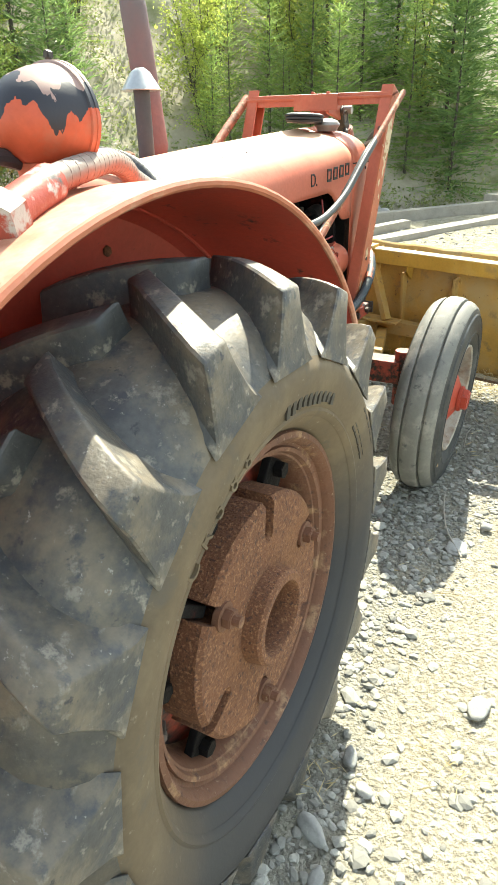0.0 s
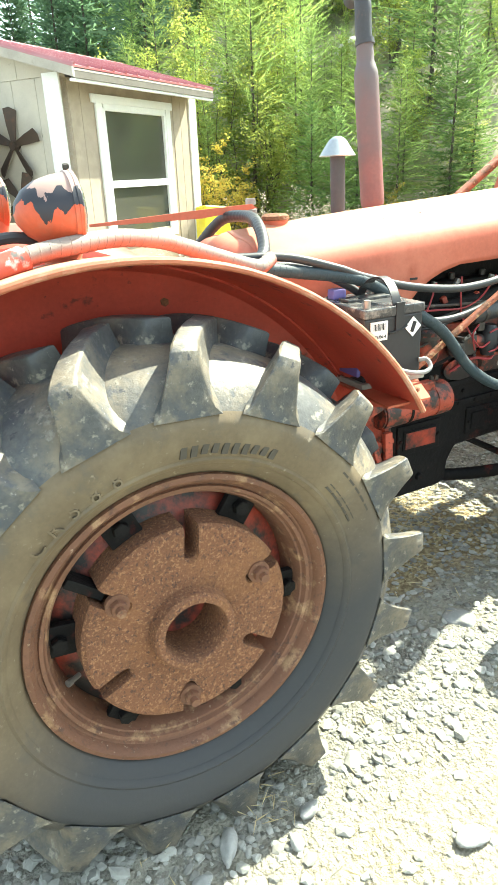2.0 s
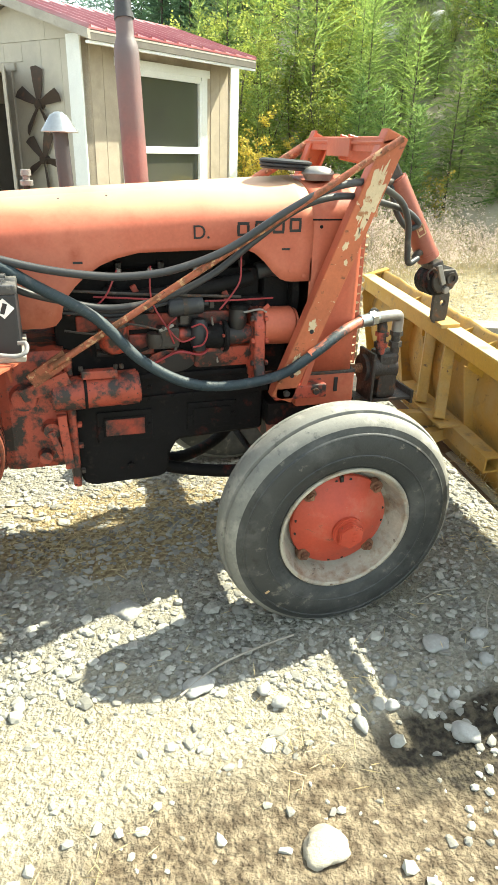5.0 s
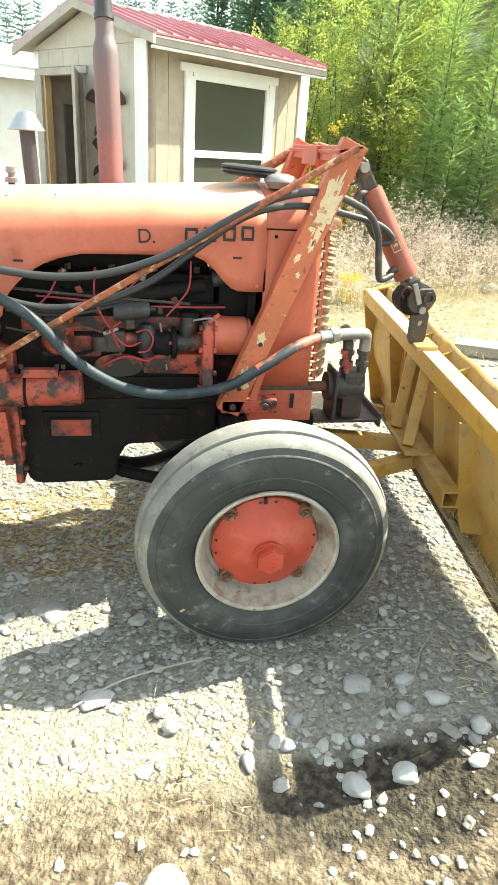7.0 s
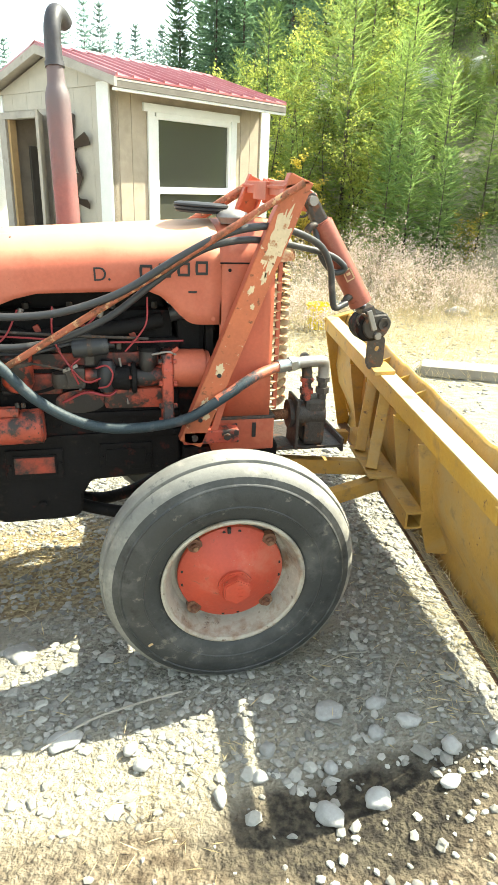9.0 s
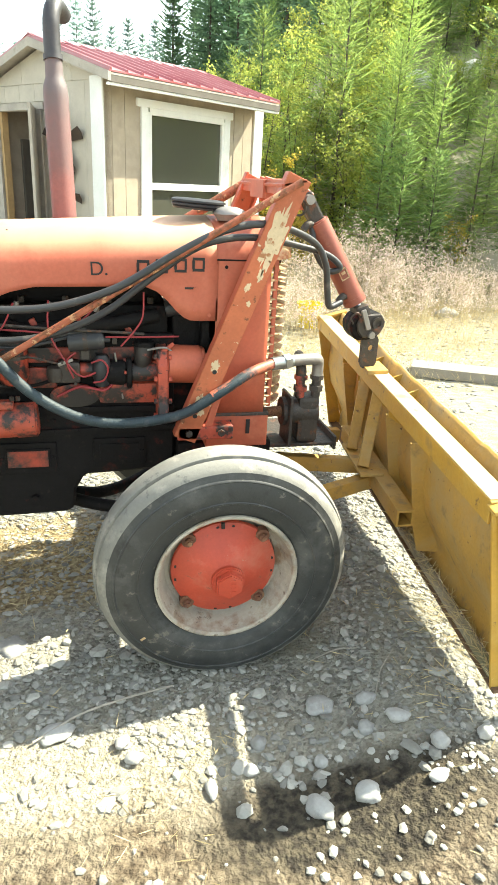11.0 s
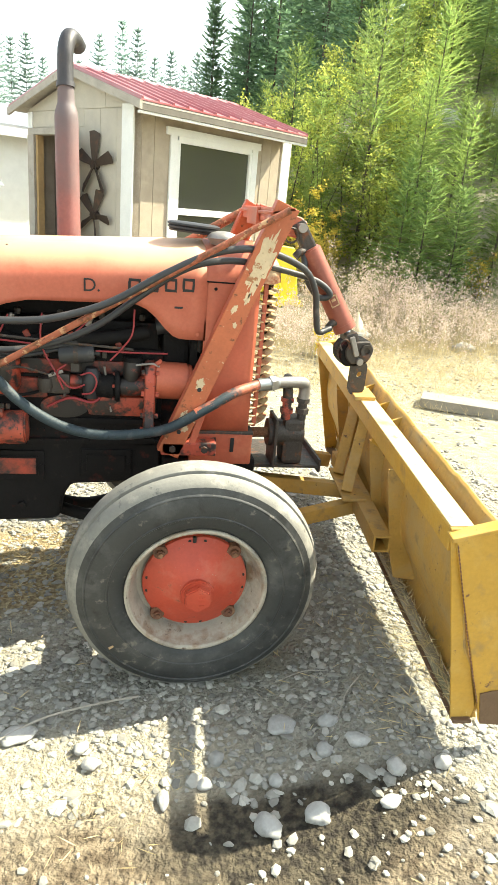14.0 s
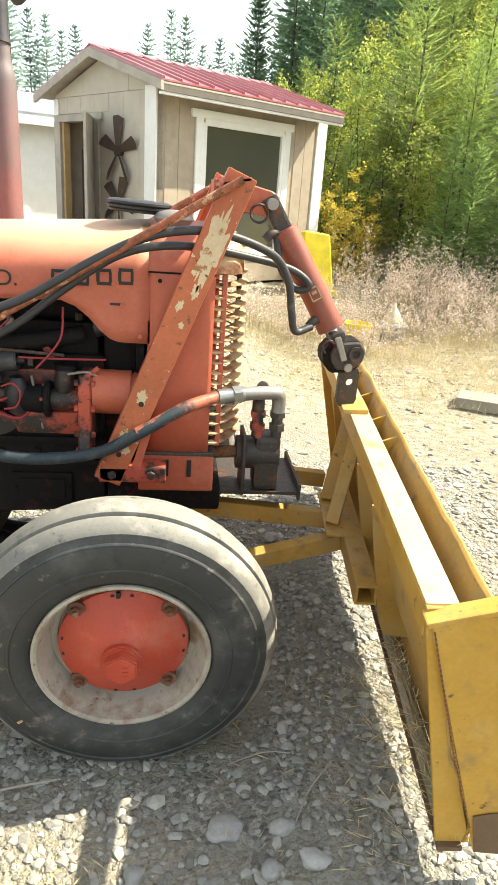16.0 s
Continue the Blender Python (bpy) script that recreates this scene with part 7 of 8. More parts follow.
def build_bucket():
    b = empty("front_bucket", (0.72, 0.55, 0.19), "yellow steel loader bucket with scraped edges, raised off gravel", "bucket")
    def p(name, bm, mat=yellow, label="", smooth=False, parent=b):
        bm.transform(BM)
        return part(name, bm, mat, parent, label, smooth)
    # top rail: flat flange with a short web
    p("top_rail", prism([(0.0, 0.0), (0.068, 0.0), (0.068, -0.010), (0.009, -0.010), (0.009, -0.066), (0.0, -0.066)], 0.005, BL - 0.005, "y", bevel=0.002), yellow, "sunlit yellow top rail")
    # Extra thin plate: worn paint, lifted pale to stand in for direct sun.
    p("rail_face", box((0.034, BL / 2, 0.0015), (0.064, BL - 0.03, 0.005), bevel=0.001), rail_yellow, "added plate on the rail, worn paint lifted pale for sun")
    # blade, curved in section, open below
    prof = [(0.130, 0.02), (0.105, -0.06), (0.085, -0.16), (0.080, -0.26), (0.100, -0.36), (0.150, -0.46), (0.182, -0.54), (0.168, -0.614)]
    bm = bmesh.new()
    prev = None
    for j in range(61):
        yy = -0.015 + (BL + 0.003) * j / 60
        ring = [bm.verts.new((x, yy, z + (0.012 * noise.noise((yy * 4, 0, 1)) + 0.006 * noise.noise((yy * 19, 0, 1)) if i == 0 else 0))) for i, (x, z) in enumerate(prof)]
        if prev:
            for i in range(len(prof) - 1):
                bm.faces.new((prev[i], prev[i + 1], ring[i + 1], ring[i]))
        prev = ring
    mb = p("moldboard", bm, dusty_yellow, "curved yellow back sheet", True)
    md = mb.modifiers.new("plate", "SOLIDIFY")
    md.thickness = 0.008
    p("bottom_bar", box((0.132, BL / 2 - 0.02, -0.618), (0.056, BL + 0.02, 0.012), bevel=0.003), scraped, "scraped brown bottom bar")
    for yy in (-0.020, BL):      # the near plate stands a little beyond the rail's end
        s = -1 if yy < 0 else 1
        e = p("end_plate", prism([(0.004, -0.014), (0.146, 0.012), (0.178, -0.12), (0.227, -0.355), (0.272, -0.60), (0.262, -0.632), (0.185, -0.626), (0.165, -0.55)], yy - 0.005, yy + 0.005, "y", bevel=0.002), yellow, "yellow end plate, scraped brown along its foot")
        p("end_cap", box((0.072, yy - s * 0.012, 0.004), (0.160, 0.045, 0.013), pose(0, 0, 0, 0, -15, 0), bevel=0.004), yellow, "", False, e)
        p("edge_flange", prism([(-0.003, -0.022), (0.014, -0.022), (0.180, -0.617), (0.104, -0.622)], yy - s * 0.006, yy - s * 0.016, "y", bevel=0.002), yellow, "yellow edge flange with rust spots", False, e)
        p("wear_shoe", prism([(0.166, -0.515), (0.20, -0.505), (0.253, -0.50), (0.271, -0.60), (0.262, -0.631), (0.186, -0.625)], yy + s * 0.006, yy + s * 0.009, "y"), scraped, "scraped brown wear plate", False, e)
        p("scraped_edge", prism([(0.146, 0.008), (0.140, -0.02), (0.160, -0.10), (0.150, -0.13), (0.205, -0.36), (0.228, -0.50), (0.253, -0.50), (0.226, -0.355), (0.177, -0.12)], yy + s * 0.0055, yy + s * 0.008, "y"), scraped, "brown scraped edge", False, e)
        p("weld_bead", tube([(0.012, yy + s * 0.006, -0.03), (0.09, yy + s * 0.006, -0.31), (0.165, yy + s * 0.006, -0.55)], 0.0022, 6, 14, ribs=0.0015, rib_len=0.012), rim_rust, "", True, e)
    for yy in (0.84, 1.02, 1.26, 1.52):
        p("gusset", prism([(0.012, -0.013), (0.069, -0.013), (0.128, 0.010), (0.103, -0.06), (0.084, -0.15), (0.012, -0.10)], yy - 0.005, yy + 0.005, "y", bevel=0.001), yellow)
    for yy in (0.59, 0.86, 1.24, 1.50):
        st_ = p("stiffener", prism([(0.010, -0.10), (0.088, -0.10), (0.081, -0.26), (0.100, -0.36), (0.150, -0.46), (0.175, -0.52), (0.165, -0.545), (0.088, -0.535), (0.062, -0.44), (0.012, -0.13)], yy - 0.006, yy + 0.006, "y"), dusty_yellow)
        bead = [(0.086, yy - 0.010, -0.11), (0.079, yy - 0.010, -0.26), (0.096, yy - 0.010, -0.36), (0.145, yy - 0.010, -0.45)]
        p("weld_bead", tube(bead, 0.006, 8, 12, ribs=0.002, rib_len=0.012), dusty_yellow, "", True, st_)
    # ram foot
    fy = 1.06
    p("ram_foot_plate", box((0.018, fy + 0.03, 0.010), (0.085, 0.13, 0.018), bevel=0.003), dusty_yellow)
    # carrying frame behind the bucket
    fr = bmesh.new()
    y0, y1 = 0.575, 1.36
    w = 0.032
    for zc, h in ((-0.361, 0.008), (-0.419, 0.008)):
        box((0.022, (y0 + y1) / 2, zc), (2 * w, y1 - y0, h), bm=fr)
    for xc in (0.022 - w + 0.004, 0.022 + w - 0.004):
        box((xc, (y0 + y1) / 2, -0.390), (0.008, y1 - y0, 0.05), bm=fr)
    p("frame_tube", fr, dusty_yellow, "open-ended square tube, yellow and dusty")
    for ya, yb in ((0.90, 1.04), (1.07, 1.22)):
        p("diagonal_brace", bar_between((-0.045, ya, -0.34), (0.035, yb, -0.06), 0.045, 0.030, (0.3, 1, 0), bevel=0.004), dusty_yellow, "flat yellow diagonal brace")
    p("joint_plate", box((-0.022, 0.99, -0.351), (0.095, 0.30, 0.012), bevel=0.003), dusty_yellow, "grimy plate under the braces")
    return b


bucket = build_bucket()


def push_arms():
    """Yellow arms from the tractor's frame to the bucket."""
    for y, z0, dz in ((0.66, 0.475, 0.0), (1.02, 0.475, 0.03)):
        bm = bar_between((0.10, y, 0.52), (0.735, y + 0.025, 0.445), 0.06, 0.045, (0, 1, 0))
        part("push_arm", bm, dusty_yellow, bucket, "yellow push arm")
    part("push_arm", bar_between((0.36, 0.50, 0.385), (0.72, 0.59, 0.425), 0.055, 0.05, (0, 1, 0)), dusty_yellow, bucket, "yellow lower arm")
    def J(bm):
        bm.transform(Matrix.Translation((-0.004, 0, 0.026)))
        return bm
    jx, jz = 0.672, 1.005
    cam = [(-0.072, 0.012), (-0.050, 0.046), (-0.010, 0.054), (0.046, 0.058), (0.070, 0.026), (0.066, -0.004), (0.050, -0.034), (0.012, -0.050), (-0.040, -0.053), (-0.066, -0.024)]
    sj = part("swivel_joint", J(prism([(jx + a, jz + b) for a, b in cam], 0.690, 0.790, "y", bevel=0.007)), grime, bucket, "greasy black swivel joint")
    part("cam_plate", J(prism([(jx + 0.008 + 0.80 * a, jz + 0.006 + 0.84 * b) for a, b in cam], 0.676, 0.692, "y", bevel=0.004)), dark_steel, sj, "worn steel cam plate")
    part("ram_clevis", J(bar_between((0.640, 0.735, 1.085), (0.665, 0.735, 1.02), 0.05, 0.10, (0, 1, 0), bevel=0.01)), dark_steel, sj)
    part("rod_tongue", J(bar_between((jx - 0.034, 0.670, jz + 0.070), (jx - 0.006, 0.668, jz - 0.004), 0.020, 0.016, (0, 1, 0), bevel=0.004)), steel, sj, "worn bright tongue")
    part("boss_ring", J(lathe([(0.024, -0.008), (0.024, 0.004), (0.015, 0.004), (0.013, -0.006)], 22, "Y", Matrix.Translation((jx + 0.032, 0.672, jz + 0.018)), closed=True)), dark_steel, sj, "", True)
    part("swivel_pin", J(rod((jx + 0.010, 0.660, jz - 0.026), (jx + 0.010, 0.805, jz - 0.026), 0.014, n=16, bevel=0.003)), steel, sj, "worn grey pin", True)
    part("grease_clip", J(tube([(0.606, 0.68, 1.02), (0.592, 0.67, 1.045), (0.610, 0.665, 1.065), (0.632, 0.67, 1.055)], 0.0032, 8)), dark_steel, sj, "", True)
    # foot plate with a pin hole through it
    bm = bmesh.new()
    rings = []
    for y in (0.716, 0.736):
        hole, rim = [], []
        for k in range(24):
            a = 6.2832 * k / 24
            c, q = math.cos(a), math.sin(a)
            hole.append(bm.verts.new((jx + 0.036 + 0.013 * c, y, 0.916 + 0.013 * q)))
            f = min(0.034 / max(abs(c), 1e-6), (0.048 if q > 0 else 0.082) / max(abs(q), 1e-6))
            rim.append(bm.verts.new((jx + 0.030 + f * c, y, 0.916 + f * q)))
        rings.append((hole, rim))
    for k in range(24):
        j = (k + 1) % 24
        (h0, r0), (h1, r1) = rings
        bm.faces.new((h0[k], r0[k], r0[j], h0[j]))
        bm.faces.new((h1[j], r1[j], r1[k], h1[k]))
        bm.faces.new((r0[k], r1[k], r1[j], r0[j]))
        bm.faces.new((h0[j], h1[j], h1[k], h0[k]))
    part("joint_foot", J(bm), dark_steel, sj, "greasy steel foot plate with a pin hole")


push_arms()

# ---- trees, brush and weeds ----
def sprays(name, P, D, ln, wd, mat, rng, kind_smooth=False, fold=0.0):
    """Many small leaves: from P along D, ln long and wd wide."""
    P, D = np.asarray(P, float), np.asarray(D, float)
    n = len(P)
    D = D / np.maximum(np.linalg.norm(D, axis=1, keepdims=True), 1e-9)
    R = rng.normal(size=(n, 3))
    S = np.cross(D, R)
    S /= np.maximum(np.linalg.norm(S, axis=1, keepdims=True), 1e-9)
    ln = np.broadcast_to(ln, n)[:, None]
    wd = np.broadcast_to(wd, n)[:, None]
    V = np.stack([P, P + D * ln * 0.45 + S * wd * 0.5, P + D * ln, P + D * ln * 0.45 - S * wd * 0.5], 1).reshape(-1, 3)
    F = np.arange(n * 4).reshape(n, 4)
    me = bpy.data.meshes.new(name)
    me.from_pydata(V.tolist(), [], F.tolist())
    me.materials.append(mat)
    return me


def fir_meshes(seed, height, width, levels, per, mat, ln=0.13, wd=0.026, bare=0.04, step=0.05, sides=3, lift=0.10, tip=0.28):
    """Whorls of limbs with feathery twigs set along both sides of each limb."""
    rng = np.random.default_rng(seed)
    trunk = tube([(0, 0, -0.15), (0.02 * height * 0.2, 0, height * 0.5), (0, 0, height)], 0.013 * height ** 0.8, 6, 5, taper=lambda f: 1 - 0.94 * f)
    P, D, S = [], [], []
    for k in range(levels):
        f = bare + (1 - bare) * (k + rng.uniform(-0.25, 0.25)) / levels
        reach = width * (1 - f) ** 0.8 * rng.uniform(0.8, 1.1) + 0.03 * height ** 0.5
        turn = rng.uniform(0, 6.28)
        for j in range(per):
            a = turn + 6.283 * (j + rng.uniform(-0.25, 0.25)) / per
            r = reach * rng.uniform(0.6, 1.15)
            up = lift + 0.75 * f + rng.normal() * 0.08
            d = np.array([math.cos(a), math.sin(a), up]) / math.sqrt(1 + up * up)
            q0 = np.array([0, 0, height * f])
            sag = rng.uniform(0.0, 0.18) * (1 - f)
            lat = np.array([-math.sin(a), math.cos(a), 0])
            m = max(2, int(r / step))
            for i in range(m):
                u = (i + rng.random()) / m
                q = q0 + d * r * u + np.array([0, 0, -sag * r * math.sin(u * 3.1)])
                for w in range(sides):
                    side = (-1, 1, 0, 0.5)[w % 4] * rng.uniform(0.6, 1.3)
                    P.append(q)
                    D.append(d * 0.75 + lat * side + np.array([0, 0, tip + 0.38 * rng.normal()]))
                    S.append((1.15 - 0.55 * u) * rng.uniform(0.7, 1.25))
            P.append(q0); D.append(d); S.append(r / ln)
            P.append(q0 + d * r * 0.93); D.append(d + np.array([0, 0, 0.3])); S.append(1.5)
    for i in range(30):
        P.append(np.array([0, 0, height * (0.90 + 0.09 * rng.random())]))
        D.append(np.array([rng.normal() * 0.4, rng.normal() * 0.4, 1]))
        S.append(1.0)
    P, D, S = np.array(P), np.array(D), np.array(S)
    crown = sprays("fir_needles", P, D, ln * S, wd * np.clip(S, 0.5, 1.2), mat, rng)
    return mesh_of(trunk, "trunk"), crown


def alder_meshes(seed, height, width, leaves, mat, size=0.075):
    rng = np.random.default_rng(seed)
    stems = bmesh.new()
    P, D = [], []
    for s in range(5):
        a = 1.26 * s + rng.uniform(-0.4, 0.4)
        lean = rng.uniform(0.05, 0.24) * height
        h = height * rng.uniform(0.55, 1.0)
        tip = np.array([math.cos(a) * lean, math.sin(a) * lean, h])
        bend = rng.normal(size=3) * 0.10
        pts = [(0.05 * math.cos(a), 0.05 * math.sin(a), -0.1), tuple(tip * 0.33 + bend), tuple(tip * 0.66 - bend), tuple(tip)]
        tube(pts, 0.007 * height ** 0.8, 5, 4, bm=stems, taper=lambda f: 1 - 0.85 * f)
        for k in range(13):
            f = rng.uniform(0.10, 1.0)
            b = tip * f
            aa = rng.uniform(0, 6.28)
            L = width * rng.uniform(0.25, 0.75) * (1.1 - 0.7 * f)
            e = b + np.array([math.cos(aa) * L, math.sin(aa) * L, L * rng.uniform(0.1, 0.9)])
            rod(b, e, 0.004, 0.0015, 3, bm=stems)
            for c in range(5):
                centre = b + (e - b) * (rng.uniform(0.3, 1.1) if c else 0.0)
                for i in range(leaves // 400):
                    P.append(centre + rng.normal(size=3) * 0.085)
                    D.append(np.array([rng.normal(), rng.normal(), rng.normal() * 0.5 - 0.25]))
    n = len(P)
    return mesh_of(stems, "trunk"), sprays("leaves", P, D, size * rng.uniform(0.5, 1.35, n), size * 0.66 * rng.uniform(0.6, 1.3, n), mat, rng)


def plant(name, meshes, mats, x, y, scale, turn, label, category, group, sink=0.0):
    t = empty(name, (x, y, ground_z(x, y) - sink), label, category, group)
    t.rotation_euler = (0, 0, radians(turn))
    t.scale = (scale, scale, scale)
    for pn, me, mat in zip(("trunk", "crown"), meshes, mats):
        o = new(pn, me)
        if not me.materials:
            me.materials.append(mat)
        o.parent = t
    return t


FIRS = [fir_meshes(11 + k, 3.0, w, 30, 7, fir_leaf, 0.064, 0.0130, 0.03, 0.044, 3, -0.08, 0.12) for k, w in enumerate((1.05, 0.85, 1.2))]
DARKS = [fir_meshes(31 + k, 14.0, w, 35, 6, dark_fir, 0.36, 0.10, 0.12, 0.29, 3, -0.25, -0.15) for k, w in enumerate((2.5, 1.9))]
MIDS = [fir_meshes(41 + k, 4.0, w, 27, 7, mid_fir, 0.125, 0.025, 0.03, 0.072, 3, -0.08, 0.10) for k, w in enumerate((1.5, 1.25))]
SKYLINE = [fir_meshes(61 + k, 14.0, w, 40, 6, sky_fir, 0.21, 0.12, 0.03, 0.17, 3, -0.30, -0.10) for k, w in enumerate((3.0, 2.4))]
YELLOWED = alder_meshes(27, 4.4, 1.9, 3200, yellowed_leaf, 0.12)
ALDERS = [alder_meshes(21 + k, 4.4, w, 6400, alder_leaf, 0.068) for k, w in enumerate((1.2, 1.5))]
YOUNG = [  # young firs along the foot of the bank: x, y, height
    (5.0, 8.75, 3.0), (5.65, 8.5, 2.5), (4.55, 9.5, 3.2), (6.1, 8.9, 2.2), (5.3, 9.7, 2.7), (4.0, 10.6, 4.3), (4.9, 10.6, 2.8), (3.2, 11.2, 3.3), (2.9, 10.2, 2.2),
    (7.35, 6.5, 2.6), (8.0, 5.7, 3.0), (8.4, 4.9, 2.6), (7.8, 6.9, 2.9), (8.9, 5.4, 3.2), (9.3, 4.3, 3.0), (8.3, 6.2, 2.2), (9.8, 5.0, 3.6), (5.4, 11.2, 3.4), (4.2, 12.0, 3.6),
    (7.3, 10.2, 2.2), (8.6, 9.6, 2.6), (6.9, 11.2, 1.5), (10.6, 3.4, 3.2), (11.3, 4.6, 3.8), (10.4, 6.2, 3.4), (5.5, 13.6, 3.0), (3.0, 12.6, 3.8), (2.5, 12.9, 3.4),
    (6.2, 11.6, 1.7), (5.9, 12.3, 1.9), (7.0, 12.0, 1.3), (7.4, 13.7, 2.2), (6.9, 14.3, 2.8), (6.1, 14.4, 3.0), (5.9, 10.9, 1.8), (6.6, 10.8, 1.4)]
rngp = random.Random(5)
def on_bare_bank(x, y):
    """A stretch of the bank where only low brush grows."""
    az = math.degrees(math.atan2(y + 0.44, x + 2.65))
    return 33.5 < az < 40.0


for k, (x, y, h) in enumerate(YOUNG):
    if on_bare_bank(x, y):
        continue
    plant("young_fir", FIRS[k % 3], (bark, fir_leaf), x, y, h / 3.0, rngp.uniform(0, 360), "light green young fir tree on the bank", "tree", "young firs on the bank", 0.05)
LEAFY = [(6.6, 11.5, 1.5), (7.5, 11.9, 1.5), (6.4, 14.8, 4.0), (8.0, 13.4, 2.8), (7.2, 15.2, 3.6), (4.0, 9.95, 3.1), (3.35, 10.7, 3.3), (4.6, 11.0, 3.4), (2.7, 11.4, 3.3), (7.2, 8.4, 1.5), (6.9, 9.6, 2.0), (9.2, 7.0, 3.6), (8.8, 6.6, 2.6), (10.3, 5.6, 4.0), (12.2, 3.6, 4.2), (7.9, 11.6, 3.8), (9.4, 10.0, 3.4), (5.7, 14.2, 3.2), (4.1, 13.5, 3.6), (2.2, 14.0, 4.0), (3.0, 11.9, 3.6), (5.2, 11.9, 3.2), (3.6, 12.7, 3.6), (8.2, 7.5, 2.2), (10.6, 7.4, 3.8), (11.8, 6.4, 4.2), (8.6, 13.4, 4.2), (9.0, 12.0, 4.0)]
for k, (x, y, h) in enumerate(LEAFY):
    if on_bare_bank(x, y):
        continue
    plant("leafy_sapling", ALDERS[k % 2], (bark, alder_leaf), x, y, h / 4.4, rngp.uniform(0, 360), "yellow-green leafy sapling among the firs", "tree", "leafy saplings on the bank", 0.05)
for x, y, h in ((2.75, 9.15, 1.5), (3.15, 9.5, 1.2), (2.5, 9.9, 1.9), (5.35, 8.35, 1.0)):
    plant("leafy_sapling", YELLOWED, (bark, yellowed_leaf), x, y, h / 4.4, rngp.uniform(0, 360), "low sapling with yellow-orange leaves", "tree", "leafy saplings on the bank", 0.05)
MIDDLE = [(4.35, 8.45, 2.3), (4.75, 8.15, 2.1), (4.15, 8.85, 2.4), (5.05, 8.5, 1.9), (7.5, 9.9, 5.0), (6.5, 8.15, 3.4), (6.95, 8.1, 2.4), (10.9, 2.6, 4.0), (11.8, 3.0, 4.6), (12.4, 1.9, 4.4), (13.2, 3.0, 5.2), (12.8, 4.4, 5.0), (11.9, 5.6, 5.0), (13.6, 0.6, 4.6),
    (7.4, 14.9, 3.4), (8.6, 13.0, 2.6), (9.6, 14.2, 3.8), (6.7, 15.6, 3.6), (8.1, 16.4, 4.0), (10.6, 12.0, 3.2), (9.9, 16.2, 4.4), (11.6, 14.0, 4.0), (12.6, 11.6, 4.0), (5.6, 16.2, 4.0), (8.0, 14.0, 2.0), (10.2, 10.6, 2.4)]
for i in range(20):
    x = rngp.uniform(-1, 17)
    d = rngp.uniform(14.5, 25)
    y = (d - 0.72 * x) / 0.69
    if abs(math.degrees(math.atan2(y + 0.5, x + 2.5)) - 41) < 4 and d < 16:
        continue
    if math.degrees(math.atan2(y + 1.4, x)) > 84:
        continue
    MIDDLE.append((x, y, rngp.uniform(2.8, 4.6)))
for k, (x, y, h) in enumerate(MIDDLE):
    if on_bare_bank(x, y):
        continue
    plant("fir_tree", MIDS[k % 2], (bark, mid_fir), x, y, h / 4.0, rngp.uniform(0, 360), "dark green fir tree up the bank", "tree", "firs up the bank", 0.1)
FAR = []
for i in range(28):
    x = rngp.uniform(-4, 34)
    d = rngp.uniform(24, 58)
    if math.degrees(math.atan2((d - 0.72 * x) / 0.69 + 1.4, x)) > 83:
        continue
    FAR.append((x, (d - 0.72 * x) / 0.69, rngp.uniform(7, 12)))
for k in range(21):
    a = radians(rngp.uniform(46, 76))
    r = rngp.uniform(19, 27)
    FAR.append((r * math.cos(a) - 0.3, r * math.sin(a) - 1.7, rngp.uniform(6, 10)))
for k in range(20):       # edge of the woods behind the shed
    a = radians(rngp.uniform(72, 85))
    r = rngp.uniform(25, 36)
    FAR.append((r * math.cos(a) - 0.2, r * math.sin(a) - 1.6, rngp.uniform(6.5, 10.5) * r / 28))
SPIRES = []
for az, el in ((110, 12), (108, 11), (106, 12), (104, 12.6), (102.6, 13.0), (101.3, 11.4), (100.1, 11.2), (99, 10.3), (98, 10.8), (96.8, 9.4), (95.4, 8.8), (94.2, 9.5),
               (92.7, 11.4), (91.0, 12.4), (89.9, 12.1), (88.6, 10.4), (87.3, 10.9), (86.3, 10.1), (85.3, 11.0), (84.3, 10.6), (103.4, 10.2), (100.7, 9.6), (93.5, 8.6), (88.0, 9.2), (86.8, 9.0), (85.8, 9.4), (84.8, 9.6), (90.5, 9.2)):
    r = rngp.uniform(50, 62)      # firs beyond the shed, against the sky
    x, y = 0.1 + r * math.cos(radians(az)), -1.4 + r * math.sin(radians(az))
    SPIRES.append((x, y, 1.5 + r * math.tan(radians(el)) - ground_z(x, y)))
for i in range(9):       # woods behind the walker, seen only in reflections
    a = radians(rngp.uniform(165, 375))
    r = rngp.uniform(12, 19)
    FAR.append((r * math.cos(a) - 1, r * math.sin(a) - 2, rngp.uniform(9, 16)))
for k, (x, y, h) in enumerate(FAR):
    plant("tall_fir", DARKS[k % 2], (bark, dark_fir), x, y, h / 14.0, rngp.uniform(0, 360), "tall dark conifer far behind the yard", "tree", "tall conifers in the distance", 0.2)


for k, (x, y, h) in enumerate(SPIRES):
    plant("tall_fir", SKYLINE[k % 2], (bark, sky_fir), x, y, h / 14.0, rngp.uniform(0, 360), "slender conifer on the skyline, needles tinted pale for haze", "tree", "conifers on the skyline", 0.2)


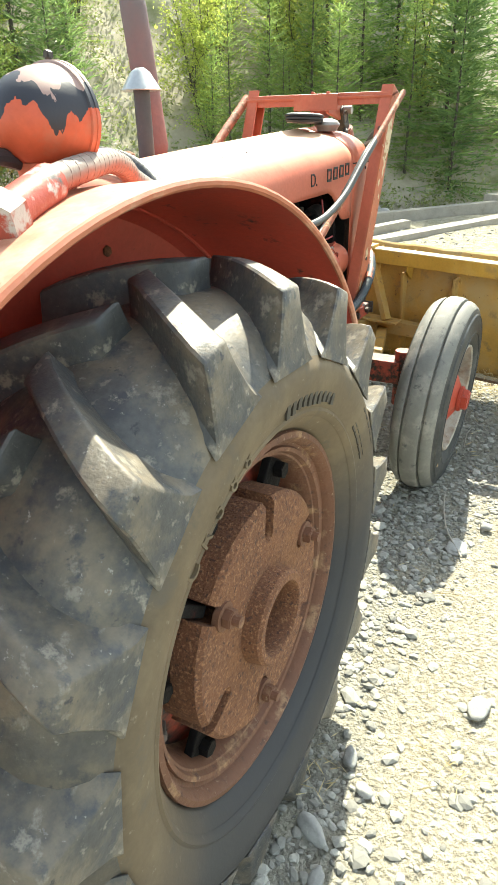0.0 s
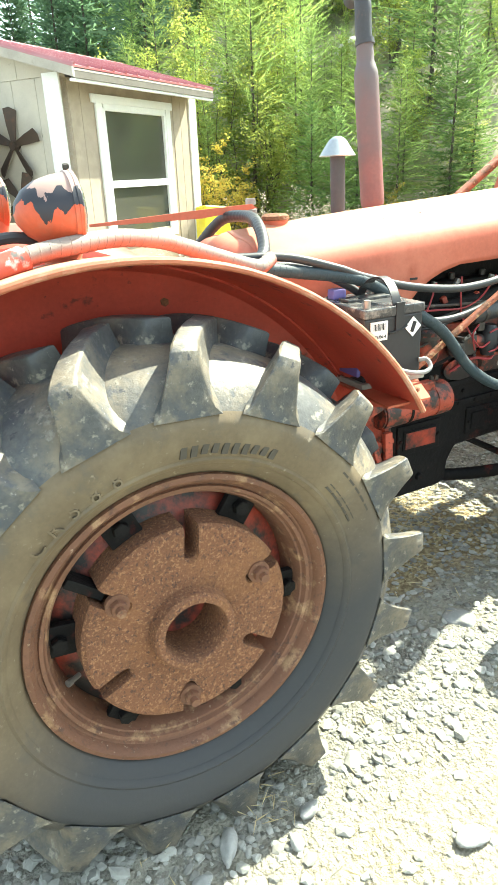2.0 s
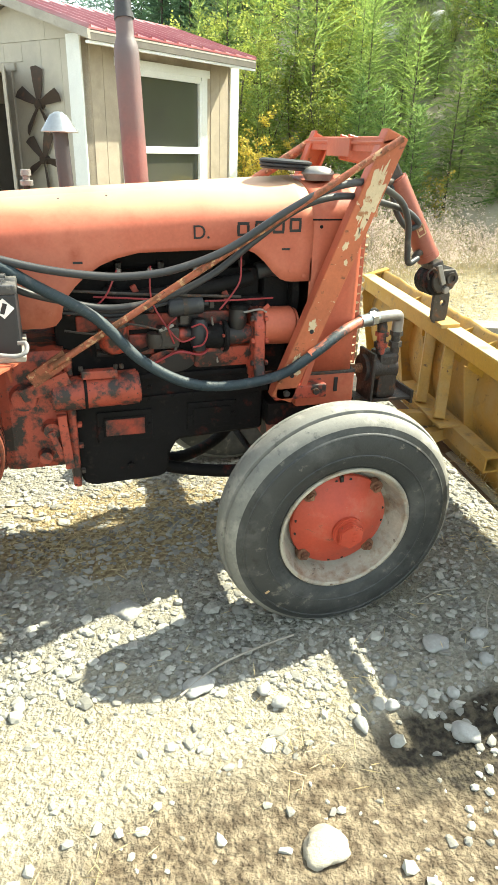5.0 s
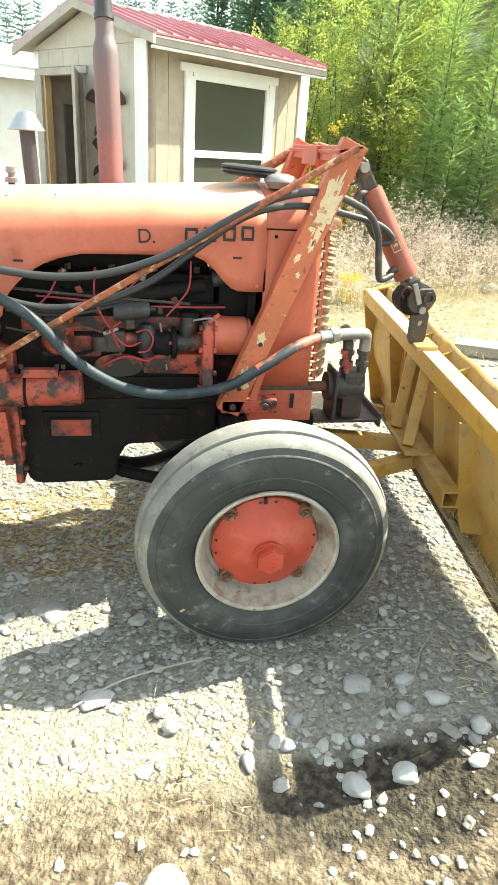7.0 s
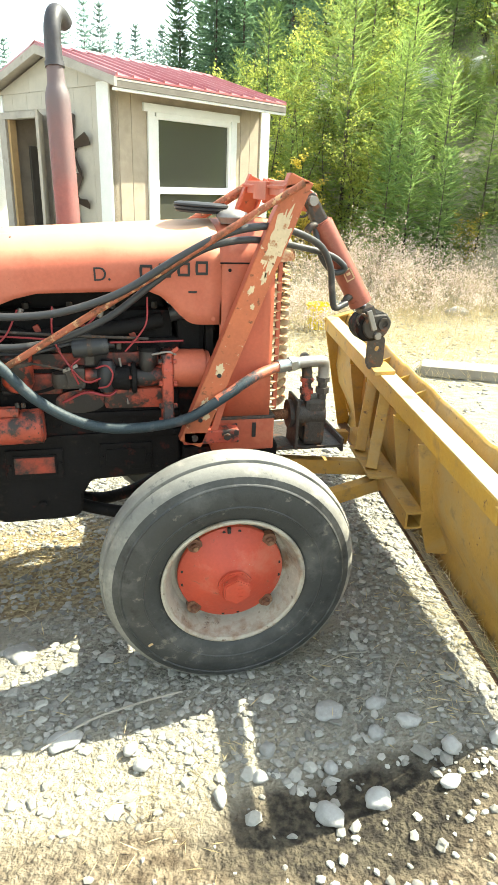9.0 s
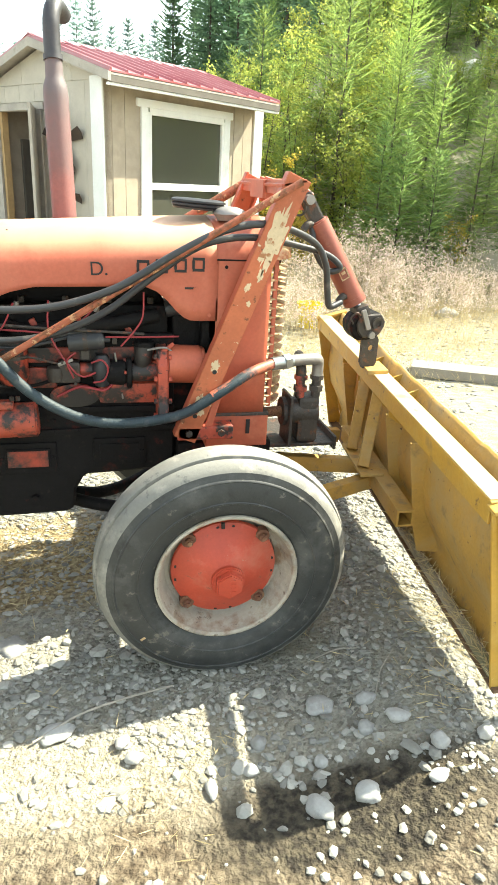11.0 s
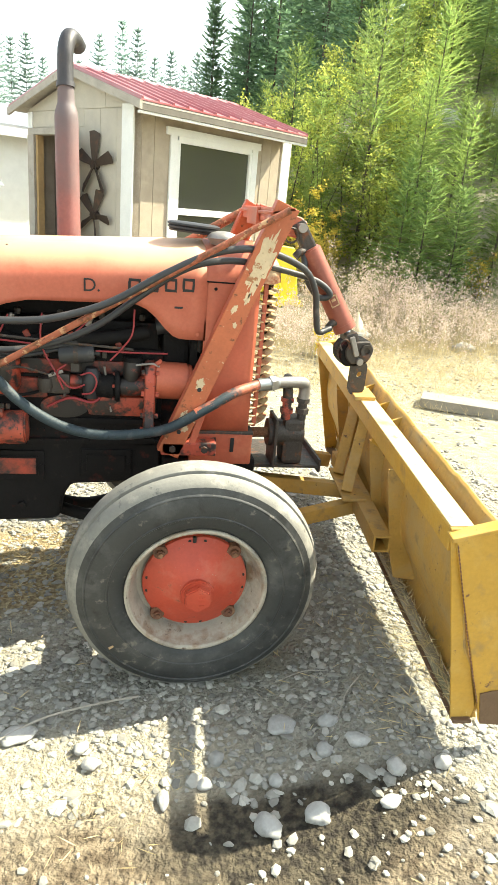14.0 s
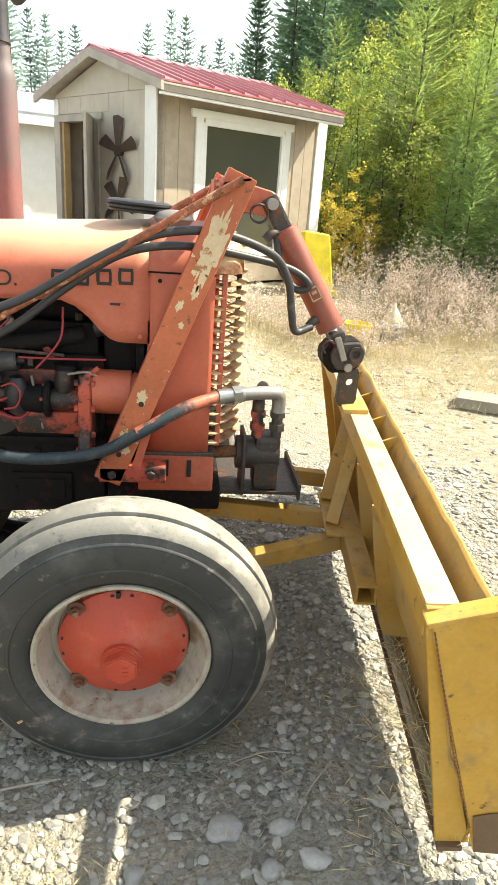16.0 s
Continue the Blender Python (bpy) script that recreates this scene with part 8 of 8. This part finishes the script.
def brush():
    """Low leaves and stalks over the bank, and dry weeds along its foot."""
    rng = np.random.default_rng(8)
    P, D = [], []
    for i in range(4400):
        x = rng.uniform(1.0, 14)
        d = 9.2 + 12 * rng.random() ** 1.4
        y = (d - 0.72 * x) / 0.69
        if y < 0.4 or noise.noise((x * 0.9, y * 0.9, 4)) < -0.22:
            continue
        z = ground_z(x, y)
        h = rng.uniform(0.08, 0.45)
        for k in range(15):
            P.append((x + rng.normal() * 0.12, y + rng.normal() * 0.12, z + h * rng.random()))
            D.append((rng.normal(), rng.normal(), 0.6 + rng.normal() * 0.5))
    n = len(P)
    o = link("low_brush", sprays("low_brush", P, D, 0.07 * rng.uniform(0.5, 1.6, n), 0.03 * rng.uniform(0.5, 1.5, n), low_green, rng), None)
    tagged(o, "low green brush growing over the bank", "brush", kind="stuff")
    # dry weeds: thin stalks with pale seed heads
    P, D, L, W, HP, HD = [], [], [], [], [], []
    def weed(x, y, h):
        z = ground_z(x, y)
        lean = rng.normal(size=2) * 0.12
        top = np.array([x + lean[0] * h, y + lean[1] * h, z + h])
        P.append((x, y, z - 0.02)); D.append((lean[0], lean[1], 1)); L.append(h * 1.03); W.append(0.008)
        for k in range(int(4 + 14 * h)):
            f = rng.uniform(0.45, 1.0)
            q = np.array([x, y, z]) + (top - np.array([x, y, z])) * f
            d = np.array([rng.normal(), rng.normal(), 0.9])
            d /= np.linalg.norm(d)
            b = rng.uniform(0.03, 0.11) * (1.3 - f * 0.6)
            P.append(q); D.append(d); L.append(b); W.append(0.004)
            for m in range(3):
                HP.append(q + d * b + rng.normal(size=3) * 0.008); HD.append(d + rng.normal(size=3) * 0.6)
    for cx, cy, sx, sy, m, h0 in ((3.6, 7.2, 0.5, 0.4, 230, 0.66), (2.7, 7.2, 0.5, 0.35, 150, 0.50), (4.5, 7.2, 0.6, 0.4, 190, 0.55), (4.9, 7.7, 0.5, 0.3, 60, 0.85), (3.3, 7.7, 0.4, 0.3, 60, 0.85), (5.6, 6.9, 0.6, 0.4, 150, 0.48), (1.8, 6.6, 0.5, 0.35, 130, 0.45), (6.6, 6.2, 0.5, 0.5, 120, 0.42), (7.4, 5.4, 0.5, 0.5, 70, 0.35), (1.2, 6.4, 0.4, 0.35, 90, 0.42), (0.4, 6.2, 0.5, 0.3, 40, 0.35), (-1.9, 5.2, 0.5, 0.4, 30, 0.4), (3.4, 6.4, 0.9, 0.4, 150, 0.34), (5.0, 6.2, 0.8, 0.4, 110, 0.36), (1.75, 5.65, 0.35, 0.22, 80, 0.40), (2.3, 5.6, 0.3, 0.15, 40, 0.26)):
        for i in range(m):
            weed(rng.normal(cx, sx), rng.normal(cy, sy), h0 * rng.uniform(0.5, 1.3))
    o = link("dry_weeds", sprays("dry_weeds", P, D, np.array(L), np.array(W), weed_mat, rng), None)
    tagged(o, "pale dry weed stalks along the bank", "weeds", kind="stuff")
    n = len(HP)
    o = link("seed_heads", sprays("seed_heads", HP, HD, 0.019 * rng.uniform(0.6, 1.4, n), 0.015 * rng.uniform(0.6, 1.4, n), bloom_mat, rng), None)
    tagged(o, "faded pinkish seed heads on dry weeds", "weeds", kind="stuff")
    # straw and dead grass on the ground
    P, D, L = [], [], []
    def tuft(cx, cy, s, m, up=0.5, ln=0.09, z0=None):
        for i in range(m):
            x, y = rng.normal(cx, s), rng.normal(cy, s)
            P.append((x, y, (ground_z(x, y) if z0 is None else z0) + 0.006 + 0.02 * rng.random()))
            D.append((rng.normal(), rng.normal(), abs(rng.normal()) * up))
            L.append(ln * rng.uniform(0.4, 1.3))
    for i in range(420):
        tuft(rng.uniform(0.9, 6.4), 3.4 + 4.2 * rng.random() ** 0.7, 0.22, 56, 1.2, 0.14)
    for cx, cy, s, m in ((-0.75, 0.85, 0.14, 420), (-0.45, 0.95, 0.16, 380), (-0.95, 0.75, 0.10, 220), (-0.2, 1.0, 0.12, 240), (-0.10, -0.28, 0.05, 40), (-0.3, -0.42, 0.07, 50), (0.62, -0.22, 0.06, 60), (-1.2, -0.75, 0.07, 60), (-1.45, -0.3, 0.06, 40), (-0.9, -0.7, 0.08, 60), (-1.62, -0.02, 0.05, 40), (0.66, 0.2, 0.06, 40)):
        tuft(cx, cy, s, m, 0.25, 0.05)
    for i in range(24):      # straw under the bucket
        tuft(rng.uniform(0.72, 0.92), rng.uniform(-0.35, 0.35), 0.05, 16, 0.12, 0.06)
    for i in range(90):
        tuft(rng.uniform(-2.2, 0.9), rng.uniform(-1.0, 1.0), 0.05, 5, 0.15, 0.05)
    o = link("straw", sprays("straw", P, D, np.array(L), 0.0035, straw_mat, rng), None)
    tagged(o, "pale straw and dead grass on gravel", "straw", kind="stuff")


brush()
for k, (x, y, s) in enumerate(((6.55, 13.1, 0.34), (7.5, 12.55, 0.30), (6.9, 4.4, 0.22), (7.3, 4.0, 0.3), (7.0, 3.6, 0.18), (7.8, 3.6, 0.26), (8.3, 3.1, 0.2), (6.7, 4.9, 0.16), (8.0, 4.3, 0.24), (4.4, 6.6, 0.12), (7.6, 9.4, 0.2), (9.1, 3.6, 0.22))):
    o = link("boulder", stone_mesh("boulder", 50 + k, s * 1.3, s, s * 0.75), stone_mat if k > 1 else white_rock, smooth="all", m=pose(x, y, ground_z(x, y) + s * 0.2, 0, 0, 40 * k))
    tagged(o, "pale grey boulder at the foot of the bank" if k > 1 else "white boulder high on the brushy bank", "boulder", "boulders by the bank")

# ---- loose things in the yard ----
def timber(a, b, w, h, label, category="plank", z=0.0):
    a, b = Vector((*a, 0)), Vector((*b, 0))
    za, zb = ground_z(a.x, a.y) + h / 2 + z, ground_z(b.x, b.y) + h / 2 + z
    a.z, b.z = za, zb
    bm = bar_between(a, b, h, w, Vector((0, 0, 1)).cross(b - a), bevel=0.006)
    return tagged(part("plank", bm, timber_mat), label, category, "timbers in the yard")


timber((5.35, 2.45), (8.2, 1.05), 0.24, 0.10, "long pale weathered plank on gravel")
timber((7.6, 3.2), (9.6, 1.2), 0.20, 0.18, "grey weathered beam at the bank's foot")
timber((6.4, 2.75), (7.3, 2.35), 0.16, 0.12, "short brown offcut of timber")
timber((9.4, 1.55), (10.0, 1.25), 0.3, 0.26, "sawn block of pale wood")
timber((2.60, 3.97), (3.64, 3.40), 0.30, 0.095, "short pale weathered plank on gravel")


def pail(x, y, r, h, mat, label, rot=0):
    z = ground_z(x, y)
    e = empty("pail", (x, y, z), label, "pail")
    m = Matrix.Translation((x, y, z + 0.01)) @ pose(0, 0, 0, rot, 0, 0)
    part("body", lathe([(r * 0.82, 0.0), (r, h), (r * 1.06, h), (r * 1.06, h - 0.02), (r * 1.01, h - 0.03), (r * 0.97, h - 0.02), (r * 0.79, 0.012), (0.0, 0.012)], 28, "Z", m), mat, e, "", True)
    part("handle", tube([m @ Vector((-r, 0, h - 0.02)), m @ Vector((-r * 0.9, r * 0.9, h * 0.75)), m @ Vector((0, r * 1.25, h * 0.6)), m @ Vector((r * 0.9, r * 0.9, h * 0.75)), m @ Vector((r, 0, h - 0.02))], 0.004, 6), steel, e, "", True)
    return e


pail(2.19, 5.98, 0.15, 0.30, bright_yellow, "bright yellow plastic pail in dry weeds")
def cone_tub():
    x, y = 2.79, 6.58
    z = ground_z(x, y)
    e = empty("tub", (x, y, z), "grey tub with a pale cone-shaped lid", "tub")
    m = Matrix.Translation((x, y, z))
    part("body", lathe([(0.13, 0.0), (0.15, 0.17), (0.19, 0.175), (0.20, 0.19), (0.20, 0.205), (0.17, 0.212), (0.17, 0.225), (0.15, 0.235), (0.0, 0.24)], 28, "Z", m), galv, e, "", True)
    part("lid_cone", lathe([(0.13, 0.24), (0.125, 0.26), (0.07, 0.35), (0.022, 0.43), (0.014, 0.47), (0.0, 0.475)], 24, "Z", m), cone_cream, e, "pale cone", True)
    part("strut", rod((x + 0.12, y - 0.22, z), (x + 0.02, y - 0.18, z + 0.16), 0.015, n=8), galv, e)


cone_tub()
def yellow_panel():
    x, y = 2.05, 8.05
    z = ground_z(x, y)
    e = empty("yellow_hopper", (x, y, z), "yellow plastic hopper leaning by the shed", "hopper")
    m = Matrix.Translation((x, y, z)) @ pose(0, 0, 0, 0, 0, 8) @ pose(0, 0, 0, -8, 0, 0)
    b = prism([(-0.24, 0.02), (0.32, 0.02), (0.22, 0.86), (-0.16, 0.90)], 0.0, 0.28, "y", bevel=0.02)
    b.transform(m)
    part("shell", b, bright_yellow, e)
    f = prism([(-0.30, 0.0), (0.36, 0.0), (0.32, 0.10), (-0.26, 0.10)], -0.10, 0.34, "y", bevel=0.015)
    f.transform(m)
    part("foot", f, bright_yellow, e)
    part("hoop", tube([(x - 0.42, y - 0.25, z + 0.05), (x - 0.45, y - 0.3, z + 0.40), (x - 0.28, y - 0.32, z + 0.52), (x - 0.10, y - 0.3, z + 0.35), (x - 0.05, y - 0.25, z + 0.02)], 0.022, 10), bright_yellow, e, "", True)


yellow_panel()
def stick(pts, r, label):
    o = part("stick", tube([(x, y, ground_z(x, y) + z) for x, y, z in pts], r, 6, 6), timber_mat, None, "", True)
    return tagged(o, label, "stick", "dry sticks on gravel")


stick([(-0.58, -0.16, 0.01), (-0.45, -0.08, 0.016), (-0.30, -0.03, 0.014), (-0.16, 0.0, 0.012)], 0.0035, "thin pale bent stick on gravel")
stick([(0.45, -0.20, 0.01), (0.50, -0.12, 0.02), (0.57, -0.05, 0.015)], 0.0022, "thin pale stalk on shaded gravel")
stick([(0.30, 0.02, 0.01), (0.40, 0.03, 0.016), (0.47, 0.01, 0.012)], 0.002, "thin pale stalk on shaded gravel")
# earth and straw caught on the bucket's floor plate
def debris():
    rng = np.random.default_rng(15)
    P, D = [], []
    for i in range(420):
        q = BM @ Vector((rng.uniform(0.108, 0.16), rng.uniform(0.03, 1.0) ** 1.3, -0.608 + 0.012 * rng.random()))
        P.append(tuple(q)); D.append((rng.normal(), rng.normal(), abs(rng.normal()) * 0.5))
    o = link("debris", sprays("debris", P, D, 0.055, 0.003, straw_mat, rng), None)
    tagged(o, "dry straw caught on the bucket's bottom bar", "debris", kind="stuff")
    bm = bmesh.new()
    bmesh.ops.create_grid(bm, x_segments=10, y_segments=60, size=0.5)
    for v in bm.verts:
        e = 1 - (2 * abs(v.co.x)) ** 2
        v.co = BM @ Vector((0.135 + v.co.x * 0.045, 0.55 + v.co.y * 1.05, -0.613 + e * (0.010 + 0.010 * noise.noise((v.co.x * 6, v.co.y * 14, 0)))))
    tagged(part("dirt", bm, bank_mat, None, "", True), "brown dirt lying along the bucket's bottom bar", "dirt", kind="stuff")


debris()
